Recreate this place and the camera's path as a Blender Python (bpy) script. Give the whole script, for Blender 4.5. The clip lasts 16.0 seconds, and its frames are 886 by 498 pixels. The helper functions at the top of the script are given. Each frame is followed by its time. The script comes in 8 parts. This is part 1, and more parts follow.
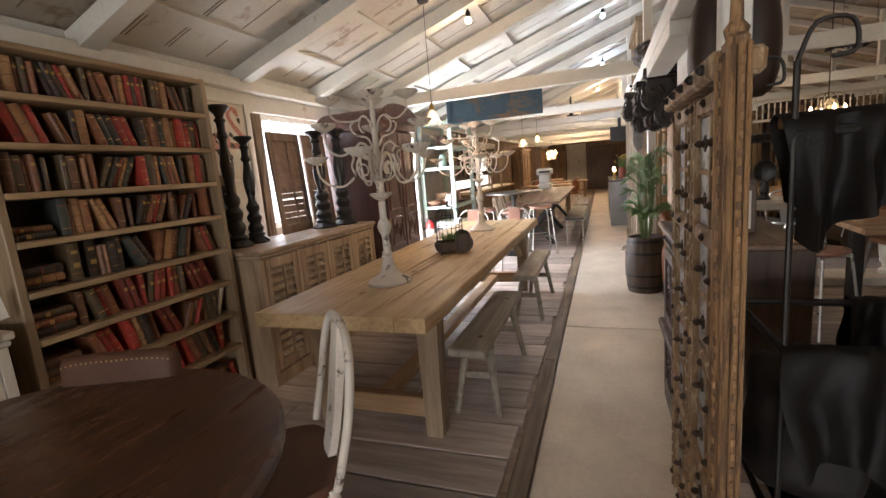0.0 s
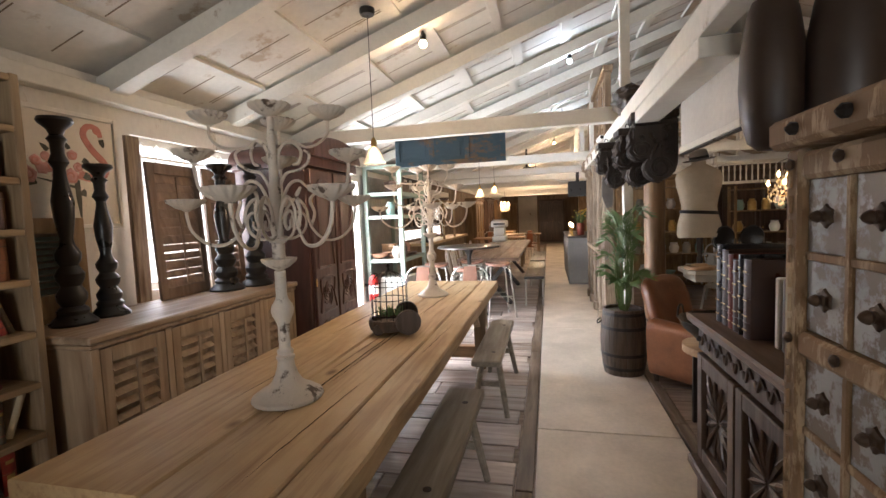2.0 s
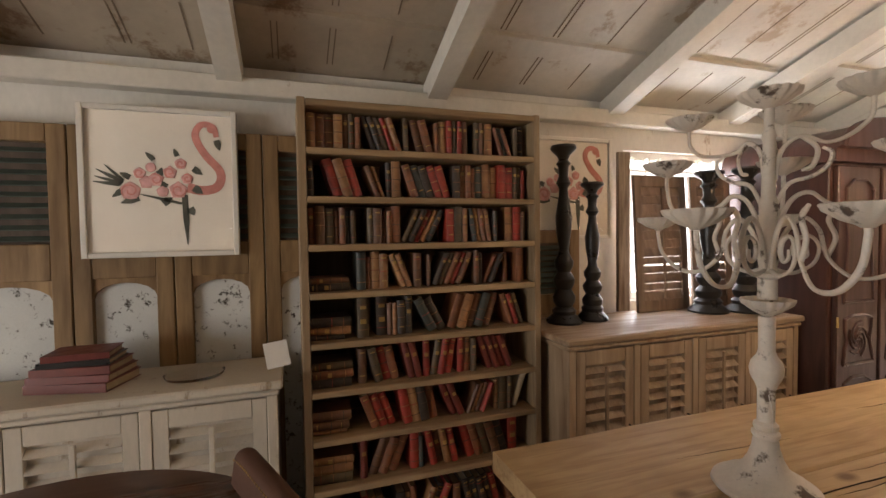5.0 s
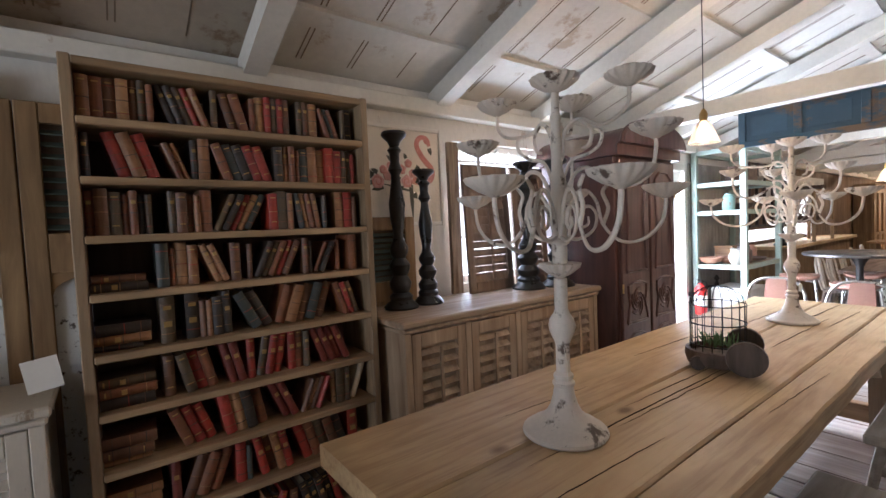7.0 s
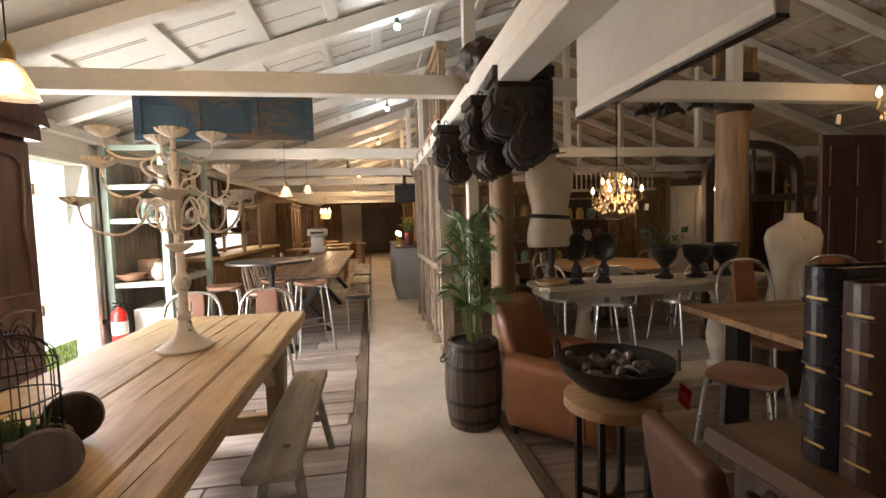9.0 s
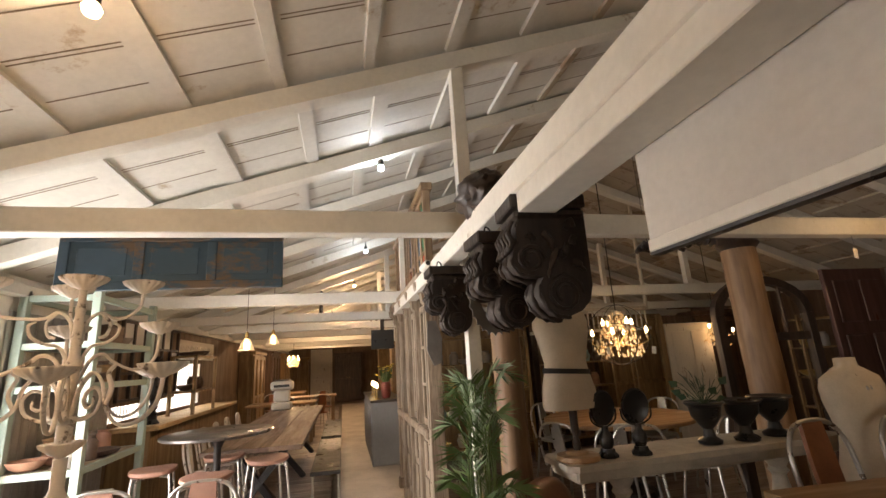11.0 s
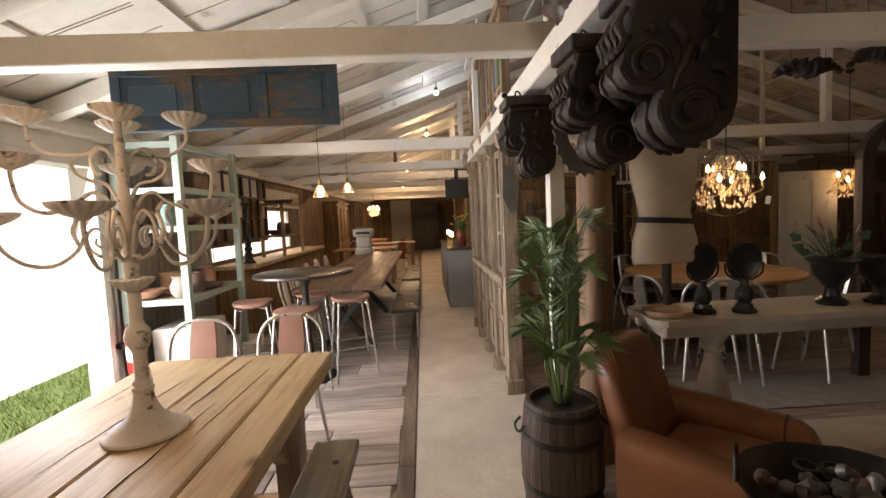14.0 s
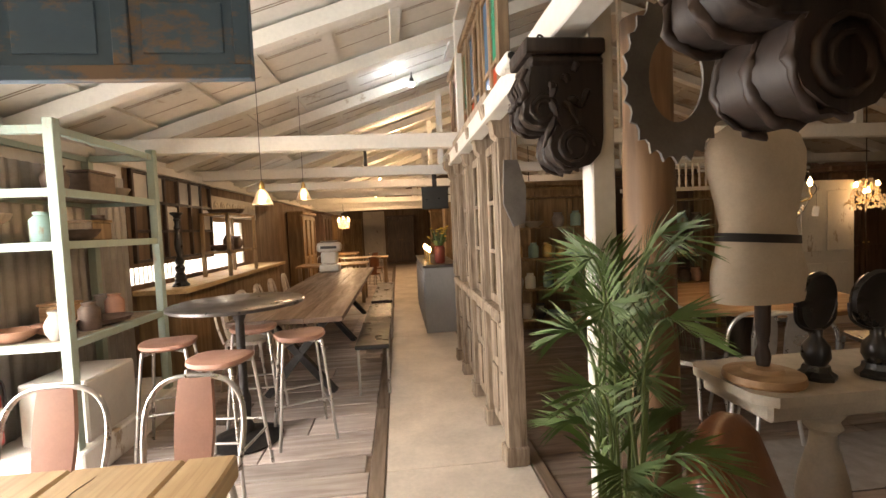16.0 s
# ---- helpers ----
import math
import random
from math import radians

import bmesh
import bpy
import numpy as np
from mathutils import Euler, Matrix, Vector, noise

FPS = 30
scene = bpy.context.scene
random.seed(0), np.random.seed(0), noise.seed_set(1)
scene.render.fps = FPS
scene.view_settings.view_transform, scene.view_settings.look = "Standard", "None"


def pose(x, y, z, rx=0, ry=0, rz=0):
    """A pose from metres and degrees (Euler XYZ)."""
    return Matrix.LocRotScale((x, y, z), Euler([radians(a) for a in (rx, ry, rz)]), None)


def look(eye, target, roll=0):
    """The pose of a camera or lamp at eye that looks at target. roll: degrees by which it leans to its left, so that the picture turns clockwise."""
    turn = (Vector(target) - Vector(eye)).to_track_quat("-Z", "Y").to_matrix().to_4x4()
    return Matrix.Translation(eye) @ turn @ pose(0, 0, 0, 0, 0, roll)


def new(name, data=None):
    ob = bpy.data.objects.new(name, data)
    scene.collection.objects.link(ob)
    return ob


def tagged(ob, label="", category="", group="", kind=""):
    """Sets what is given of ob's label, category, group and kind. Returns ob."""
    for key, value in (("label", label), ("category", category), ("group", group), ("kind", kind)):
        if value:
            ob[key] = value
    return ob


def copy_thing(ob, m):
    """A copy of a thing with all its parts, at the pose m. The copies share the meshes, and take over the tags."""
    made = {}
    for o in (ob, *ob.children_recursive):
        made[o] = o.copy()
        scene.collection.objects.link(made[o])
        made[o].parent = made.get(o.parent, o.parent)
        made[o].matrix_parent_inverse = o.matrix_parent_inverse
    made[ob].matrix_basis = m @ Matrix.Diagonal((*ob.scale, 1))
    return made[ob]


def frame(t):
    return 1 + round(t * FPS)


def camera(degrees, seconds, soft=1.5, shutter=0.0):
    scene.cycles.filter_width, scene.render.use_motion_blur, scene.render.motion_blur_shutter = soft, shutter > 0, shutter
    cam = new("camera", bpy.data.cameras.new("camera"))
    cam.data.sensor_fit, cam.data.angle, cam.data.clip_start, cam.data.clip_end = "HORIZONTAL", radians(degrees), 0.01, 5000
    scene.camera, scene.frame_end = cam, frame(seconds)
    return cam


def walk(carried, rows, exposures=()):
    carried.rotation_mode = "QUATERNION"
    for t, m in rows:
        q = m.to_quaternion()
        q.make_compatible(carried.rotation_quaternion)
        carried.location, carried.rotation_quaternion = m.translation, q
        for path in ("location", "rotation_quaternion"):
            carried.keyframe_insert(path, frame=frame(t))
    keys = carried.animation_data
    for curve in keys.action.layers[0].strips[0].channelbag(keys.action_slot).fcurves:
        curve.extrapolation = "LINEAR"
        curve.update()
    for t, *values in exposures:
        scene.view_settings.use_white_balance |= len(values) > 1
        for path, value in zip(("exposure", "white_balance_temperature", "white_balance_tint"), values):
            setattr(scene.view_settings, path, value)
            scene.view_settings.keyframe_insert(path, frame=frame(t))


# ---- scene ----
cam = camera(89.5, 16.0)
PATH = [
    (0, (-0.044, 1.133, 1.377), (-0.722, 2.985, 1.045), -4.8),
    (0.5, (-0.147, 1.337, 1.404), (-0.597, 3.265, 1.12), -3.4),
    (1, (-0.174, 1.559, 1.411), (-0.53, 3.51, 1.158), -2.3),
    (1.5, (-0.186, 1.775, 1.407), (-0.516, 3.735, 1.191), -2.1),
    (2, (-0.269, 1.982, 1.424), (-0.73, 3.923, 1.282), -2.3),
    (2.5, (-0.348, 2.096, 1.47), (-1.126, 3.937, 1.389), -2.8),
    (3, (-0.389, 2.13, 1.478), (-1.579, 3.736, 1.44), -3.1),
    (3.5, (-0.4, 2.162, 1.493), (-1.931, 3.449, 1.467), -2.9),
    (4, (-0.396, 2.193, 1.493), (-2.121, 3.203, 1.456), -2.3),
    (4.5, (-0.391, 2.209, 1.488), (-2.222, 3.011, 1.442), -1.5),
    (4.7, (-0.374, 2.213, 1.492), (-2.238, 2.938, 1.433), -1.1),
    (5.5, (-0.372, 2.235, 1.472), (-2.285, 2.820, 1.402), -0.8),
    (6.8, (-0.378, 2.29, 1.432), (-2.101, 3.305, 1.342), -2.2),
    (7, (-0.369, 2.335, 1.419), (-1.96, 3.544, 1.326), -2.5),
    (7.5, (-0.291, 2.509, 1.375), (-1.378, 4.185, 1.278), -2.7),
    (8, (-0.308, 2.731, 1.351), (-0.795, 4.666, 1.218), -1.8),
    (8.5, (-0.301, 2.975, 1.375), (-0.263, 4.969, 1.215), -1.4),
    (9, (-0.28, 3.207, 1.367), (0.027, 5.179, 1.243), -1.7),
    (9.5, (-0.255, 3.452, 1.403), (0.247, 5.387, 1.346), -2.1),
    (10, (-0.263, 3.62, 1.425), (0.3, 5.536, 1.525), -2.6),
    (10.2, (-0.282, 3.679, 1.439), (0.264, 5.593, 1.64), -3.0),
    (12.3, (-0.327, 3.811, 1.518), (0.0, 5.693, 2.113), -3.3),
    (12.5, (-0.319, 3.837, 1.494), (0.004, 5.763, 1.924), -3.1),
    (13, (-0.318, 3.915, 1.452), (-0.048, 5.896, 1.507), -2.8),
    (13.5, (-0.326, 3.956, 1.445), (-0.161, 5.947, 1.351), -3.1),
    (14, (-0.256, 4.071, 1.455), (-0.172, 6.064, 1.309), -2.7),
    (14.5, (-0.186, 4.17, 1.457), (-0.104, 6.162, 1.297), -1.9),
    (15, (-0.191, 4.302, 1.442), (-0.037, 6.292, 1.316), -1.3),
    (15.5, (-0.202, 4.642, 1.46), (0.014, 6.629, 1.398), -1.8),
    (16, (-0.231, 4.968, 1.464), (-0.033, 6.956, 1.367), -2.5),
]
walk(cam, [(t, look(eye, target, roll)) for t, eye, target, roll in PATH], (
    (0, 0.35, 5700, 12), (2.0, 0.24, 5700, 12), (2.5, 0.08, 5600, 12), (3.0, 0.08, 5900, 13), (4.0, 0.2, 6200, 15), (4.6, 0.38, 6200, 15), (6.8, 0.38, 5000, 13), (7.5, 0.0, 5100, 12), (8, 0.0, 5400, 12), (8.5, 0.1, 5900, 12), (9, -0.1, 6400, 13), (9.5, -0.15, 6600, 13), (10, -0.05, 6800, 14),
    (12.3, -0.42, 6300, 14), (13, -0.47, 6300, 14), (14, -0.42, 6400, 15), (14.5, -0.45, 6400, 15), (15, -0.42, 6600, 16), (15.5, -0.17, 6700, 15), (16, 0.12, 6800, 14)))

# ---- light ----
world = bpy.data.worlds.new("world")
scene.world = world
world.use_nodes = True
wn = world.node_tree.nodes
sky = wn.new("ShaderNodeTexSky")
sky.sky_type, sky.sun_disc = "NISHITA", False
sky.sun_elevation, sky.sun_rotation = radians(70), radians(24)
wn["Background"].inputs["Strength"].default_value = 0.14
world.node_tree.links.new(sky.outputs["Color"], wn["Background"].inputs["Color"])


def lamp(name, kind, m, energy, colour=(1, 1, 1), **settings):
    data = bpy.data.lights.new(name, kind)
    data.energy, data.color = energy, colour
    if kind == "AREA":
        data.shape, data.size, data.size_y = "RECTANGLE", settings["size"], settings["size_y"]
    elif kind == "SUN":
        data.angle = settings["angle"]
    else:
        data.shadow_soft_size = settings.get("radius", 0.04)
    ob = new(name, data)
    ob.matrix_world = m
    return ob


lamp("sun", "SUN", look((2.4, 11.9, 16), (0, 6.5, 0)), 5.0, (1, 0.95, 0.87), angle=radians(0.5))
DAY = (1.0, 0.98, 0.95)
lamp("daylight_doorway", "AREA", look((-2.93, 6.87, 1.05), (0, 7.3, 0.25)), 185, DAY, size=1.5, size_y=1.85)
lamp("daylight_window", "AREA", look((-2.93, 4.87, 1.5), (0, 4.87, 1.0)), 38, DAY, size=1.0, size_y=0.9)
lamp("daylight_far_window", "AREA", look((-2.93, 11.1, 1.115), (0, 11.1, 0.8)), 24, DAY, size=3.1, size_y=0.15)
lamp("daylight_barred_window", "AREA", look((-2.93, 12.05, 1.44), (0, 12.05, 0.9)), 30, DAY, size=1.1, size_y=0.42)
# unseen fill lamp at the south end, added to brighten bookcase and near hall
lamp("daylight_entrance", "AREA", look((0.0, -2.95, 1.0), (-1.6, 3, 0.6)), 108, (1.0, 0.93, 0.82), size=2.5, size_y=1.55)
WARM, COOL = (1.0, 0.66, 0.36), (0.85, 0.94, 1.0)

# ---- materials ----


class Nodes:
    """A new principled material and short ways to wire it."""

    def __init__(self, name, rough=0.6, metal=0.0):
        self.mat = bpy.data.materials.new(name)
        self.mat.use_nodes = True
        self.tree = self.mat.node_tree
        self.bsdf = self.tree.nodes["Principled BSDF"]
        self.bsdf.inputs["Roughness"].default_value = rough
        self.bsdf.inputs["Metallic"].default_value = metal

    def node(self, kind, **values):
        n = self.tree.nodes.new(kind)
        for k, v in values.items():
            n.inputs[k].default_value = v
        return n

    def link(self, a, b):
        self.tree.links.new(a, b)

    def coords(self, scale):
        tc, mp = self.node("ShaderNodeTexCoord"), self.node("ShaderNodeMapping", Scale=scale)
        self.link(tc.outputs["Object"], mp.inputs["Vector"])
        return mp.outputs["Vector"]

    def random(self, times=40.0):
        info, mul = self.node("ShaderNodeObjectInfo"), self.node("ShaderNodeMath")
        mul.operation = "MULTIPLY"
        mul.inputs[1].default_value = times
        self.link(info.outputs["Random"], mul.inputs[0])
        return mul.outputs[0]

    def noise(self, vector, scale, detail=4.0, w=None, rough=0.6, distortion=0.0):
        n = self.node("ShaderNodeTexNoise", Scale=scale, Detail=detail, Roughness=rough, Distortion=distortion)
        n.noise_dimensions = "4D"
        self.link(vector, n.inputs["Vector"])
        self.link(w or self.random(), n.inputs["W"])
        return n.outputs["Fac"]

    def ramp(self, fac, *stops):
        n = self.node("ShaderNodeValToRGB")
        el = n.color_ramp.elements
        while len(el) < len(stops):
            el.new(0.5)
        for e, (p, c) in zip(el, stops):
            e.position, e.color = p, (*c, 1) if len(c) == 3 else c
        self.link(fac, n.inputs["Fac"])
        return n.outputs["Color"]

    def mix(self, fac, a, b, how="MIX"):
        n = self.node("ShaderNodeMix")
        n.data_type, n.blend_type = "RGBA", how
        for sock, v in ((n.inputs[0], fac), (n.inputs[6], a), (n.inputs[7], b)):
            if isinstance(v, (float, int)):
                sock.default_value = v
            elif isinstance(v, tuple):
                sock.default_value = (*v, 1)
            else:
                self.link(v, sock)
        return n.outputs[2]

    def finish(self, colour, height=None, bump=0.3, distance=0.004, rough=None):
        if isinstance(colour, tuple):
            self.bsdf.inputs["Base Color"].default_value = (*colour, 1)
        else:
            self.link(colour, self.bsdf.inputs["Base Color"])
        if height is not None:
            b = self.node("ShaderNodeBump", Strength=bump, Distance=distance)
            self.link(height, b.inputs["Height"])
            self.link(b.outputs["Normal"], self.bsdf.inputs["Normal"])
        if rough is not None:
            self.link(rough, self.bsdf.inputs["Roughness"])
        return self.mat


def grey(v):
    return (v, v, v)


def wood(name, dark, light, along="y", scale=9.0, rough=0.6, bump=0.4, spread=0.25, gloss=0.0):
    """Grain stretched along one axis, broad stains, a tone of its own for each object."""
    k = Nodes(name, rough)
    s = {"x": (0.09, 1, 1), "y": (1, 0.09, 1), "z": (1, 1, 0.09)}[along]
    grain = k.noise(k.coords(s), scale * 3, 6, distortion=0.6)
    stain = k.noise(k.coords((1, 1, 1)), 2.2, 3)
    base = k.ramp(grain, (0.3, dark), (0.52, tuple((a + b) / 2 for a, b in zip(dark, light))), (0.72, light))
    base = k.mix(0.45, base, k.ramp(stain, (0.3, grey(0.45)), (0.7, grey(1.0))), "MULTIPLY")
    tone = k.ramp(k.random(1.0), (0, grey(1 - spread)), (1, grey(1.0)))
    base = k.mix(1.0, base, tone, "MULTIPLY")
    r = k.ramp(grain, (0.3, grey(min(1, rough + 0.15))), (0.7, grey(max(0.1, rough - 0.12 - gloss))))
    return k.finish(base, grain, bump, 0.003, r)


def worn(name, paint, under, amount=0.42, scale=7.0, rough=0.7, stretch=(1, 1, 0.4), dirt=0.35):
    """Old paint that has come off in patches and shows what is below."""
    k = Nodes(name, rough)
    v = k.coords(stretch)
    chip = k.noise(v, scale, 8, rough=0.7)
    soil = k.noise(k.coords((1, 1, 1)), 1.7, 4)
    fine = k.noise(v, scale * 9, 3)
    body = k.mix(dirt, paint, k.ramp(soil, (0.3, grey(0.45)), (0.65, grey(1.0))), "MULTIPLY")
    body = k.mix(0.12, body, k.ramp(fine, (0.35, grey(0.4)), (0.65, grey(1.0))), "MULTIPLY")
    mask = k.ramp(chip, (amount - 0.03, grey(1.0)), (amount + 0.03, grey(0.0)))
    return k.finish(k.mix(mask, body, under), chip, 0.35, 0.003)


def plain(name, colour, rough=0.5, metal=0.0, vary=0.25, scale=6.0, bump=0.15, spread=0.0):
    """One colour with soft blotches, fine grain and, if asked, a tone for each object."""
    k = Nodes(name, rough, metal)
    v = k.coords((1, 1, 1))
    big, fine = k.noise(v, scale, 4), k.noise(v, scale * 14, 3)
    c = k.mix(vary, colour, k.ramp(big, (0.3, grey(0.35)), (0.7, grey(1.1))), "MULTIPLY")
    c = k.mix(vary * 0.5, c, k.ramp(fine, (0.35, grey(0.5)), (0.65, grey(1.0))), "MULTIPLY")
    if spread:
        c = k.mix(1.0, c, k.ramp(k.random(1.0), (0, grey(1 - spread)), (1, grey(1.0))), "MULTIPLY")
    return k.finish(c, fine, bump, 0.002, k.ramp(big, (0.3, grey(min(1, rough + 0.1))), (0.7, grey(max(0.05, rough - 0.1)))))


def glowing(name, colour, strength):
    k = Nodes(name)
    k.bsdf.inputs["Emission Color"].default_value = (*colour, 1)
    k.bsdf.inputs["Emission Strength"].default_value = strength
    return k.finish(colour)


def glass(name, tint=(1, 1, 1), rough=0.02, thin=True, through_weight=1.0):
    k = Nodes(name, rough)
    k.bsdf.inputs["Transmission Weight"].default_value = through_weight
    k.bsdf.inputs["IOR"].default_value = 1.12 if thin else 1.45
    return k.finish(tint)


M_WHITE = worn("whitewash", (0.78, 0.75, 0.69), (0.36, 0.27, 0.19), 0.36, 5, dirt=0.35)
M_BEAM = worn("white_beam_paint", (0.73, 0.70, 0.63), (0.34, 0.26, 0.18), 0.34, 4, stretch=(1, 1, 1), dirt=0.35)
M_CEIL = worn("ceiling_paint", (0.68, 0.655, 0.60), (0.42, 0.35, 0.27), 0.37, 3, stretch=(1, 1, 1), dirt=0.3)
# browner ceiling boards, with the dimmer light there put into their colour
M_CEILDIM = worn("dimmed_ceiling_boards", (0.46, 0.39, 0.30), (0.24, 0.17, 0.11), 0.42, 3, stretch=(1, 1, 1), dirt=0.4)
# dark brown for the board joints, with the gap's shade in the colour
M_JOINT = plain("joint_shade", (0.22, 0.17, 0.12), 0.9)
M_FLOORWOOD = wood("floor_boards", (0.40, 0.31, 0.26), (0.78, 0.68, 0.60), "x", 6, 0.5, 0.5, 0.45)
M_DARKFLOOR = wood("dark_floor_boards", (0.22, 0.155, 0.115), (0.48, 0.37, 0.29), "x", 7, 0.55, 0.5, 0.35)
M_EDGEWOOD = wood("edge_boards", (0.13, 0.09, 0.06), (0.33, 0.25, 0.18), "y", 7, 0.6, 0.5, 0.3)
M_CONCRETE = plain("concrete", (0.73, 0.65, 0.55), 0.5, 0, 0.4, 2.6, 0.25)


def knotty(name, dark, light):
    """Oiled planks: broad figure, fine grain, scattered dark knots and scuffs."""
    k = Nodes(name, 0.5)
    figure = k.noise(k.coords((1, 0.16, 1)), 7, 3, distortion=1.6)
    grain = k.noise(k.coords((1, 0.05, 1)), 46, 4, distortion=0.4)
    blotch = k.noise(k.coords((1, 1, 1)), 1.9, 4)
    c = k.ramp(figure, (0.32, tuple(a * 0.45 + b * 0.55 for a, b in zip(dark, light))), (0.55, light), (0.72, tuple(b * 0.82 for b in light)))
    c = k.mix(k.ramp(grain, (0.28, grey(0.75)), (0.5, grey(0.0))), c, dark)
    c = k.mix(0.4, c, k.ramp(blotch, (0.32, (0.55, 0.47, 0.38)), (0.66, grey(1.0))), "MULTIPLY")
    cell = k.node("ShaderNodeTexVoronoi", Scale=3.1)
    k.link(k.coords((1.3, 0.75, 1)), cell.inputs["Vector"])
    c = k.mix(k.ramp(cell.outputs["Distance"], (0.045, grey(0.85)), (0.11, grey(0.0))), c, (0.13, 0.065, 0.025))
    return k.finish(c, grain, 0.3, 0.003, k.ramp(blotch, (0.3, grey(0.62)), (0.7, grey(0.42))))


M_PINE = knotty("oiled_pine", (0.30, 0.175, 0.075), (0.58, 0.415, 0.215))
M_PINEX = wood("oiled_pine_cross", (0.26, 0.14, 0.06), (0.58, 0.375, 0.195), "x", 5, 0.5, 0.35, 0.12)
M_PINEZ = wood("weathered_pine_leg", (0.24, 0.16, 0.09), (0.48, 0.35, 0.22), "z", 5, 0.6, 0.4, 0.15)
M_BENCH = wood("grey_bench_wood", (0.22, 0.18, 0.13), (0.45, 0.39, 0.30), "y", 6, 0.6, 0.4, 0.2)
M_SHELFWOOD = wood("bookcase_wood", (0.26, 0.16, 0.075), (0.60, 0.43, 0.24), "y", 6, 0.6, 0.4, 0.2)
M_SHELFPOST = wood("bookcase_upright_wood", (0.22, 0.14, 0.07), (0.50, 0.36, 0.21), "z", 6, 0.6, 0.4, 0.2)
M_TEAK = wood("bleached_teak", (0.29, 0.19, 0.11), (0.58, 0.43, 0.275), "z", 6, 0.6, 0.35, 0.15)
M_TEAKY = wood("bleached_teak_top", (0.29, 0.19, 0.11), (0.60, 0.45, 0.30), "y", 6, 0.5, 0.35, 0.15)
M_DARK = wood("dark_carved_wood", (0.02, 0.013, 0.009), (0.075, 0.045, 0.03), "z", 6, 0.45, 0.5, 0.3)
M_MAHOG = wood("mahogany", (0.045, 0.02, 0.015), (0.13, 0.058, 0.045), "z", 5, 0.38, 0.3, 0.2)
M_OLDWOOD = wood("weathered_carved_wood", (0.15, 0.085, 0.04), (0.42, 0.27, 0.145), "z", 8, 0.75, 0.7, 0.3)
M_GREYWOOD = wood("grey_weathered_wood", (0.15, 0.10, 0.062), (0.54, 0.435, 0.32), "z", 11, 0.75, 0.9, 0.3)
M_LOG = wood("log_wood", (0.14, 0.075, 0.035), (0.34, 0.20, 0.10), "z", 5, 0.6, 0.5, 0.1)
M_BLACK = plain("black_lacquer", (0.018, 0.017, 0.016), 0.32, 0, 0.3, 9, 0.2)
M_IRON = plain("dark_iron", (0.05, 0.045, 0.042), 0.5, 0.8, 0.4, 14, 0.3)
M_STEEL = plain("brushed_steel", (0.48, 0.46, 0.42), 0.32, 0.9, 0.3, 10, 0.1)
M_CREAM = worn("cream_iron_paint", (0.70, 0.63, 0.54), (0.10, 0.07, 0.05), 0.405, 13, stretch=(1, 1, 1), dirt=0.35)
M_BLUE = worn("blue_door_paint", (0.048, 0.092, 0.135), (0.14, 0.095, 0.06), 0.465, 4, stretch=(0.5, 1, 1), dirt=0.55)
M_LEATHER = plain("tan_leather", (0.27, 0.105, 0.043), 0.38, 0, 0.5, 5, 0.3)
M_DKLEATHER = plain("dark_tan_leather", (0.11, 0.045, 0.022), 0.68, 0, 0.4, 6, 0.3)
M_PINKLEATHER = plain("dusty_leather", (0.36, 0.19, 0.13), 0.5, 0, 0.3, 6, 0.2)
M_STONE = plain("pale_stone", (0.55, 0.49, 0.39), 0.7, 0, 0.4, 7, 0.4)
M_LINEN = plain("linen", (0.54, 0.45, 0.33), 0.85, 0, 0.25, 8, 0.3)
M_GREEN = worn("pale_green_paint", (0.31, 0.38, 0.32), (0.30, 0.27, 0.21), 0.40, 6)
M_BARREL = wood("barrel_staves", (0.05, 0.032, 0.02), (0.15, 0.10, 0.065), "z", 8, 0.6, 0.5, 0.35)
M_WALL = plain("old_plaster", (0.62, 0.57, 0.48), 0.85, 0, 0.35, 2.5, 0.4)
M_DARKWALL = wood("dark_wall_boards", (0.07, 0.045, 0.03), (0.17, 0.115, 0.075), "z", 4, 0.7, 0.4, 0.25)
M_CLAD = wood("brown_wall_boards", (0.11, 0.065, 0.035), (0.27, 0.175, 0.10), "z", 4, 0.7, 0.4, 0.25)
M_GRASS = plain("grass", (0.22, 0.30, 0.08), 0.9, 0, 0.6, 9, 0.5)
M_GLASS = glass("window_glass")
M_BULB = glowing("warm_bulb", (1.0, 0.62, 0.26), 30)
M_COOLBULB = glowing("cool_bulb", (0.75, 0.92, 1.0), 25)

# ---- geometry helpers ----


def link_mesh(name, bm, material, smooth=None):
    me = bpy.data.meshes.new(name)
    bm.normal_update()
    bm.to_mesh(me)
    bm.free()
    for m in material if isinstance(material, (list, tuple)) else [material]:
        me.materials.append(m)
    if smooth:
        me.polygons.foreach_set("use_smooth", [True] * len(me.polygons))
        me.set_sharp_from_angle(angle=radians(smooth))
    return new(name, me)


def part(name, bm, material, parent, label="", smooth=None):
    ob = link_mesh(name, bm, material, smooth)
    ob.parent = parent
    return tagged(ob, label)


def thing(name, label, category, at=(0, 0, 0), turn=0, group=""):
    ob = new(name)
    ob.empty_display_size = 0.1
    ob.matrix_world = pose(*at, 0, 0, turn)
    return tagged(ob, label, category, group)


def solid(name, bm, material, label, category="", group="", kind="", smooth=None):
    return tagged(link_mesh(name, bm, material, smooth), label, category, group, kind)


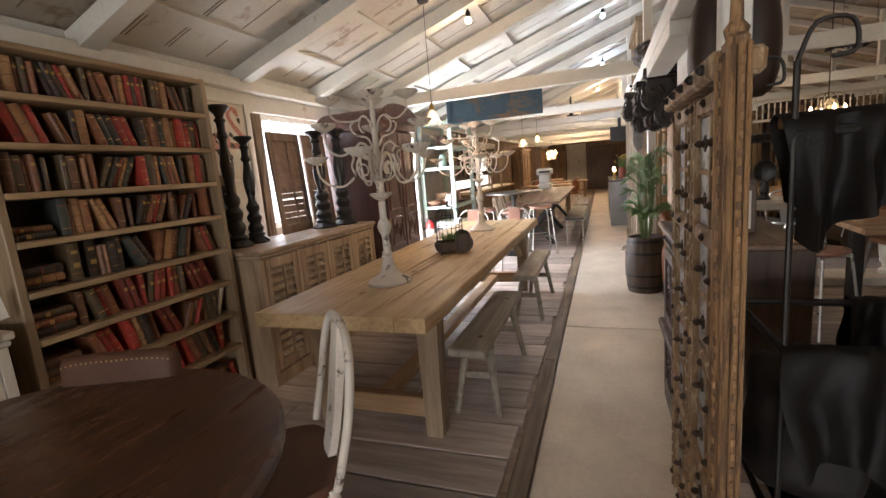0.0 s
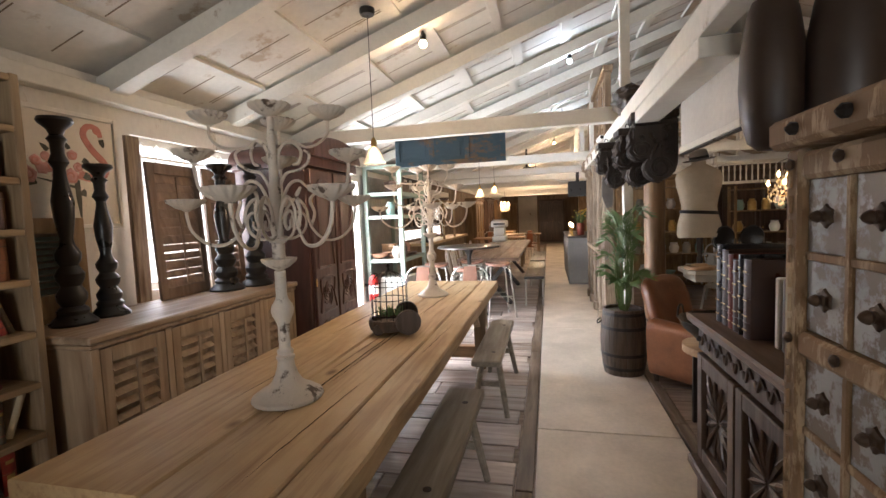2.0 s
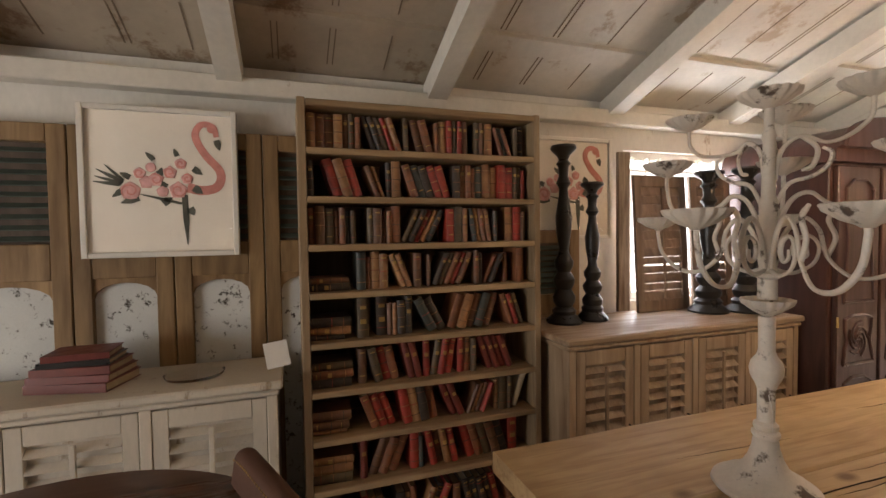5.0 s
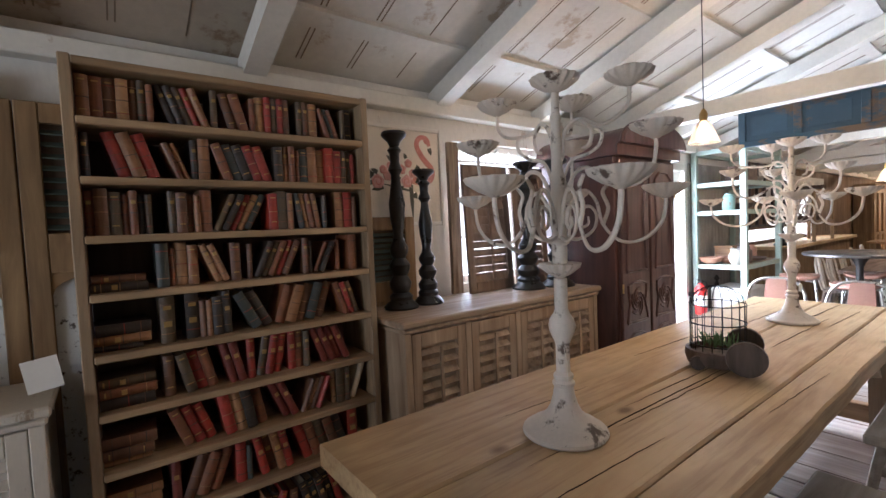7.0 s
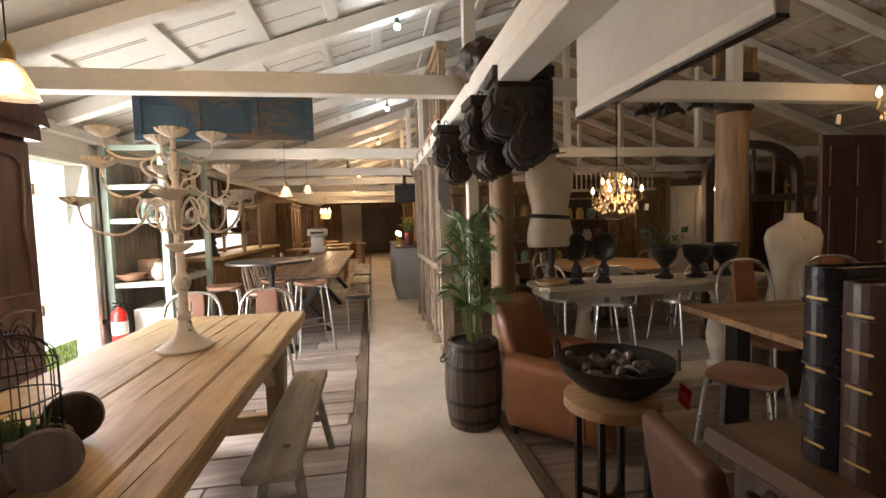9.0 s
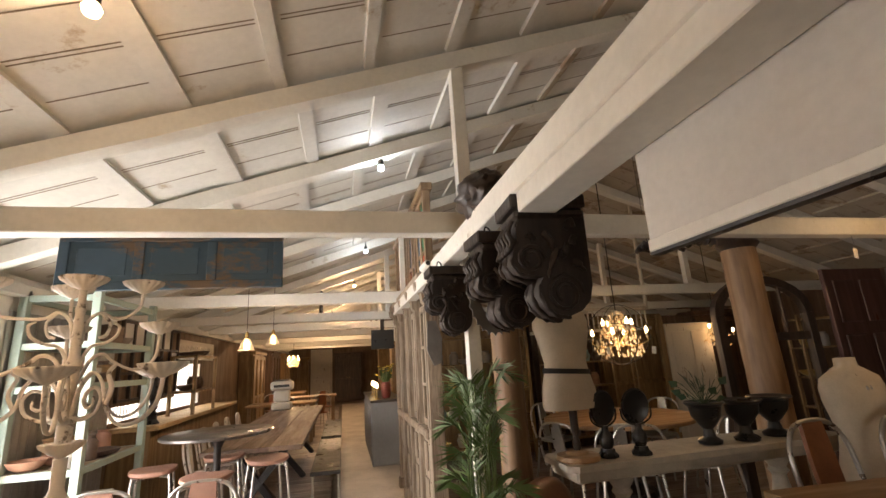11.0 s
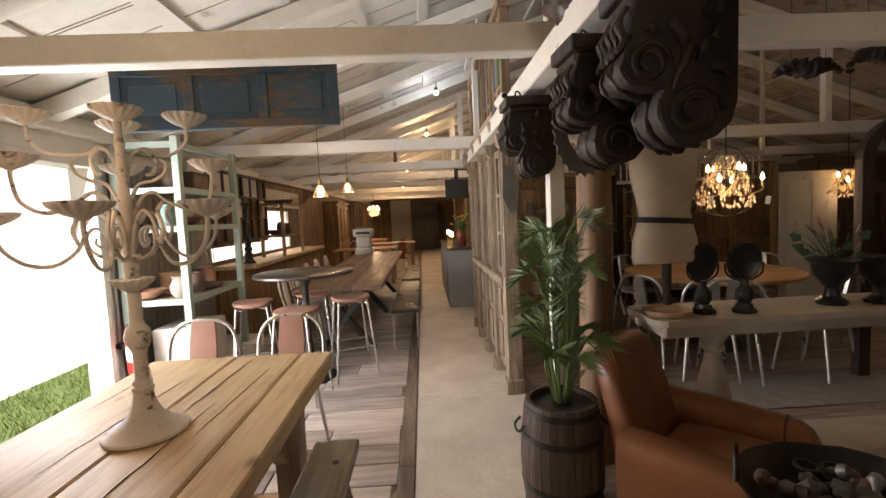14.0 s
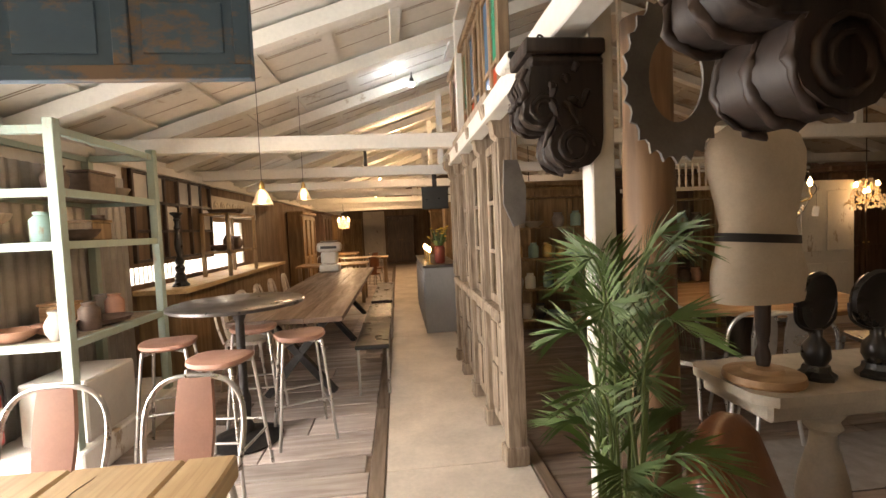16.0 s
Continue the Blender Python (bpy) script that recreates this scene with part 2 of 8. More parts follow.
def box(bm, x0, x1, y0, y1, z0, z1, bevel=0.0, m=None):
    """A block, with its edges taken off."""
    made = bmesh.ops.create_cube(bm, size=1)["verts"]
    t = Matrix.Translation(((x0 + x1) / 2, (y0 + y1) / 2, (z0 + z1) / 2)) @ Matrix.Diagonal((x1 - x0, y1 - y0, z1 - z0, 1))
    bmesh.ops.transform(bm, matrix=(m @ t) if m else t, verts=made)
    if bevel:
        edges = list({e for v in made for e in v.link_edges})
        bmesh.ops.bevel(bm, geom=edges, offset=bevel, segments=1, affect="EDGES", clamp_overlap=True)
    return bm


def B(*args, **kw):
    return box(bmesh.new(), *args, **kw)


def ring_faces(bm, a, b):
    n = len(a)
    for i in range(n):
        bm.faces.new((a[i], a[(i + 1) % n], b[(i + 1) % n], b[i]))


def lathe(bm, profile, segs=16, at=(0, 0, 0), wave=None, m=None):
    """A turned solid from (radius, height) pairs, bottom first."""
    rings = []
    for j, (r, z) in enumerate(profile):
        ring = []
        for i in range(segs):
            a = 2 * math.pi * i / segs
            k = r * (wave(a, j) if wave else 1)
            p = Vector((at[0] + k * math.cos(a), at[1] + k * math.sin(a), at[2] + z))
            ring.append(bm.verts.new(m @ p if m else p))
        rings.append(ring)
    for a, b in zip(rings, rings[1:]):
        ring_faces(bm, a, b)
    bm.faces.new(list(reversed(rings[0])))
    bm.faces.new(rings[-1])
    return bm


def tube(bm, points, radius, segs=8, flat=1.0):
    """A round bar along points; radius one number or one for each point."""
    pts = [Vector(p) for p in points]
    rad = radius if isinstance(radius, (list, tuple)) else [radius] * len(pts)
    side, rings = None, []
    for i, p in enumerate(pts):
        d = (pts[min(i + 1, len(pts) - 1)] - pts[max(i - 1, 0)]).normalized()
        if side is None:
            side = d.orthogonal().normalized() if abs(d.z) < 0.9 else Vector((1, 0, 0))
        side = (side - d * side.dot(d)).normalized()
        up = d.cross(side)
        rings.append([bm.verts.new(p + rad[i] * (side * math.cos(a) + up * flat * math.sin(a))) for a in (2 * math.pi * k / segs for k in range(segs))])
    for a, b in zip(rings, rings[1:]):
        ring_faces(bm, a, b)
    bm.faces.new(list(reversed(rings[0])))
    bm.faces.new(rings[-1])
    return bm


def smooth_path(points, steps=6):
    """A curve through the points."""
    p = [Vector(q) for q in points]
    p = [2 * p[0] - p[1], *p, 2 * p[-1] - p[-2]]
    out = []
    for a, b, c, d in zip(p, p[1:], p[2:], p[3:]):
        for i in range(steps):
            t = i / steps
            out.append(0.5 * (2 * b + (c - a) * t + (2 * a - 5 * b + 4 * c - d) * t * t + (3 * b - a - 3 * c + d) * t ** 3))
    return out + [p[-2]]


def prism(bm, outline, depth, m):
    """A flat shape (x, y) pushed out along z by depth, placed by m."""
    lo = [bm.verts.new(m @ Vector((x, y, 0))) for x, y in outline]
    hi = [bm.verts.new(m @ Vector((x, y, depth))) for x, y in outline]
    ring_faces(bm, lo, hi)
    bm.faces.new(list(reversed(lo)))
    bm.faces.new(hi)
    return bm


def rough_up(bm, amount, scale, seed=0):
    for v in bm.verts:
        v.co += noise.noise_vector(v.co * scale + Vector((seed, seed * 2, 0))) * amount
    return bm


TO_X = Matrix(((0, 0, 1, 0), (1, 0, 0, 0), (0, 1, 0, 0), (0, 0, 0, 1)))  # shape's x, y, depth become world y, z, x
TO_Y = Matrix(((1, 0, 0, 0), (0, 0, 1, 0), (0, 1, 0, 0), (0, 0, 0, 1)))  # shape's x, y, depth become world x, z, y

# ---- the building ----
WEST, EAST, SOUTH, NORTH = -2.80, 7.6, -3.0, 25.4
EAVE, SLOPE, RIDGE = 2.19, 0.345, 2.6


def roof(x):
    return EAVE + SLOPE * (x - WEST if x < RIDGE else 2 * RIDGE - WEST - x)


def wall_with_holes(name, lo, hi, height, holes, place, material, label):
    """A wall 0.15 thick from lo to hi, with openings (from, to, bottom, top)."""
    bm = bmesh.new()
    cuts = sorted({lo, hi, *[h[0] for h in holes], *[h[1] for h in holes]})
    for a, b in zip(cuts, cuts[1:]):
        spans = [(0.0, height)]
        for h in holes:
            if h[0] <= a and h[1] >= b:
                spans = [s for z0, z1 in spans for s in ((z0, min(z1, h[2])), (max(z0, h[3]), z1)) if s[1] - s[0] > 0.001]
        for z0, z1 in spans:
            place(bm, a, b, z0, z1)
    return solid(name, bm, material, label, kind="structure")


solid("ground", B(-200, 200, -200, 200, -0.5, -0.04), M_GRASS, "sunlit green grass outside the building", kind="structure")
floor = solid("floor", B(WEST, EAST, SOUTH, NORTH, -0.06, -0.022), M_DARKFLOOR, "worn timber and concrete shop floor", kind="structure")
DOORWAY, WINDOW, FAR, BARRED = (6.02, 7.72, 0.0, 2.02), (4.3, 5.45, 1.02, 2.02), (9.5, 12.7, 1.03, 1.2), (11.45, 12.65, 1.2, 1.68)
wall_with_holes("wall_west", SOUTH, NORTH, 2.3, [DOORWAY, WINDOW, FAR, BARRED], lambda bm, a, b, z0, z1: box(bm, WEST - 0.15, WEST, a, b, z0 - 0.06 * (z0 == 0), z1 + 0.02 * (z1 > 2.2)), M_WHITE, "whitewashed timber side wall")
wall_with_holes("wall_east", SOUTH, NORTH, 2.3, [], lambda bm, a, b, z0, z1: box(bm, EAST, EAST + 0.15, a, b, z0 - 0.06 * (z0 == 0), z1 + 0.15), M_DARKWALL, "dark timber boarded wall")
# its opening is unseen too, cut to let the south fill in
wall_with_holes("wall_south", WEST, EAST, 4.3, [(-1.3, 1.3, 0.2, 2.0)], lambda bm, a, b, z0, z1: box(bm, a, b, SOUTH - 0.15, SOUTH, z0 - 0.06 * (z0 == 0), z1), M_WHITE, "whitewashed end wall")
wall_with_holes("wall_north", WEST, EAST, 4.3, [], lambda bm, a, b, z0, z1: box(bm, a, b, NORTH, NORTH + 0.15, z0 - 0.06 * (z0 == 0), z1), M_CLAD, "brown timber end wall")

# ceiling: boards in two slopes with cross battens, one mesh
bm = bmesh.new()
for side in (0, 1):
    xs = [WEST - 0.25, RIDGE] if side == 0 else [RIDGE, EAST + 0.25]
    for a, b in ((SOUTH - 0.3, 2.99), (2.99, NORTH + 0.3)):
        prism(bm, [(xs[0], roof(xs[0]) + 0.15), (xs[1], roof(xs[1]) + 0.15), (xs[1], roof(xs[1]) + 0.21), (xs[0], roof(xs[0]) + 0.21)], b - a, Matrix.Translation((0, a, 0)) @ TO_Y)
slope_turn = {0: pose(0, 0, 0, 0, -math.degrees(math.atan(SLOPE)), 0), 1: pose(0, 0, 0, 0, math.degrees(math.atan(SLOPE)), 0)}
rng = random.Random(4)
joints = bmesh.new()
RAFTERS = [-2.2, -1.15, -0.1, 0.93, 1.96, 2.99, 4.17, 5.18, 6.2, 7.25, 8.3, 9.35, 10.4, 11.45, 12.5, 13.6, 14.7, 15.8, 16.9, 18, 19.1, 20.2, 21.3, 22.4, 23.5, 24.6]
for y0, y1 in zip(RAFTERS, RAFTERS[1:]):
    x = WEST + rng.uniform(0.3, 0.5)
    grooves = rng.choice((((0.24, True), (0.52, False), (0.78, True)), ((0.3, False), (0.6, True), (0.85, False)), ((0.2, True), (0.45, True), (0.72, False))))
    last = WEST
    while x < EAST - 0.3:
        side = 0 if x < RIDGE else 1
        wide = rng.choice((0.035, 0.045, 0.055))
        t = Matrix.Translation((x, (y0 + y1) / 2, roof(x) + 0.137)) @ slope_turn[side]
        box(bm, -wide, wide, -(y1 - y0) / 2 + 0.06, (y1 - y0) / 2 - 0.06, -0.014, 0.014, m=t)
        # grooves between the boards of the bay, drawn as shade-coloured strips, single or in pairs, running on up the
        # slope
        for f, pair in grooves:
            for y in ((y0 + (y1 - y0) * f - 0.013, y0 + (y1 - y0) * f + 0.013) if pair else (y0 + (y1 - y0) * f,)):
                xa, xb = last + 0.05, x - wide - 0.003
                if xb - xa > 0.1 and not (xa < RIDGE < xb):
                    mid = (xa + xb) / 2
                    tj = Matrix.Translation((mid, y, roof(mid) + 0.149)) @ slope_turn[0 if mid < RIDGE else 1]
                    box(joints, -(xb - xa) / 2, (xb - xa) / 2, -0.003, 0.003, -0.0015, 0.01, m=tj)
        last = x
        x += rng.uniform(0.48, 0.62)
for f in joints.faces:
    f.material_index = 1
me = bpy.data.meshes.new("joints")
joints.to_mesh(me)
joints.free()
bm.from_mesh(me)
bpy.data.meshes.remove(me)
# boards to the east and south take the tone darkened for weak light
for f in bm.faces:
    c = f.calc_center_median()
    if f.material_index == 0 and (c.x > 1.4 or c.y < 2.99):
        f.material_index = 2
solid("ceiling", bm, [M_CEIL, M_JOINT, M_CEILDIM], "white painted board ceiling between rafters", kind="structure")

rafter_group = "roof timbers"
for i, y in enumerate(RAFTERS):
    for side in (0, 1):
        xs = (WEST, RIDGE + 0.02) if side == 0 else (RIDGE - 0.02, EAST)
        bm = bmesh.new()
        n = 14
        outline = [(xs[0] + (xs[1] - xs[0]) * k / n, roof(xs[0] + (xs[1] - xs[0]) * k / n) + 0.004 * math.sin(k * 2.3 + i)) for k in range(n + 1)]
        prism(bm, outline + [(x, roof(x) + 0.12) for x, z in reversed(outline)], 0.11, Matrix.Translation((0, y - 0.055, 0)) @ TO_Y)
        solid("rafter", bm, M_BEAM, "white painted rough timber rafter", "rafter", rafter_group)
TIES = [6.2, 9.07, 11.1, 12.8, 14.7, 16.9, 19.1, 21.3]
for y in TIES:
    bm = B(WEST, EAST, y - 0.05, y + 0.05, 2.19, 2.32, bevel=0.006)
    solid("tie_beam", bm, M_BEAM, "white painted timber tie beam across the hall", "beam", rafter_group)
    for x in (0.4, 2.4, 4.4):
        solid("strut", B(x - 0.04, x + 0.04, y - 0.04, y + 0.04, 2.32, roof(x) + 0.02, bevel=0.004), M_BEAM, "white painted upright roof strut", "strut", rafter_group)
solid("wall_plate", B(WEST, WEST + 0.09, SOUTH, NORTH, 2.16, 2.25, bevel=0.006), M_BEAM, "white painted beam along the wall top", kind="structure")
solid("beam_fascia", B(0.303, 0.452, 3.92, 5.2, 1.99, 2.069, bevel=0.004), M_BEAM, "white painted plank along the long beam", "plank", rafter_group)
solid("long_beam", B(0.30, 0.40, -2.9, 9.4, 2.07, 2.185, bevel=0.006), M_BEAM, "white painted long beam above the walkway", "beam", rafter_group)

# ---- the pieces of the floor are laid at the end of the file ----
# ---- dining end: farm table, benches, table things ----


def farm_table(x0, x1, y0, y1):
    t = thing("farm_table", "long oiled pine farmhouse table with deep cracks", "table", ((x0 + x1) / 2, (y0 + y1) / 2, 0))
    w, l = (x1 - x0) / 2, (y1 - y0) / 2
    r = random.Random(2)
    edges = [-w, -w + 0.435, w - 0.16, w]
    for a, b in zip(edges, edges[1:]):
        bm = bmesh.new()
        n = 26
        zs = [0.70, 0.77]
        rows = []
        for k in range(n + 1):
            y = -l + 2 * l * k / n
            ja, jb = (noise.noise(Vector((a * 9, y * 3, 0))) * 0.004 for a in (a, b))
            if a == -w: ja *= 2.5
            if b == w: jb *= 2.5
            h = noise.noise(Vector((a * 5, y * 2, 3))) * 0.0025
            rows.append([bm.verts.new(p) for p in ((a + 0.0025 + ja, y, 0.70), (b - 0.0025 + jb, y, 0.70), (b - 0.0025 + jb, y, 0.762 + h), (b - 0.010 + jb, y, 0.77 + h), (a + 0.010 + ja, y, 0.77 + h), (a + 0.0025 + ja, y, 0.762 + h))])
        for p, q in zip(rows, rows[1:]):
            ring_faces(bm, p, q)
        bm.faces.new(list(reversed(rows[0])))
        bm.faces.new(rows[-1])
        part("tabletop_plank", bm, M_PINE, t)
    for x, y, ln, fat in ((0.07, -l + 0.35, 1.3, 1.0), (0.10, -l + 0.75, 1.0, 0.8), (0.03, -l + 0.9, 0.8, 0.6), (0.12, 0.2, 1.0, 0.8), (0.20, -l + 0.1, 0.7, 0.7), (-0.26, -0.3, 0.7, 0.5), (0.2, l - 0.9, 0.7, 0.7), (-0.15, l - 1.1, 0.8, 0.7), (-0.2, -l + 0.5, 0.5, 0.4), (0.06, l - 0.75, 0.7, 1.0), (-0.34, l - 0.6, 0.5, 0.5), (0.37, -0.6, 0.6, 0.5)):
        bm = bmesh.new()
        pts = [(x + 0.006 * noise.noise(Vector((x * 30, k * 0.5, 1))) + 0.03 * (k / 24 - 0.5) * r.choice((0.9, 1.0)), y + ln * k / 24, 0.7695) for k in range(25)]
        tube(bm, pts, [0.0006 + 0.0072 * fat * math.sin(math.pi * k / 24) ** 0.6 * (0.55 + 0.45 * r.random()) for k in range(25)], 6, 0.35)
        part("crack", bm, M_CRACK, t, "dark open crack in the wood")
    for sy in (-1, 1):
        y = sy * (l - 0.36)
        for sx in (-1, 1):
            bm = bmesh.new()
            prism(bm, [(-0.055, 0.70), (0.065, 0.70), (0.045, 0), (-0.045, 0)], 0.1, Matrix.Translation((sx * (w - 0.14), y - 0.05, 0)) @ TO_Y)
            rough_up(bm, 0.003, 8)
            part("leg", bm, M_PINEZ, t)
            bm = bmesh.new()
            tube(bm, [(sx * (w - 0.16), y - sy * 0.04, 0.42), (sx * (w - 0.2), y - sy * 0.34, 0.70)], 0.04, 4)
            part("brace", bm, M_PINEZ, t)
        part("apron", B(-w + 0.12, w - 0.12, y - 0.03, y + 0.03, 0.60, 0.70, bevel=0.004), M_PINEX, t)
        part("cross_rail", B(-w + 0.17, w - 0.17, y - 0.035, y + 0.035, 0.10, 0.21, bevel=0.006), M_PINEX, t)
    part("stretcher", B(-0.05, 0.05, -l + 0.4, l - 0.4, 0.13, 0.19, bevel=0.005), M_PINE, t)


M_CRACK = plain("crack_shadow", (0.05, 0.028, 0.014), 0.9)
farm_table(-1.70, -0.77, 2.83, 6.42)


def bench(x0, x1, y0, y1):
    t = thing("bench", "narrow grey weathered plank bench with splayed legs", "bench", ((x0 + x1) / 2, (y0 + y1) / 2, 0), group="benches at the farm table")
    w, l = (x1 - x0) / 2, (y1 - y0) / 2
    bm = B(-w, w, -l, l, 0.405, 0.45, bevel=0.008)
    part("seat", bm, M_BENCH, t)
    for sy in (-1, 1):
        for sx in (-1, 1):
            bm = bmesh.new()
            tube(bm, [(sx * (w - 0.045), sy * (l - 0.24), 0.41), (sx * (w + 0.02), sy * (l - 0.14), 0.0)], [0.024, 0.019], 8)
            part("leg", bm, M_BENCH, t)
        part("rail", B(-w + 0.03, w - 0.03, sy * (l - 0.2) - 0.012, sy * (l - 0.2) + 0.012, 0.2, 0.24, bevel=0.003), M_BENCH, t)
    for sy in (-1, 1):
        bm = bmesh.new()
        lathe(bm, [(0.016, 0), (0.016, 0.0015)], 10, (0.03, sy * (l - 0.2), 0.4505))
        part("peg", bm, M_DARK, t)


bench(-0.85, -0.64, 3.26, 4.42)
bench(-0.80, -0.60, 4.90, 6.09)


def scallop(a, j):
    return 1 + (0.055 * math.cos(16 * a) if 3 <= j <= 5 else 0)


def candelabra():
    t = thing("candelabra", "tall cream painted iron candelabra with chipped scrolled arms", "candelabra", (-1.237, 3.44, 0.772), group="candelabras on the farm table")
    bm = bmesh.new()
    lathe(bm, [(0.126, 0), (0.130, 0.006), (0.127, 0.014), (0.118, 0.019), (0.113, 0.020), (0.104, 0.030), (0.078, 0.044), (0.056, 0.062), (0.042, 0.088), (0.033, 0.118), (0.029, 0.145)], 40)
    part("base", bm, M_CREAM, t, smooth=40)
    bm = bmesh.new()
    lathe(bm, [(0.029, 0.145), (0.034, 0.152), (0.034, 0.160), (0.026, 0.166), (0.030, 0.173), (0.030, 0.182), (0.021, 0.19), (0.021, 0.275), (0.026, 0.29), (0.038, 0.315), (0.041, 0.335), (0.036, 0.355), (0.024, 0.372), (0.02, 0.385), (0.02, 0.478)], 20)
    part("stem", bm, M_CREAM, t, smooth=40)
    bm = bmesh.new()
    lathe(bm, [(0.023, 0.525), (0.023, 0.58), (0.03, 0.586), (0.03, 0.596), (0.02, 0.602), (0.019, 0.70), (0.022, 0.79), (0.017, 0.80), (0.014, 0.95), (0.017, 0.965), (0.012, 0.98), (0.012, 1.04)], 12)
    part("upper_stem", bm, M_CREAM, t, smooth=40)

    def cup(x, y, z, r):
        bm = bmesh.new()
        lathe(bm, [(0.010, 0), (0.018, 0.006), (0.55 * r, 0.014), (r * 0.92, 0.034), (r, 0.046), (r * 0.96, 0.048), (r * 0.6, 0.030), (0.01, 0.022)], 96, (x, y, z), wave=scallop)
        part("cup", bm, M_CREAM, t, smooth=40)

    cup(0, 0, 1.035, 0.072)
    cup(0, 0, 0.478, 0.062)
    # root height, cup height, then turn and reach of each arm
    tiers = ((0.64, 0.715, ((172, 0.45), (-76, 0.36), (-32, 0.39), (72, 0.42), (122, 0.40))),
             (0.80, 0.885, ((192, 0.29), (48, 0.29), (118, 0.30))),
             (0.945, 1.05, ((56, 0.23), (166, 0.34), (118, 0.33))))
    for k, (root, rise, arms) in enumerate(tiers):
        for turn, reach in arms:
            a = radians(turn)
            c, s = math.cos(a), math.sin(a)

            def bar(name, pts, thick, steps=6):
                path = smooth_path([(r * c, r * s, z) for r, z in pts], steps)
                n = len(path)
                part(name, tube(bmesh.new(), path, [thick * (1 if q < n * 0.8 else 1 - 0.4 * (q - n * 0.8) / (n * 0.2)) for q in range(n)] if name != "arm" else thick, 8, 0.75), M_CREAM, t, smooth=60)

            if k == 0:
                # a wide bow that leaves the stem high, dips and comes up under the cup
                bar("arm", [(0.018, root - 0.03), (0.045, root + 0.06), (0.095, root + 0.105), (0.14, root + 0.07), (0.165, root - 0.005), (reach * 0.56, root - 0.06), (reach * 0.78, root - 0.055), (reach * 0.95, root - 0.005), (reach, rise - 0.02), (reach, rise + 0.004)], 0.007)
                bar("scroll", [(0.02, root - 0.035), (0.07, root - 0.045), (0.125, root - 0.02), (0.14, root + 0.025), (0.115, root + 0.055), (0.08, root + 0.045), (0.068, root + 0.015), (0.085, root - 0.008), (0.108, root + 0.002), (0.108, root + 0.024)], 0.0062)
                bar("leaf_scroll", [(0.165, root + 0.0), (0.185, root + 0.05), (0.165, root + 0.10), (0.195, root + 0.13)], 0.007)
            elif k == 1:
                bar("arm", [(0.016, root - 0.09), (0.05, root - 0.01), (0.09, root + 0.01), (0.13, root - 0.02), (reach * 0.72, root - 0.05), (reach * 0.94, root - 0.015), (reach, rise - 0.03), (reach, rise + 0.004)], 0.0068)
                bar("scroll", [(0.016, root - 0.02), (0.045, root + 0.035), (0.09, root + 0.05), (0.125, root + 0.075), (0.135, root + 0.11), (0.115, root + 0.125)], 0.0062)
            else:
                bar("arm", [(0.014, root - 0.10), (0.03, root - 0.02), (0.075, root + 0.015), (0.13, root - 0.005), (reach * 0.78, root + 0.01), (reach * 0.97, root + 0.05), (reach, rise - 0.015), (reach, rise + 0.004)], 0.0065)
                bar("scroll", [(0.075, root + 0.014), (0.11, root - 0.02), (0.10, root - 0.065), (0.075, root - 0.075)], 0.0065)
            cup(reach * c, reach * s, rise, 0.071)
    bm = bmesh.new()
    tube(bm, [(0.028, -0.03, 0.275), (0.05, -0.045, 0.235)], 0.001, 4)
    box(bm, -0.0005, 0.0005, -0.016, 0.016, -0.05, 0.0, m=pose(0.05, -0.045, 0.235, 12, 0, 35))
    part("price_tag", bm, M_PAPER, t, "small white paper price tag")
    return t


M_PAPER = plain("white_paper", (0.75, 0.72, 0.66), 0.8, 0, 0.1)
cand = candelabra()
copy_thing(cand, pose(-1.225, 5.585, 0.772, 0, 0, 4))


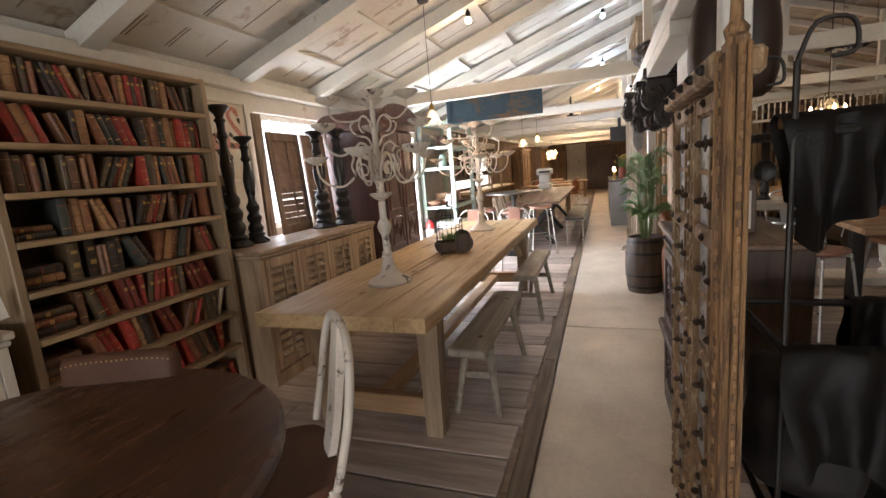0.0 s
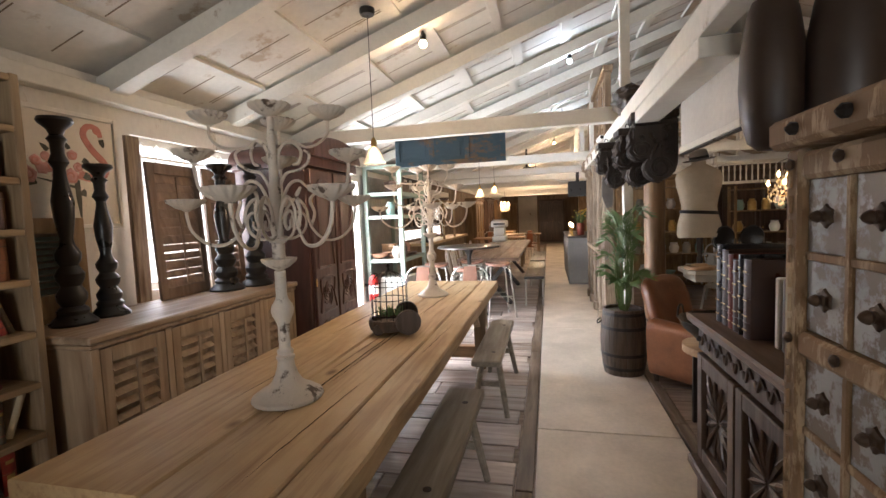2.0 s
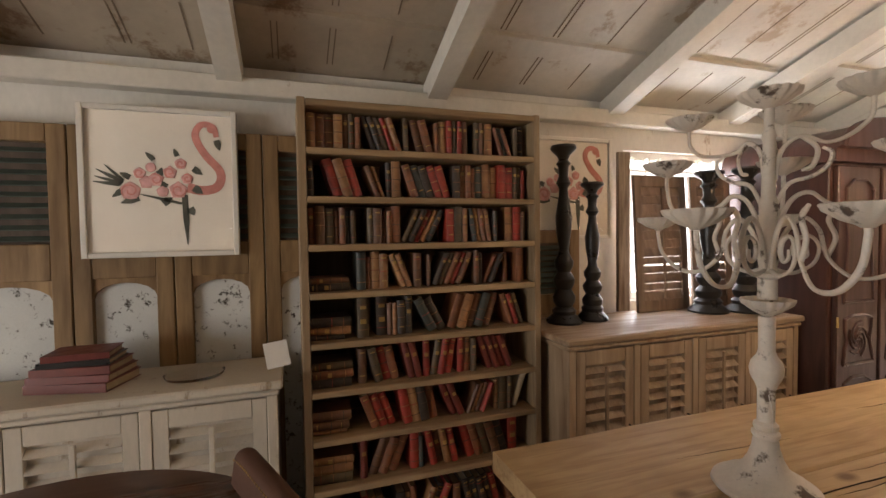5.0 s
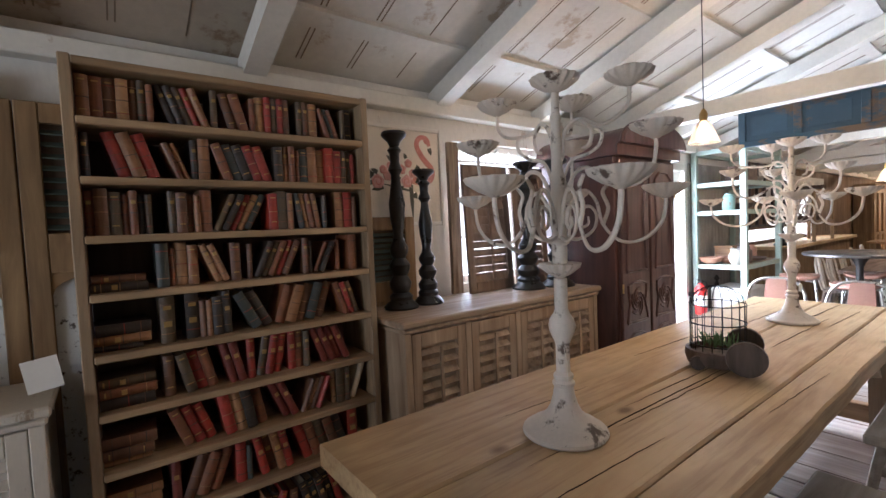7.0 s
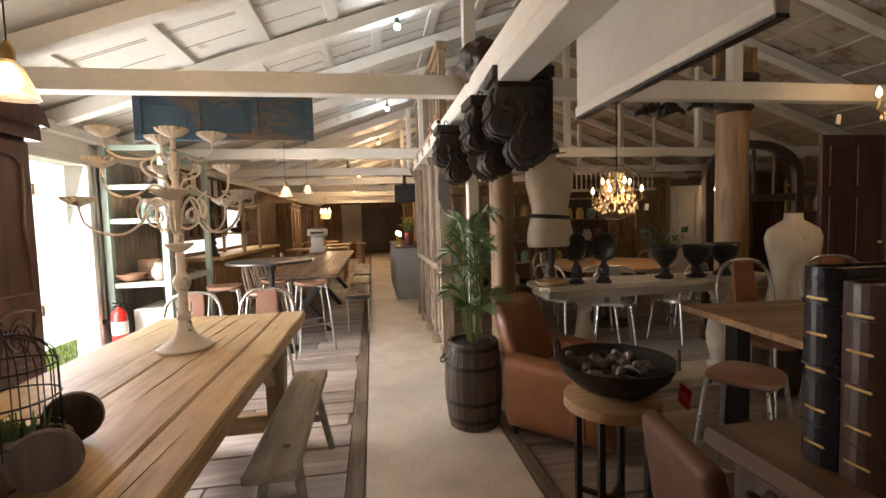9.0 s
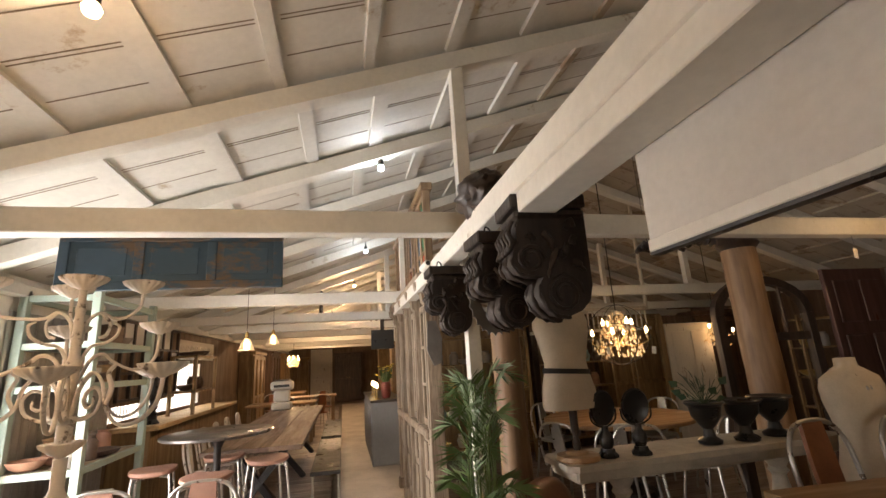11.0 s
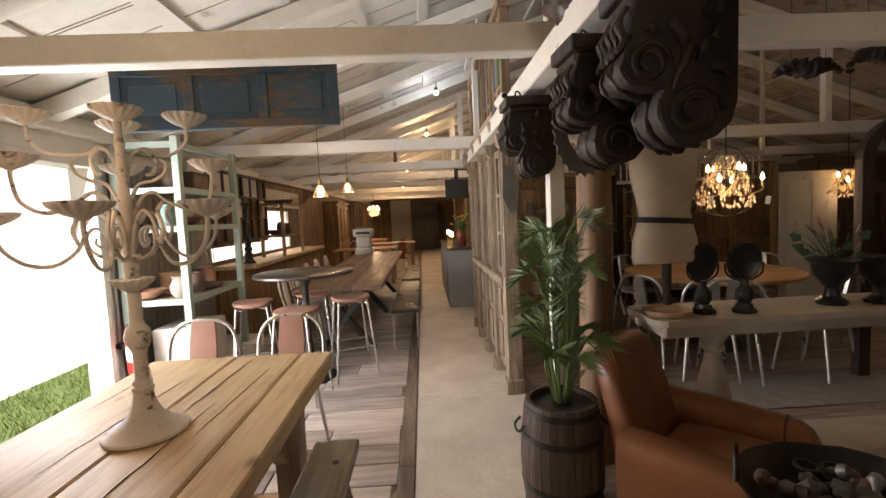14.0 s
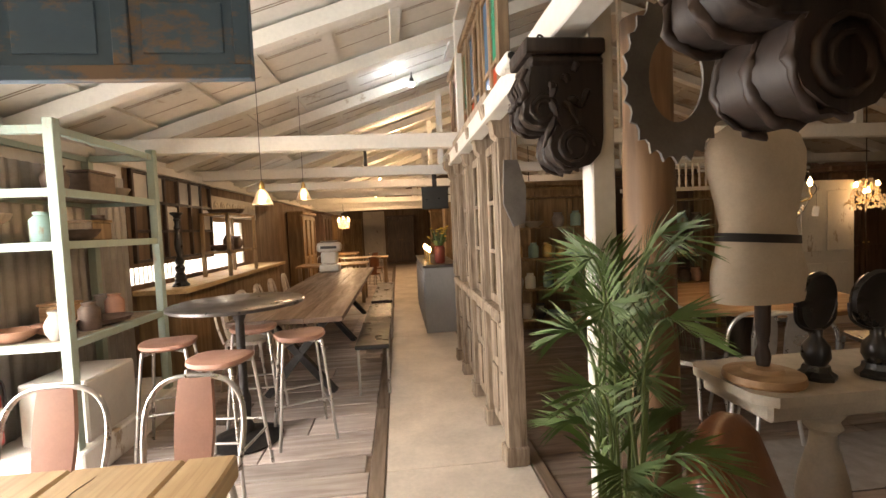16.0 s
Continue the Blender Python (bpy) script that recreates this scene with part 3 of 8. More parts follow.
def bird_cage():
    t = thing("bird_cage", "rusty wire bird cage on a dark wheeled wooden tray", "bird cage", (-1.185, 4.43, 0.772), 20)
    bm = bmesh.new()
    lathe(bm, [(0.10, 0.012), (0.118, 0.015), (0.128, 0.05), (0.124, 0.076), (0.112, 0.078), (0.108, 0.05), (0.03, 0.045)], 32)
    part("tray", bm, M_BARREL, t, smooth=40)
    for sx, sy in ((0.10, -0.135), (-0.07, -0.10), (-0.07, 0.10), (0.10, 0.135)):
        bm = bmesh.new()
        lathe(bm, [(0.07, -0.012), (0.073, 0), (0.07, 0.012)] if sx > 0 else [(0.03, -0.01), (0.03, 0.01)], 20, m=pose(sx, sy, 0.073 if sx > 0 else 0.03, 90, 0, 0))
        part("wheel", bm, M_BARREL, t)
    n = 18
    for i in range(n):
        a = 2 * math.pi * i / n
        bm = bmesh.new()
        pts = [(0.105 * math.cos(a), 0.105 * math.sin(a), 0.075), (0.105 * math.cos(a), 0.105 * math.sin(a), 0.27)] + [(0.105 * math.cos(q) * math.cos(a), 0.105 * math.cos(q) * math.sin(a), 0.27 + 0.08 * math.sin(q)) for q in (0.4, 0.8, 1.2, 1.5)]
        tube(bm, pts, 0.0016, 4)
        part("wire", bm, M_IRON, t)
    for z in (0.1, 0.19, 0.27):
        bm = bmesh.new()
        tube(bm, [(0.107 * math.cos(2 * math.pi * i / 28), 0.107 * math.sin(2 * math.pi * i / 28), z) for i in range(29)], 0.0028, 6)
        part("hoop", bm, M_IRON, t)
    bm = bmesh.new()
    lathe(bm, [(0.006, 0.345), (0.01, 0.355), (0.004, 0.37), (0.012, 0.38), (0.003, 0.395)], 10)
    part("finial", bm, M_IRON, t)
    bm = bmesh.new()
    r = random.Random(8)
    for _ in range(60):
        a, q = r.uniform(0, 6.28), r.uniform(0, 0.075)
        tube(bm, [(q * math.cos(a), q * math.sin(a), 0.09), (q * 1.2 * math.cos(a + 0.3), q * 1.2 * math.sin(a + 0.3), r.uniform(0.11, 0.15))], [0.004, 0.0015], 4)
    part("moss", bm, M_FROND, t, "dull green dried moss")


M_FROND = plain("palm_leaf", (0.15, 0.24, 0.075), 0.5, 0, 0.4, 8, 0.1, 0.35)
bird_cage()

# ---- west wall: bookcase and books ----
BC_Y0, BC_Y1, BC_X0, BC_X1 = 2.25, 3.42, -2.72, -2.37
SHELVES = [2.07, 1.865, 1.655, 1.445, 1.235, 1.015, 0.80, 0.585, 0.36, 0.08]


def bookcase():
    t = thing("bookcase", "tall rustic pine bookcase crammed with old leather books", "bookcase", ((BC_X0 + BC_X1) / 2, (BC_Y0 + BC_Y1) / 2, 0))
    w, l = (BC_X1 - BC_X0) / 2, (BC_Y1 - BC_Y0) / 2
    for sy in (-1, 1):
        part("upright", rough_up(B(-w, w, sy * l - (0.035 if sy > 0 else 0), sy * l + (0.035 if sy < 0 else 0), 0, 2.075, bevel=0.004), 0.002, 3), M_SHELFPOST, t)
    part("back_panel", B(-w, -w + 0.015, -l + 0.036, l - 0.036, 0.05, 2.04), M_DARKWALL, t, "dark stained back boards")
    for i, z in enumerate(SHELVES):
        part("shelf", B(-w + 0.016, w + 0.004, -l + 0.036, l - 0.036, z - 0.028, z, bevel=0.004), M_SHELFWOOD, t)
    part("price_tag", B(w + 0.004, w + 0.006, -l - 0.005, l * -1 + 0.09, 1.02, 1.13, m=pose(0, 0, 0, 8, 0, 0)), M_PAPER, t, "white card price tag")


bookcase()


def book_leather():
    k = Nodes("book_leather", 0.5)
    v = k.coords((1, 1, 1))
    n1, n2 = k.noise(v, 22, 5), k.noise(v, 90, 3)
    c = k.ramp(k.random(1.0), (0.0, (0.035, 0.026, 0.020)), (0.14, (0.19, 0.075, 0.034)), (0.28, (0.085, 0.06, 0.032)), (0.42, (0.26, 0.13, 0.055)), (0.54, (0.29, 0.035, 0.022)), (0.64, (0.13, 0.062, 0.032)), (0.78, (0.36, 0.21, 0.10)), (0.86, (0.04, 0.048, 0.045)), (0.94, (0.24, 0.028, 0.018)))
    c.node.color_ramp.interpolation = "CONSTANT"
    c = k.mix(1.0, c, (1.15, 1.08, 0.98), "MULTIPLY")
    c = k.mix(0.6, c, k.ramp(n1, (0.3, grey(0.35)), (0.7, grey(1.25))), "MULTIPLY")
    c = k.mix(k.ramp(n2, (0.6, grey(0.0)), (0.75, grey(0.35))), c, (0.22, 0.13, 0.07))
    return k.finish(c, n2, 0.3, 0.002)


M_BOOK = book_leather()
M_PAGES = plain("old_pages", (0.42, 0.33, 0.21), 0.9, 0, 0.3, 30)
M_GILT = plain("gilt", (0.55, 0.36, 0.12), 0.4, 0.6, 0.4, 40)
M_REDBOOK = plain("red_leather", (0.17, 0.032, 0.02), 0.45, 0, 0.4, 20)
M_CREAMBOOK = plain("cream_vellum", (0.60, 0.50, 0.33), 0.6, 0, 0.2, 20)


def book_kind(thick, high, deep, gilt, cover=None):
    """A book that stands with its spine towards +x; its base is at the origin."""
    cover = cover or M_BOOK
    h = thick / 2
    bm = bmesh.new()
    seg = 6
    spine = [(deep / 2 - 0.006 + 0.008 * math.sin(math.pi * k / seg), -h + thick * k / seg) for k in range(seg + 1)]
    outline = [(-deep / 2, -h)] + spine + [(-deep / 2, h), (-deep / 2, h - 0.003), (deep / 2 - 0.009, h - 0.003), (deep / 2 - 0.009, -h + 0.003), (-deep / 2, -h + 0.003)]
    prism(bm, outline, high, Matrix.Identity(4))
    root = link_mesh("book", bm, cover)
    for z in (0.2, 0.5, 0.82):
        part("raised_band", tube(bmesh.new(), [(x + 0.0012, y, high * z) for x, y in spine[::2]], 0.0018, 4), cover, root)
    tagged(root, "old leather-bound book standing on the bookcase shelf", "book", "books on the bookcase")
    bm = B(-deep / 2 + 0.004, deep / 2 - 0.01, -h + 0.0035, h - 0.0035, 0.004, high - 0.005)
    part("page_block", bm, M_PAGES, root, "yellowed pages")
    if gilt:
        for z0, z1 in gilt:
            part("title_label", B(deep / 2 + 0.0005, deep / 2 + 0.0028, -h * 0.55, h * 0.55, high * z0, high * z1), M_GILT, root, "gilt stamped spine label")
    return root


kinds = []
rb = random.Random(11)
for thick, high, deep, g in ((0.026, 0.165, 0.12, ((0.7, 0.78),)), (0.034, 0.178, 0.13, ((0.54, 0.64), (0.9, 0.93))), (0.042, 0.172, 0.135, None), (0.022, 0.15, 0.11, None), (0.05, 0.182, 0.14, ((0.35, 0.47), (0.72, 0.8))), (0.038, 0.16, 0.125, ((0.2, 0.23), (0.87, 0.9))), (0.03, 0.185, 0.14, None)):
    kinds.append((thick, high, book_kind(thick, high, 0.15, g)))
redbook = (0.032, 0.175, book_kind(0.032, 0.175, 0.15, ((0.6, 0.7),), M_REDBOOK))
creambook = (0.03, 0.18, book_kind(0.03, 0.18, 0.15, None, M_CREAMBOOK))
for _, _, b in (*kinds, redbook, creambook):
    b.matrix_world = pose(0, 0, -3)
used = set()


def put_book(kind, m):
    """The first of each kind is moved to its place, the others are copies."""
    b = kind[2]
    if b in used:
        return copy_thing(b, m)
    used.add(b)
    b.matrix_basis = m
    return b


for s, z in enumerate(SHELVES[1:]):
    room = SHELVES[s] - 0.028 - z
    y, x = BC_Y0 + 0.04, BC_X1 - 0.125
    while y < BC_Y1 - 0.075:
        u = rb.random()
        if s >= 3 and y < BC_Y0 + 0.1 and u < 0.9 or (s in (5,) and 0.62 < y - BC_Y0 < 0.7):
            # a few lying flat
            zz = z + 0.001
            for _ in range(rb.choice((2, 3))):
                k = rb.choice(kinds)
                if zz + k[0] > z + room - 0.01:
                    break
                put_book(k, pose(x + rb.uniform(-0.01, 0.01), y + k[1], zz + k[0] / 2, 90, 0, rb.uniform(-4, 4)))
                zz += k[0] + 0.001
            y += 0.205
            continue
        k = rb.choice([q for q in kinds if q[1] < room - 0.008])
        if rb.random() < 0.10 and room > 0.185:
            k = redbook
        if (s == 3 and abs(y - 2.93) < 0.02) or (s == 6 and abs(y - 3.28) < 0.025):
            k = creambook
        high = k[1]
        if high > room - 0.006:
            k = kinds[3]
            high = k[1]
        run = 1
        lean = 0.0
        if rb.random() < (0.16 if s < 4 else 0.3):
            lean, run = rb.uniform(9, 27) * rb.choice((1, 1, -1)), rb.randint(2, 5)
        for _ in range(run):
            a = radians(abs(lean))
            width = k[0] / math.cos(a)
            foot = high * math.sin(a)
            if y + width + (foot if lean else 0) > BC_Y1 - 0.045 or k[1] * math.cos(a) + k[0] * math.sin(a) > room - 0.004:
                break
            # the lower corner of a leaning book touches the shelf
            lift = k[0] / 2 * math.sin(a)
            base = y + width / 2 + (foot if lean > 0 else 0)
            put_book(k, pose(x + rb.uniform(-0.018, 0.008), base, z + lift + 0.0005, lean, 0, 0))
            y += width + 0.0012
        if lean:
            y += high * math.sin(radians(abs(lean))) + 0.002
        elif rb.random() < 0.03 + 0.02 * s:
            y += rb.uniform(0.02, 0.06)
        if run > 1 and lean and y > BC_Y1 - 0.09:
            break

# ---- west wall: sideboard, candlesticks, pictures, window, armoire ----


def louvre_door(parent, m, wide, high, mat, name="door", knob=True, tilt=40, closed=False):
    """A framed door with slats and a middle tilt bar, in its own x, z plane, facing -y."""
    bm = bmesh.new()
    s = 0.055
    for x0, x1, z0, z1 in ((0, s, 0, high), (wide - s, wide, 0, high), (s, wide - s, 0, s * 1.3), (s, wide - s, high - s * 1.3, high)):
        box(bm, x0, x1, 0, 0.025, z0, z1, bevel=0.003, m=m)
    d = part(name, bm, mat, parent)
    n = max(5, int((high - 0.15) / 0.055))
    for i in range(n):
        z = s * 1.3 + (high - 2.6 * s) * (i + 0.5) / n
        h = 0.023 if not closed or i in (1, 3, 4) else 0.031
        bm = B(s, wide - s, -h, h, -0.003, 0.003, m=m @ pose(0, 0.014, z, tilt, 0, 0))
        part("slat", bm, mat, d)
    part("tilt_bar", B(wide / 2 - 0.01, wide / 2 + 0.01, -0.016, -0.004, s * 1.5, high - s * 1.5, bevel=0.003, m=m), mat, d)
    if knob:
        bm = bmesh.new()
        tube(bm, smooth_path([m @ Vector((wide - 0.03, 0.0, high * 0.5)), m @ Vector((wide - 0.03, -0.025, high * 0.5 - 0.01)), m @ Vector((wide - 0.03, -0.025, high * 0.5 - 0.05)), m @ Vector((wide - 0.03, 0.0, high * 0.5 - 0.06))], 4), 0.004, 6)
        part("handle", bm, M_IRON, d, "small dark iron handle")
    return d


EASTWARD = pose(0, 0, 0, 0, 0, 90)  # turns a front that faces -y so that it faces +x, its x runs along +y


def sideboard(name, label, x0, x1, y0, y1, top, doors, mat, mat_top):
    t = thing(name, label, "sideboard", (x1, y0, 0))
    d, l = x1 - x0, y1 - y0
    part("body", B(-d, -0.03, 0.015, l - 0.015, 0.0, top - 0.05, bevel=0.005), mat, t)
    part("top", B(-d - 0.0, 0.02, -0.01, l + 0.01, top - 0.035, top, bevel=0.008), mat_top, t)
    part("moulding", B(-d, 0.008, 0.002, l - 0.002, top - 0.062, top - 0.036, bevel=0.008), mat, t)
    part("plinth", B(-0.03, 0.0, 0.01, l - 0.01, 0.0, 0.09, bevel=0.004), mat, t)
    for y in [0.012 + (l - 0.024 - 0.04) * i / doors for i in range(doors + 1)]:
        part("stile", B(-0.03, -0.004, y, y + 0.04, 0.09, top - 0.062, bevel=0.003), mat, t)
    for i in range(doors):
        y = 0.012 + (l - 0.064) * i / doors + 0.042
        w = (l - 0.064) / doors - 0.044
        louvre_door(t, Matrix.Translation((-0.006, y, 0.10)) @ EASTWARD, w, top - 0.17, mat)
    return t


sideboard("sideboard", "bleached teak sideboard with louvred doors", -2.72, -2.20, 3.46, 5.08, 0.97, 4, M_TEAK, M_TEAKY)
M_WHITEWOOD = worn("distressed_white_wood", (0.60, 0.54, 0.44), (0.27, 0.20, 0.13), 0.38, 9, stretch=(1, 1, 0.3), dirt=0.35)
sideboard("white_cabinet", "distressed white cabinet with louvred doors", -2.70, -2.30, 0.75, 2.16, 0.90, 3, M_WHITEWOOD, M_WHITEWOOD)


def tall_candlestick(x, y, z, high, fat=1.0):
    t = thing("candlestick", "tall black lacquered turned wooden candlestick", "candlestick", (x, y, z), group="black candlesticks")
    bm = bmesh.new()
    lathe(bm, [(0.08 * fat, 0), (0.082 * fat, 0.012), (0.07 * fat, 0.028), (0.052 * fat, 0.05), (0.056 * fat, 0.07), (0.04 * fat, 0.09)], 24)
    part("foot", bm, M_BLACK, t, smooth=40)
    prof = [(0.036, 0.09), (0.05, 0.12), (0.052, 0.15), (0.034, 0.19), (0.046, 0.22), (0.05, 0.25), (0.03, 0.29), (0.042, 0.32), (0.044, 0.35), (0.026, 0.39), (0.022, 0.42), (0.034, 0.52), (0.038, 0.60), (0.022, 0.72), (0.02, 0.76), (0.034, 0.79), (0.022, 0.83), (0.024, 0.88), (0.034, 0.90), (0.022, 0.92)]
    bm = bmesh.new()
    lathe(bm, [(r * fat, p * high) for r, p in prof], 20)
    part("shaft", bm, M_BLACK, t, smooth=35)
    bm = bmesh.new()
    lathe(bm, [(0.022 * fat, 0.92 * high), (0.03 * fat, 0.945 * high), (0.056 * fat, 0.975 * high), (0.06 * fat, 0.985 * high), (0.056 * fat, high)], 24)
    part("drip_pan", bm, M_BLACK, t, smooth=35)


tall_candlestick(-2.555, 3.68, 0.971, 1.0, 1.22)
tall_candlestick(-2.565, 3.88, 0.971, 0.80, 1.12)
tall_candlestick(-2.50, 4.70, 0.971, 0.88, 1.45)
tall_candlestick(-2.42, 4.92, 0.971, 0.90, 1.45)

M_PINK = plain("printed_pink", (0.58, 0.23, 0.18), 0.7, 0, 0.45, 30)
M_ROSE = plain("printed_rose", (0.68, 0.36, 0.32), 0.7, 0, 0.5, 45)
M_LEAFP = plain("printed_leaf", (0.085, 0.085, 0.06), 0.7, 0, 0.4, 30)
M_MOUNT = plain("picture_mount", (0.66, 0.60, 0.50), 0.5, 0, 0.08)


def flamingo_picture(x, y0, y1, z0, z1, tilt):
    """A print of a long-necked pink bird made of roses, in a white frame, facing +x."""
    w, h = y1 - y0, z1 - z0
    t = thing("framed_picture", "white framed print of a pink flamingo with roses", "picture", (x, (y0 + y1) / 2, z0))
    t.matrix_world = pose(x, (y0 + y1) / 2, z0, tilt, 0, 0)
    f = 0.024
    for name, a, b, c, d in (("frame_side", -w / 2, -w / 2 + f, 0, h), ("frame_side", w / 2 - f, w / 2, 0, h), ("frame_rail", -w / 2 + f, w / 2 - f, 0, f), ("frame_rail", -w / 2 + f, w / 2 - f, h - f, h)):
        part(name, B(-0.012, 0.018, a, b, c, d, bevel=0.003), M_WHITEPAINT, t)
    part("print", B(-0.012, 0.004, -w / 2 + f, w / 2 - f, f, h - f), M_MOUNT, t)

    def P(u, v, lift=0.0055):
        return (lift, (u - 0.5) * w, v * h)

    def stroke(bm, pts, widths, lift):
        """A flat painted stroke along points of the print."""
        rows = []
        for k, p in enumerate(pts):
            d = Vector(pts[min(k + 1, len(pts) - 1)]) - Vector(pts[max(k - 1, 0)])
            n = Vector((0, -d.z, d.y)).normalized() * widths[k]
            p = Vector((lift, p[1], p[2]))
            rows.append([bm.verts.new(q) for q in (p - n, p + n, p + n - Vector((0.002, 0, 0)), p - n - Vector((0.002, 0, 0)))])
        for p, q in zip(rows, rows[1:]):
            ring_faces(bm, p, q)

    bm = bmesh.new()
    neck = smooth_path([P(0.86, 0.82), P(0.84, 0.89), P(0.76, 0.90), P(0.72, 0.82), P(0.78, 0.70), P(0.88, 0.58), P(0.86, 0.48), P(0.76, 0.45), P(0.66, 0.47)], 5)
    stroke(bm, neck, [(0.011 + 0.011 * k / len(neck)) * w / 0.6 for k in range(len(neck))], 0.0055)
    lathe(bm, [(0.019 * w / 0.6, 0), (0.018 * w / 0.6, 0.0015)], 14, m=Matrix.Translation(P(0.83, 0.875, 0.0046)) @ pose(0, 0, 0, 0, 90, 0))
    part("painted_bird", bm, M_PINK, t)
    bm = bmesh.new()
    r = random.Random(5)
    for u, v, q in ((0.30, 0.44, 0.065), (0.46, 0.52, 0.05), (0.40, 0.5, 0.045), (0.50, 0.44, 0.04), (0.60, 0.45, 0.06), (0.55, 0.57, 0.045), (0.43, 0.60, 0.035), (0.66, 0.53, 0.04), (0.62, 0.63, 0.04), (0.36, 0.56, 0.04)):
        lathe(bm, [(q * w, 0), (q * w * 0.9, 0.002), (q * w * 0.3, 0.003)], 10, wave=lambda a, j: 1 + 0.14 * math.sin(5 * a + q * 90), m=Matrix.Translation(P(u, v, 0.0045 + r.random() * 0.0006)) @ pose(0, 0, 0, 0, 90, 0))
    part("painted_roses", bm, M_ROSE, t)
    bm = bmesh.new()
    for u, v, q in ((0.30, 0.44, 0.065), (0.46, 0.52, 0.05), (0.60, 0.45, 0.06), (0.55, 0.57, 0.045), (0.62, 0.63, 0.04), (0.36, 0.56, 0.04), (0.66, 0.53, 0.04)):
        for k in range(9):
            a = k * 0.8 + u * 30
            d = q * (0.25 + 0.07 * k)
            arc = [P(u + d * math.cos(a + b), v + d * math.sin(a + b) * w / h) for b in (0, 0.35, 0.7, 1.05)]
            stroke(bm, arc, [0.001, 0.0035 * w / 0.6, 0.0035 * w / 0.6, 0.001], 0.0082)
    part("painted_petals", bm, M_PINK, t)
    bm = bmesh.new()
    for u0, v0, u1, v1, q in ((0.64, 0.42, 0.65, 0.08, 0.012), (0.67, 0.33, 0.70, 0.28, 0.016), (0.35, 0.40, 0.24, 0.36, 0.016), (0.5, 0.36, 0.56, 0.40, 0.016), (0.70, 0.60, 0.76, 0.56, 0.014), (0.47, 0.53, 0.50, 0.60, 0.014), (0.3, 0.53, 0.24, 0.56, 0.012), (0.62, 0.36, 0.36, 0.42, 0.006), (0.26, 0.5, 0.10, 0.58, 0.008), (0.26, 0.51, 0.15, 0.61, 0.006), (0.25, 0.49, 0.09, 0.535, 0.007), (0.24, 0.48, 0.08, 0.50, 0.007), (0.26, 0.45, 0.19, 0.40, 0.012), (0.52, 0.5, 0.49, 0.46, 0.014), (0.7, 0.47, 0.76, 0.43, 0.016), (0.86, 0.80, 0.88, 0.73, 0.013), (0.45, 0.65, 0.40, 0.7, 0.01), (0.60, 0.68, 0.58, 0.73, 0.01)):
        stroke(bm, [P(u0, v0), P((u0 + u1) / 2, (v0 + v1) / 2), P(u1, v1)], [q * w / 0.6, q * w / 0.6, 0.002], 0.0062)
    part("painted_leaves", bm, M_LEAFP, t)
    pane = part("pane", B(0.009, 0.011, -w / 2 + f, w / 2 - f, f, h - f), M_GLASS, t)
    pane.visible_shadow = False


M_WHITEPAINT = plain("white_frame_paint", (0.74, 0.71, 0.65), 0.5, 0, 0.12)
flamingo_picture(-2.702, 1.36, 1.985, 1.40, 2.07, 0)
flamingo_picture(-2.765, 3.47, 4.17, 1.44, 2.07, 0)
M_MIRROR = worn("foxed_mirror", (0.70, 0.72, 0.70), (0.07, 0.06, 0.05), 0.40, 24, 0.25, (1, 1, 1), 0.4)
M_OAK = wood("brown_door_wood", (0.16, 0.09, 0.036), (0.42, 0.27, 0.12), "z", 6, 0.6, 0.4, 0.2)
M_SHUTTER = wood("shutter_wood", (0.17, 0.11, 0.075), (0.36, 0.25, 0.175), "z", 6, 0.6, 0.4, 0.2)
M_GREENSHUT = plain("dull_green_shutter", (0.065, 0.085, 0.07), 0.6, 0, 0.35)


def mirror_door(y0, y1, z0, z1):
    """An old door with an arched foxed mirror below and slats above, facing +x."""
    t = thing("old_door", "salvaged oak door with an arched foxed mirror", "door", (-2.755, (y0 + y1) / 2, z0), group="salvaged doors along the wall")
    w, h = (y1 - y0) / 2, z1 - z0
    for a, b in ((-w, -w + 0.07), (w - 0.07, w)):
        part("stile", B(0, 0.04, a, b, 0, h, bevel=0.004), M_OAK, t)
    for c, d in ((0, 0.09), (h * 0.66, h * 0.74), (h - 0.08, h)):
        part("rail", B(0, 0.038, -w + 0.07, w - 0.07, c, d, bevel=0.004), M_OAK, t)
    ww = w - 0.07
    bm = bmesh.new()
    base, spring = 0.09, h * 0.66 - 0.09
    arch = [(-ww, base), (ww, base), (ww, spring)] + [(ww * math.cos(a), spring + 0.07 * math.sin(a)) for a in (math.pi * k / 8 for k in range(1, 8))] + [(-ww, spring)]
    prism(bm, arch, 0.012, TO_X)
    part("mirror", bm, M_MIRROR, t, "mottled old mirror glass")
    bm = bmesh.new()
    head = [(ww * math.cos(a), spring + 0.07 * math.sin(a)) for a in (math.pi * k / 8 for k in range(9))]
    prism(bm, [(ww, h * 0.66), *head, (-ww, h * 0.66)][::-1], 0.03, TO_X)
    part("arched_head", bm, M_OAK, t)
    part("backing", B(0.0, 0.006, -ww, ww, h * 0.74, h - 0.08), M_DARKWALL, t)
    for i in range(9):
        z = h * 0.74 + (h * 0.26 - 0.09) * (i + 0.5) / 9
        part("slat", B(-0.015, 0.015, -ww, ww, -0.003, 0.003, m=pose(0.02, 0, z, 0, 40, 0)), M_GREENSHUT, t)


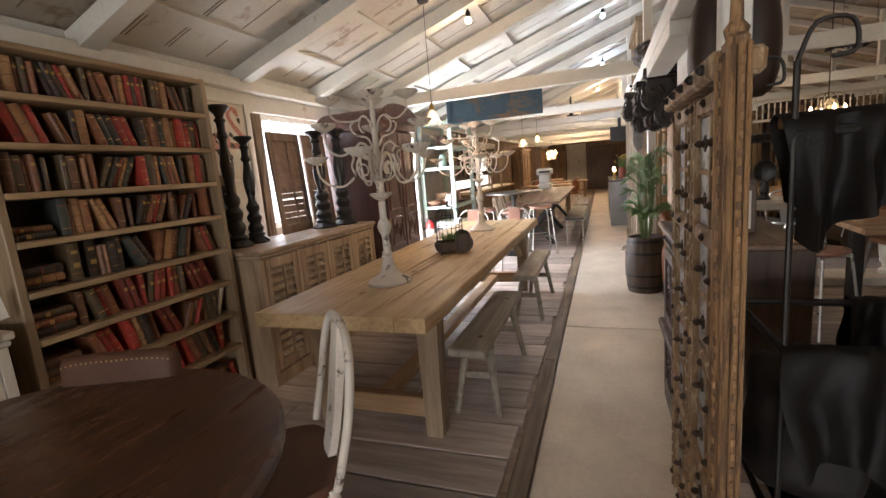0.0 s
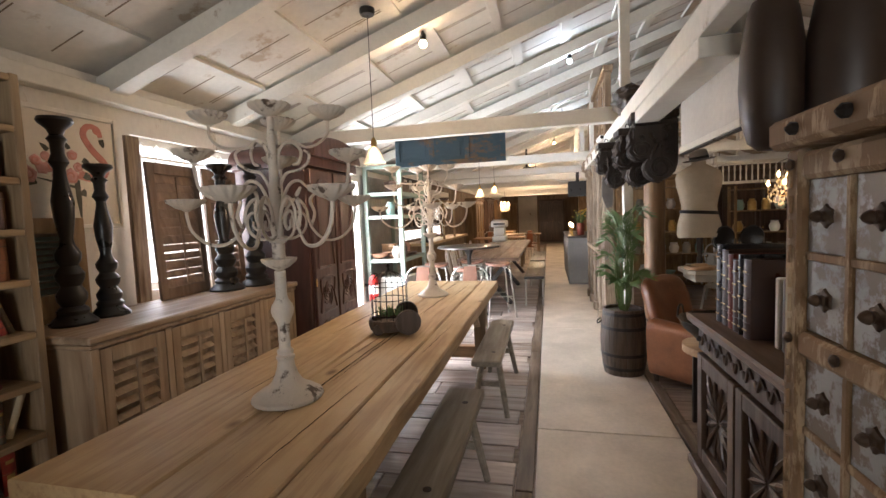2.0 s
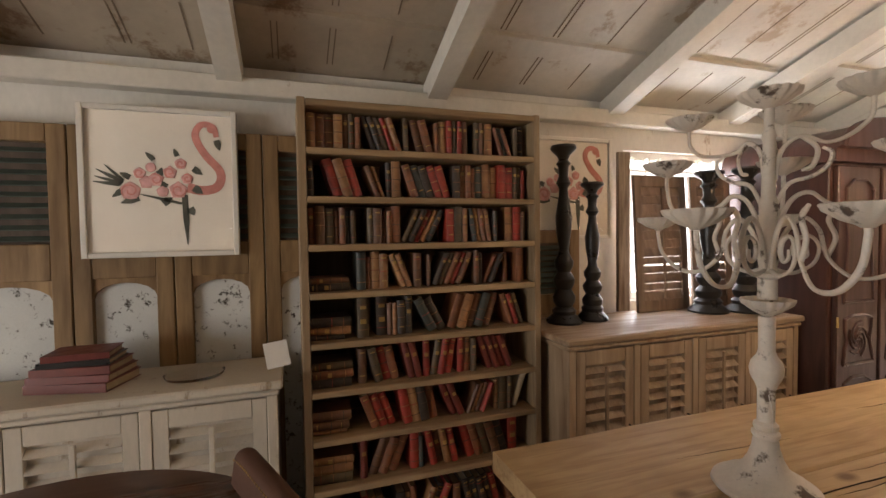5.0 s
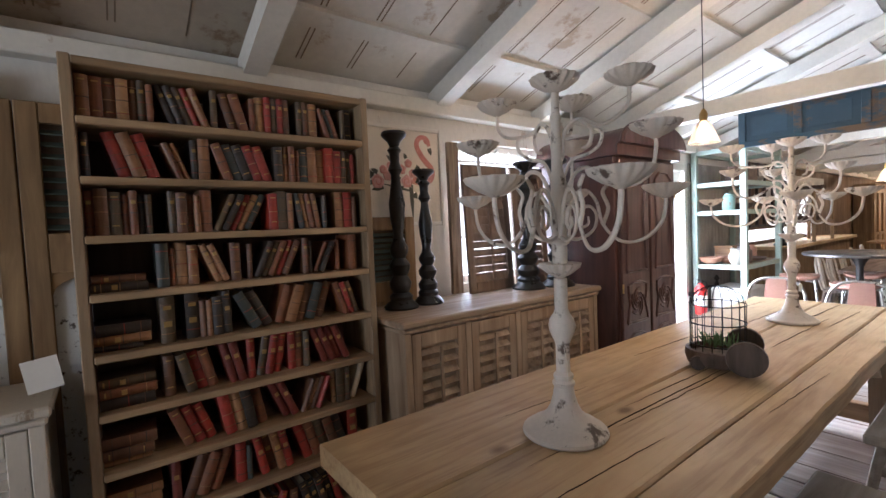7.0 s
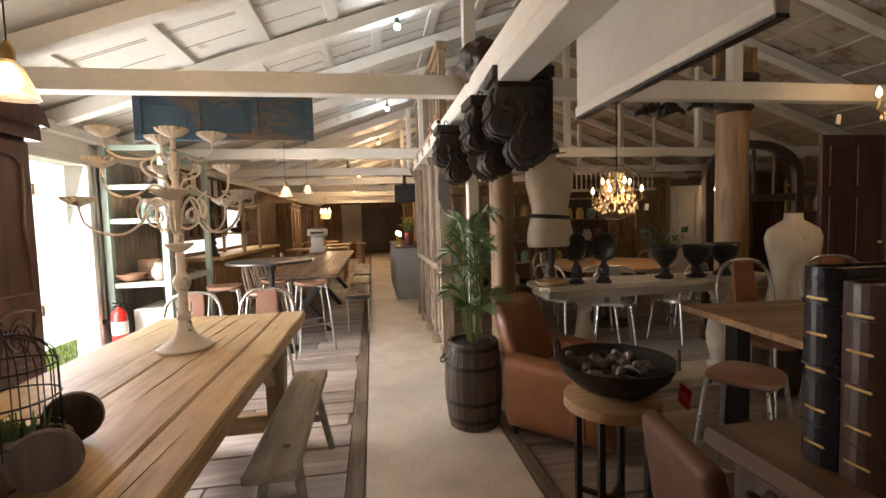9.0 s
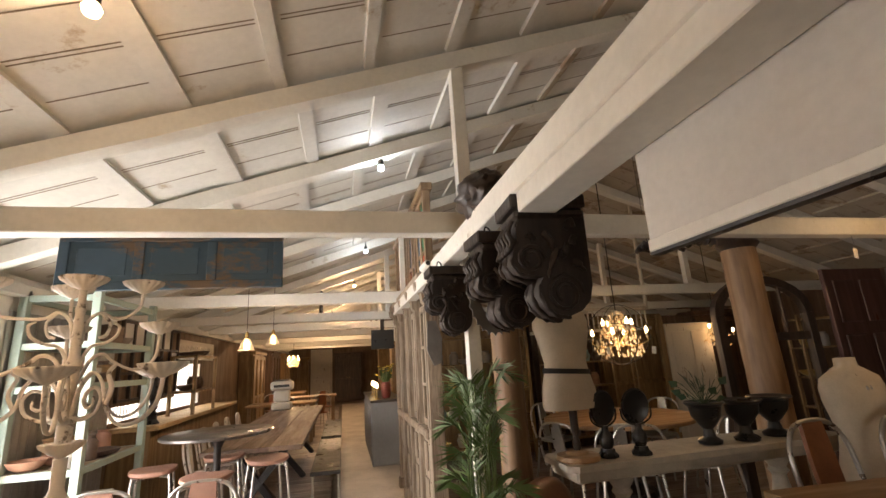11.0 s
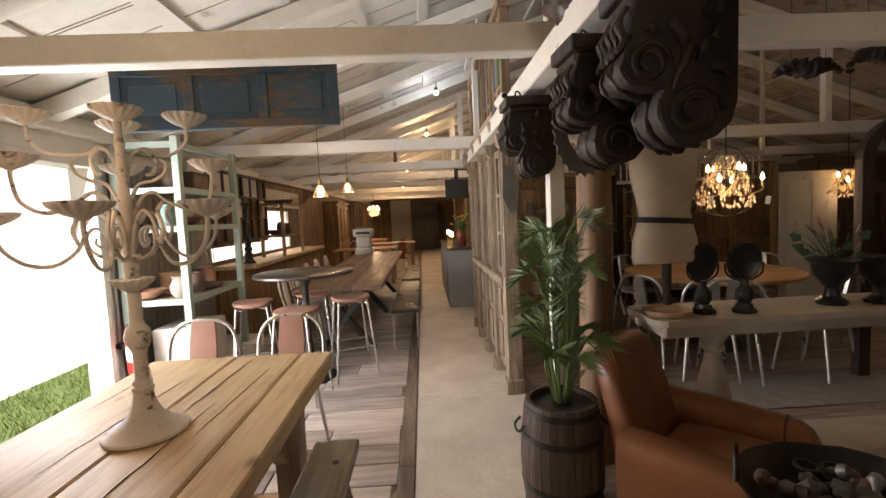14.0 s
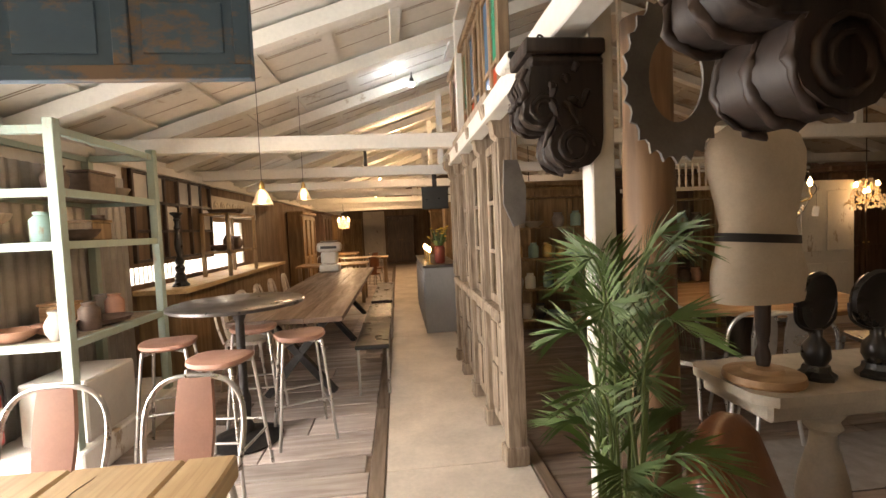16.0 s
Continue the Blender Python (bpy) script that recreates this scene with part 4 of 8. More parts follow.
for y0, y1 in ((0.42, 0.86), (0.87, 1.31), (1.315, 1.70), (1.705, 2.09), (2.095, 2.46)):
    mirror_door(y0, y1, 0.0, 1.98)
mirror_door(3.46, 3.9, 0.0, 1.5)

# stack of red books and a glass dish on the white cabinet
zz = 0.901
for i, (w, d, h) in enumerate(((0.30, 0.22, 0.035), (0.29, 0.21, 0.028), (0.27, 0.2, 0.03), (0.24, 0.18, 0.022), (0.22, 0.17, 0.025))):
    bm = bmesh.new()
    m = pose(-2.52, 1.42, zz, 0, 0, 75 + 4 * i)
    box(bm, -w / 2, w / 2, -d / 2, d / 2, 0, 0.003, m=m)
    box(bm, -w / 2, w / 2, -d / 2, d / 2, h - 0.003, h, m=m)
    box(bm, -w / 2, w / 2, -d / 2, -d / 2 + 0.004, 0.003, h - 0.003, m=m)
    root = solid("book", bm, M_BLACK if i == 3 else M_REDBOOK, "large red cloth book lying in a stack", "book", "books stacked on the white cabinet")
    part("page_block", B(-w / 2 + 0.005, w / 2 - 0.005, -d / 2 + 0.005, d / 2 - 0.005, 0.0035, h - 0.0035, m=m), M_PAGES, root, "yellowed pages")
    zz += h + 0.0005
bm = bmesh.new()
lathe(bm, [(0.05, 0), (0.11, 0.008), (0.115, 0.02), (0.108, 0.018), (0.05, 0.007)], 28, (-2.47, 1.82, 0.901))
solid("glass_dish", bm, M_GLASS, "shallow clear glass dish on the white cabinet", "dish", smooth=40)

# window in the west wall
win = tagged(new("window_1"), "white framed window with iron scroll grille", kind="structure")
y0, y1, z0, z1 = WINDOW
for a, b, c, d in ((y0, y0 + 0.05, z0, z1), (y1 - 0.05, y1, z0, z1), (y0 + 0.05, y1 - 0.05, z0, z0 + 0.05), (y0 + 0.05, y1 - 0.05, z1 - 0.05, z1)):
    part("window_frame", B(WEST - 0.11, WEST - 0.05, a, b, c, d, bevel=0.004), M_WHITEPAINT, win)
for i in range(9):
    bm = bmesh.new()
    y = y0 + 0.09 + i * 0.12
    tube(bm, [(WEST - 0.03, y, z0), (WEST - 0.03, y, z1 - 0.12)], 0.006, 6)
    tube(bm, smooth_path([(WEST - 0.03, y, z1 - 0.12), (WEST - 0.03, y + 0.035, z1 - 0.07), (WEST - 0.03, y + 0.01, z1 - 0.035), (WEST - 0.03, y - 0.02, z1 - 0.06), (WEST - 0.03, y, z1 - 0.075)], 4), 0.005, 6)
    part("grille_bar", bm, M_WHITEPAINT, win)
for z in (1.35, 1.70, 1.89):
    part("grille_rail", B(WEST - 0.034, WEST - 0.026, y0, y1, z - 0.008, z + 0.008), M_WHITEPAINT, win)


def shutter(y0, y1, z0, high, lean, turn):
    t = thing("shutter", "brown louvred wooden shutter leaning on the wall", "shutter", (-2.66, y0, z0), group="shutters on the sideboard")
    t.matrix_world = pose(-2.62, y0, z0, 0, 0, 0) @ pose(0, 0, 0, 0, -lean, turn)
    louvre_door(t, EASTWARD, y1 - y0, high, M_SHUTTER, "panel", False, 76, True)


shutter(4.27, 4.70, 0.972, 0.87, 3, 2)
shutter(4.72, 5.06, 0.972, 0.87, 3, -2)
solid("loose_board", B(-2.74, -2.71, 4.19, 4.28, 0.972, 1.99, bevel=0.004), M_GREYWOOD, "upright grey weathered board beside the window", "board")


def armoire():
    t = thing("armoire", "tall carved mahogany armoire with arched crown", "wardrobe", (-2.05, 5.11, 0))
    d, l, h = 0.68, 0.82, 1.86
    part("body", B(-d, -0.03, 0.0, l, 0.06, h, bevel=0.008), M_MAHOG, t)
    part("plinth", B(-d, -0.01, -0.01, l + 0.01, 0.0, 0.09, bevel=0.012), M_MAHOG, t)
    bm = bmesh.new()
    arch = [(-0.03, 0.0), (l + 0.03, 0.0), (l + 0.03, 0.06)] + [(l / 2 + (l / 2 + 0.02) * math.cos(a), 0.06 + 0.17 * math.sin(a) ** 0.8) for a in (math.pi * k / 14 for k in range(1, 14))] + [(-0.03, 0.06)]
    prism(bm, arch, d + 0.02, Matrix.Translation((-d, 0, h)) @ TO_X)
    part("crown", bm, M_MAHOG, t, smooth=30)
    bm = bmesh.new()
    prism(bm, arch[2:], 0.05, Matrix.Translation((0.02, 0, h + 0.012)) @ TO_X)
    tube(bm, [(0.05, y, h + z + 0.012) for y, z in arch[2:]], 0.016, 8)
    part("crown_moulding", bm, M_MAHOG, t, smooth=30)
    for i in (0, 1):
        y = 0.03 + i * (l / 2 - 0.02)
        w = l / 2 - 0.045
        door = part("door", B(-0.03, 0.0, y, y + w, 0.11, h - 0.02, bevel=0.006), M_MAHOG, t)
        for z0, z1 in ((0.18, 0.62), (0.70, 0.98), (1.06, h - 0.1)):
            bm = bmesh.new()
            ww, hh = w - 0.1, z1 - z0
            c = (y + w / 2, (z0 + z1) / 2)
            loop = [(c[0] + ww / 2 * s * (1 - 0.12 * abs(math.sin(q * 2))), c[1] + hh / 2 * u) for s, u, q in ((-1, -1, 0), (1, -1, 0), (1, -0.4, 0.7), (0.85, 0, 0.8), (1, 0.4, 0.7), (0.9, 0.86, 0), (0.4, 1, 0), (-0.4, 1, 0), (-0.9, 0.86, 0), (-1, 0.4, 0.7), (-0.85, 0, 0.8), (-1, -0.4, 0.7))]
            tube(bm, [(0.002, a, b) for a, b in loop + loop[:1]], 0.010, 6)
            part("panel_moulding", bm, M_MAHOG, door)
            if z0 < 1:
                bm = bmesh.new()
                for k in range(5):
                    a0 = k * 1.26
                    pts = [(0.003, c[0] + (ww * 0.33) * (1 - q / 8) * math.cos(a0 + q * 0.5), c[1] + (hh * 0.38) * (1 - q / 8) * math.sin(a0 + q * 0.5)) for q in range(8)]
                    tube(bm, pts, 0.007, 6)
                part("carving", bm, M_MAHOG, door)
        for z in (0.3, 0.95, 1.6):
            hy = y if i == 0 else y + w
            part("hinge", tube(bmesh.new(), [(0.004, hy, z - 0.03), (0.004, hy, z + 0.03)], 0.006, 8), M_GILT, door, "worn brass hinge")


armoire()

# blue shutter panel hung under the tie beam
t = thing("hanging_shutter", "faded blue panelled shutter hung below the beam", "panel", (-1.795, 6.44, 1.955))
W, H = 1.135, 0.315
for c, d in ((0, 0.045), (H - 0.045, H)):
    part("rail", B(0, W, 0, 0.035, c, d, bevel=0.003), M_BLUE, t)
for a in (0, 0.36, 0.73, W - 0.05):
    part("stile", B(a, a + 0.05, 0.001, 0.034, 0.045, H - 0.045, bevel=0.003), M_BLUE, t)
for a in (0.05, 0.41, 0.78):
    bm = B(a, a + (0.325 if a < 0.7 else 0.31), 0.012, 0.024, 0.045, H - 0.045)
    box(bm, a + 0.035, a + 0.275, 0.006, 0.012, 0.08, H - 0.08, bevel=0.004)
    part("field", bm, M_BLUE, t)
for a in (0.1, 1.03):
    bm = bmesh.new()
    tube(bm, [(a, 0.005, H - 0.03), (a, -0.1, 0.30), (a, -0.185, 0.30)], 0.004, 6)
    part("hanger", bm, M_IRON, t)

# ---- middle of the hall: chairs, stools, bar tables, shelves ----


def arch_chair(pad=None, label="brushed steel bistro armchair with leather back pad", group="bistro chairs", metal=None, seat=None):
    """A tube-framed chair that faces -y, its seat centre over the origin."""
    metal = metal or M_STEEL
    t = thing("chair", label, "chair", group=group)
    bm = bmesh.new()
    back = [(-0.20, 0.16, 0.46), (-0.215, 0.20, 0.62), (-0.20, 0.225, 0.75), (-0.13, 0.24, 0.835), (0, 0.245, 0.855), (0.13, 0.24, 0.835), (0.20, 0.225, 0.75), (0.215, 0.20, 0.62), (0.20, 0.16, 0.46)]
    tube(bm, smooth_path(back, 5), 0.0125, 8)
    part("back_frame", bm, metal, t, smooth=60)
    bm = bmesh.new()
    n = 8
    rows = []
    for k in range(n + 1):
        z = 0.45 + 0.40 * k / n
        y = 0.17 + 0.075 * (k / n) ** 0.8
        hw = (0.072 if pad else 0.045) + 0.012 * math.sin(k * 0.4)
        rows.append([bm.verts.new(p) for p in ((-hw, y - 0.012, z), (0, y - 0.016, z), (hw, y - 0.012, z), (hw, y + 0.012, z), (0, y + 0.009, z), (-hw, y + 0.012, z))])
    for p, q in zip(rows, rows[1:]):
        ring_faces(bm, p, q)
    bm.faces.new(list(reversed(rows[0])))
    bm.faces.new(rows[-1])
    part("back_pad", bm, pad or metal, t, smooth=50)
    bm = bmesh.new()
    prism(bm, [(0.19 * math.copysign(abs(math.cos(a)) ** 0.5, math.cos(a)), 0.185 * math.copysign(abs(math.sin(a)) ** 0.5, math.sin(a))) for a in (2 * math.pi * k / 28 for k in range(28))], 0.03, Matrix.Translation((0, 0, 0.43)))
    part("seat", bm, seat or pad or metal, t, smooth=40)
    for sx in (-1, 1):
        for sy in (-1, 1):
            bm = bmesh.new()
            tube(bm, [(sx * 0.16, sy * 0.15, 0.44), (sx * 0.205, sy * 0.21, 0.0)], [0.016, 0.011], 8)
            part("leg", bm, metal, t, smooth=60)
    return t


c = arch_chair(M_PINKLEATHER)
c.matrix_world = pose(-1.71, 6.76, 0, 0, 0, 0)
copy_thing(c, pose(-1.17, 6.78, 0, 0, 0, -4))


def bar_stool():
    t = thing("bar_stool", "steel bar stool with tan leather saddle seat", "stool", group="bar stools round the bistro table")
    bm = bmesh.new()
    n, rings = 24, []
    for r, z in ((0.05, 0.705), (0.16, 0.71), (0.175, 0.725), (0.172, 0.745), (0.14, 0.757), (0.05, 0.752)):
        ring = []
        for k in range(n):
            a = 2 * math.pi * k / n
            x, y = r * math.copysign(abs(math.cos(a)) ** 0.7, math.cos(a)), r * 0.92 * math.copysign(abs(math.sin(a)) ** 0.7, math.sin(a))
            ring.append(bm.verts.new((x, y, z + 0.5 * x * x)))
        rings.append(ring)
    for a, b in zip(rings, rings[1:]):
        ring_faces(bm, a, b)
    bm.faces.new(list(reversed(rings[0])))
    bm.faces.new(rings[-1])
    part("seat", bm, M_PINKLEATHER, t, smooth=50)
    for k in range(4):
        a = radians(45 + 90 * k)
        bm = bmesh.new()
        tube(bm, smooth_path([(0.08 * math.cos(a), 0.08 * math.sin(a), 0.70), (0.17 * math.cos(a), 0.17 * math.sin(a), 0.695), (0.19 * math.cos(a), 0.19 * math.sin(a), 0.66), (0.27 * math.cos(a), 0.27 * math.sin(a), 0.0)], 4), 0.011, 8)
        part("leg", bm, M_STEEL, t, smooth=60)
    for k in range(4):
        a, b = radians(45 + 90 * k), radians(135 + 90 * k)
        bm = bmesh.new()
        z, r = (0.24, 0.247) if k % 2 else (0.30, 0.24)
        tube(bm, [(r * math.cos(a), r * math.sin(a), z), (r * math.cos(b), r * math.sin(b), z)], 0.008, 8)
        part("foot_rail", bm, M_STEEL, t, smooth=60)
    return t


barstool = bar_stool()
barstool.matrix_world = pose(-1.86, 8.24, 0, 0, 0, 12)
for x, y, a in ((-1.32, 7.73, -8), (-0.97, 8.25, 20), (-1.40, 8.62, 5)):
    copy_thing(barstool, pose(x, y, 0, 0, 0, a))

M_ZINC = plain("dark_zinc", (0.10, 0.088, 0.08), 0.34, 0.6, 0.35, 5, 0.1)
t = thing("bistro_table", "round dark zinc bar table on iron pedestal", "table", (-1.38, 8.25, 0))
bm = bmesh.new()
lathe(bm, [(0.44, 0.975), (0.45, 0.982), (0.45, 0.998), (0.44, 1.005)], 48)
part("tabletop", bm, M_ZINC, t, smooth=40)
bm = bmesh.new()
lathe(bm, [(0.04, 0.05), (0.055, 0.1), (0.035, 0.16), (0.045, 0.3), (0.03, 0.36), (0.03, 0.86), (0.045, 0.9), (0.09, 0.974)], 16)
part("pedestal", bm, M_IRON, t, smooth=40)
bm = bmesh.new()
lathe(bm, [(0.24, 0), (0.25, 0.015), (0.18, 0.035), (0.07, 0.06), (0.04, 0.07)], 32)
part("foot", bm, M_IRON, t, smooth=40)

M_PLANKGREY = wood("grey_brown_table_top", (0.12, 0.075, 0.05), (0.27, 0.18, 0.125), "y", 5, 0.4, 0.3, 0.15)
t = thing("refectory_table", "long dark planked table with crossed legs", "table", (-1.17, 11.0, 0))
for a, b in ((-0.46, -0.155), (-0.153, 0.15), (0.152, 0.46)):
    part("tabletop_plank", B(a, b, -2.36, 2.36, 0.735, 0.78, bevel=0.005), M_PLANKGREY, t)
for y in (-1.9, 0, 1.9):
    for sx in (-1, 1):
        bm = bmesh.new()
        tube(bm, [(sx * -0.30, y, 0.735), (sx * 0.30, y, 0.0)], 0.045, 4)
        part("crossed_leg", bm, M_IRON, t)
t = thing("long_bench", "low dark bench with pale metal frame", "bench", (-0.50, 9.95, 0), group="benches at the refectory table")
part("seat", B(-0.15, 0.15, -1.1, 1.1, 0.43, 0.47, bevel=0.008), M_BLACK, t)
for y in (-1.0, 1.0):
    bm = bmesh.new()
    tube(bm, [(-0.13, y, 0), (-0.13, y, 0.42), (0.13, y, 0.42), (0.13, y, 0)], 0.014, 6)
    part("leg_frame", bm, M_STEEL, t)
copy_thing(t, pose(-0.50, 12.4, 0))
c = arch_chair(None, "cream painted metal bistro chair", "cream chairs at the refectory table", M_CREAM)
c.matrix_world = pose(-1.74, 9.5, 0, 0, 0, 90)
for y in (10.1, 10.7, 11.3, 12.0):
    copy_thing(c, pose(-1.76, y, 0, 0, 0, 90 + 5 * math.sin(y * 9)))

# shelf unit by the doorway


def pot(x, y, z, kind, mat, label, category="pot", group="old wares on the green shelf unit"):
    prof = {"vase": [(0.05, 0), (0.075, 0.05), (0.08, 0.1), (0.05, 0.16), (0.06, 0.18)], "bowl": [(0.05, 0), (0.1, 0.03), (0.13, 0.075), (0.125, 0.078), (0.09, 0.04), (0.03, 0.02)], "jar": [(0.06, 0), (0.065, 0.01), (0.065, 0.14), (0.04, 0.17), (0.045, 0.19)], "dish": [(0.07, 0), (0.17, 0.02), (0.19, 0.05), (0.18, 0.05), (0.1, 0.02)]}[kind]
    bm = bmesh.new()
    lathe(bm, prof, 24, (x, y, z))
    return solid(kind if kind != "dish" else "platter", bm, mat, label, category, group, smooth=40)


SX0, SX1, SY0, SY1 = -2.74, -2.24, 7.86, 8.94
LEDGE = 0.20
solid("wall_ledge", B(WEST, -2.17, 7.8, 9.3, 0.0, LEDGE, bevel=0.012), M_WHITE, "low whitewashed ledge along the wall", kind="structure")
t = thing("shelf_unit", "open shelf unit in pale green worn paint", "shelf", ((SX0 + SX1) / 2, (SY0 + SY1) / 2, LEDGE))
w, l = (SX1 - SX0) / 2, (SY1 - SY0) / 2
for sx in (-1, 1):
    for sy in (-1, 1):
        part("post", B(sx * w - 0.03, sx * w + 0.03, sy * l - 0.03, sy * l + 0.03, 0, 2.21 - LEDGE, bevel=0.004), M_GREEN, t)
LEVELS = (0.87, 1.48, 1.80, 2.17)
for z in LEVELS:
    z -= LEDGE
    for sx in (-1, 1):
        part("rail", B(sx * w - 0.02, sx * w + 0.02, -l + 0.03, l - 0.03, z - 0.05, z, bevel=0.003), M_GREEN, t)
    for sy in (-1, 1):
        part("end_rail", B(-w + 0.03, w - 0.03, sy * l - 0.02, sy * l + 0.02, z - 0.05, z, bevel=0.003), M_GREEN, t)
    if z < 1.85:
        part("shelf_board", B(-w + 0.02, w - 0.02, -l + 0.021, l - 0.021, z - 0.02, z - 0.001), M_GREYWOOD, t)
M_TERRA = plain("terracotta", (0.36, 0.19, 0.12), 0.8, 0, 0.4, 12)
M_CLAY = plain("grey_clay", (0.32, 0.28, 0.24), 0.8, 0, 0.4, 12)
M_RUSTY = plain("rusty_tin", (0.16, 0.11, 0.08), 0.6, 0.4, 0.5, 14)
M_TEAL = worn("teal_paint", (0.22, 0.34, 0.30), (0.2, 0.15, 0.1), 0.42, 9)
for x, y, z, kind, mat, lab in ((-2.35, 8.0, 0.87, "vase", M_CLAY, "small grey clay vase on the green shelf"), (-2.5, 8.25, 0.87, "bowl", M_TERRA, "terracotta bowl on the green shelf"), (-2.4, 8.7, 0.87, "dish", M_RUSTY, "dark rusty platter on the green shelf"), (-2.45, 9.05, 0.87, "jar", M_TERRA, "terracotta jar on the green shelf"), (-2.62, 8.0, 0.87, "bowl", M_TERRA, "terracotta bowl on the green shelf"), (-2.36, 8.42, 0.87, "jar", M_RUSTY, "dark rusty platter on the green shelf"), (-2.6, 9.2, 0.87, "vase", M_CLAY, "small grey clay vase on the green shelf"), (-2.45, 8.1, 1.48, "jar", M_TEAL, "teal painted jar on the green shelf"), (-2.4, 8.45, 1.48, "bowl", M_RUSTY, "rusty tin bowl on the green shelf"), (-2.5, 9.0, 1.48, "jar", M_RUSTY, "rusty tin jar on the green shelf"), (-2.45, 8.3, 1.80, "vase", M_RUSTY, "rusty tin vase on the green shelf"), (-2.45, 9.15, 1.80, "bowl", M_CLAY, "grey clay platter on the green shelf")):
    pot(x, SY0 + (y - 7.86) * 0.68, z, kind, mat, lab)
for x0, x1, y0, y1, z0, h, mat, lab in ((-2.66, -2.36, 8.55, 8.95, 1.80, 0.16, M_RUSTY, "dark tin trunk on the green shelf"), (-2.66, -2.4, 8.62, 8.92, 1.48, 0.13, M_OAK, "small oak crate on the green shelf"), (-2.70, -2.5, 8.42, 8.6, 0.87, 0.17, M_PINEX, "pale wooden crate on the green shelf")):
    if mat:
        y0, y1 = SY0 + (y0 - 7.86) * 0.72, SY0 + (y1 - 7.86) * 0.72
        bm = B(x0, x1, y0, y1, z0, z0 + h, bevel=0.008)
        k = solid("crate", bm, mat, lab, "box", "old wares on the green shelf unit")
        part("lid", B(x0 - 0.006, x1 + 0.006, y0 - 0.006, y1 + 0.006, z0 + h, z0 + h + 0.018, bevel=0.004), mat, k)
M_ENAMEL = plain("cream_enamel", (0.55, 0.52, 0.46), 0.4, 0, 0.2, 6)
t = thing("metal_box", "cream enamelled metal box on the floor", "box", (-2.42, 8.20, LEDGE))
part("body", B(-0.2, 0.2, -0.26, 0.26, 0.0, 0.40, bevel=0.012), M_ENAMEL, t)
bm = bmesh.new()
tube(bm, smooth_path([(0.05, -0.265, 0.32), (0.05, -0.285, 0.31), (-0.05, -0.285, 0.31), (-0.05, -0.265, 0.32)], 4), 0.006, 6)
part("handle", bm, M_STEEL, t)
M_CORR = plain("corrugated_iron", (0.36, 0.34, 0.31), 0.45, 0.5, 0.35, 4, 0.1)
bm = bmesh.new()
n = 120
lo = [bm.verts.new((WEST + 0.012 + 0.009 * math.sin(k * 0.9), 7.78 + 1.7 * k / n, 0.0)) for k in range(n + 1)]
hi = [bm.verts.new((v.co.x, v.co.y, 2.05)) for v in lo]
lo2 = [bm.verts.new((v.co.x + 0.002, v.co.y, 0.0)) for v in lo]
hi2 = [bm.verts.new((v.co.x + 0.002, v.co.y, 2.05)) for v in lo]
for k in range(n):
    bm.faces.new((lo2[k], lo2[k + 1], hi2[k + 1], hi2[k]))
    bm.faces.new((lo[k], hi[k], hi[k + 1], lo[k + 1]))
    bm.faces.new((hi[k], hi2[k], hi2[k + 1], hi[k + 1]))
solid("iron_cladding", bm, M_CORR, "corrugated iron sheet on the wall", kind="structure", smooth=60)

M_RED = plain("red_enamel", (0.50, 0.02, 0.015), 0.3, 0, 0.15)
t = thing("fire_extinguisher", "red fire extinguisher hung beside the doorway", "fire extinguisher", (-2.66, 7.78, 0.30))
bm = bmesh.new()
lathe(bm, [(0.06, 0), (0.065, 0.01), (0.065, 0.28), (0.05, 0.32), (0.022, 0.34), (0.022, 0.36)], 24)
part("cylinder", bm, M_RED, t, smooth=40)
bm = bmesh.new()
lathe(bm, [(0.0665, 0.1), (0.067, 0.1), (0.067, 0.22), (0.0665, 0.22)], 24)
part("label", bm, M_PAPER, t, "white printed label")
bm = bmesh.new()
box(bm, -0.015, 0.015, -0.02, 0.02, 0.36, 0.39)
tube(bm, [(0, -0.02, 0.385), (0.0, -0.09, 0.41)], 0.008, 6)
tube(bm, [(0, -0.02, 0.37), (0.0, -0.09, 0.365)], 0.007, 6)
part("valve", bm, M_IRON, t)
bm = bmesh.new()
tube(bm, smooth_path([(0, 0.02, 0.375), (0.02, 0.08, 0.36), (0.03, 0.09, 0.25), (0.03, 0.075, 0.1)], 5), 0.009, 6)
part("hose", bm, M_BLACK, t)
part("bracket", B(-0.14, -0.06, -0.02, 0.02, 0.2, 0.24), M_IRON, t)

# dark timber cladding on the west wall round the far window
for a, b, c, d in ((9.5, 25.3, 0, 1.03), (9.5, 11.45, 1.2, 2.16), (11.45, 12.65, 1.68, 2.16), (12.65, 12.7, 1.2, 2.16), (12.7, 25.3, 1.03, 2.16)):
    solid("wall_cladding", B(WEST + 0.001, WEST + 0.02, a, b, c, d), M_CLAD, "brown timber boarding on the side wall", kind="structure")

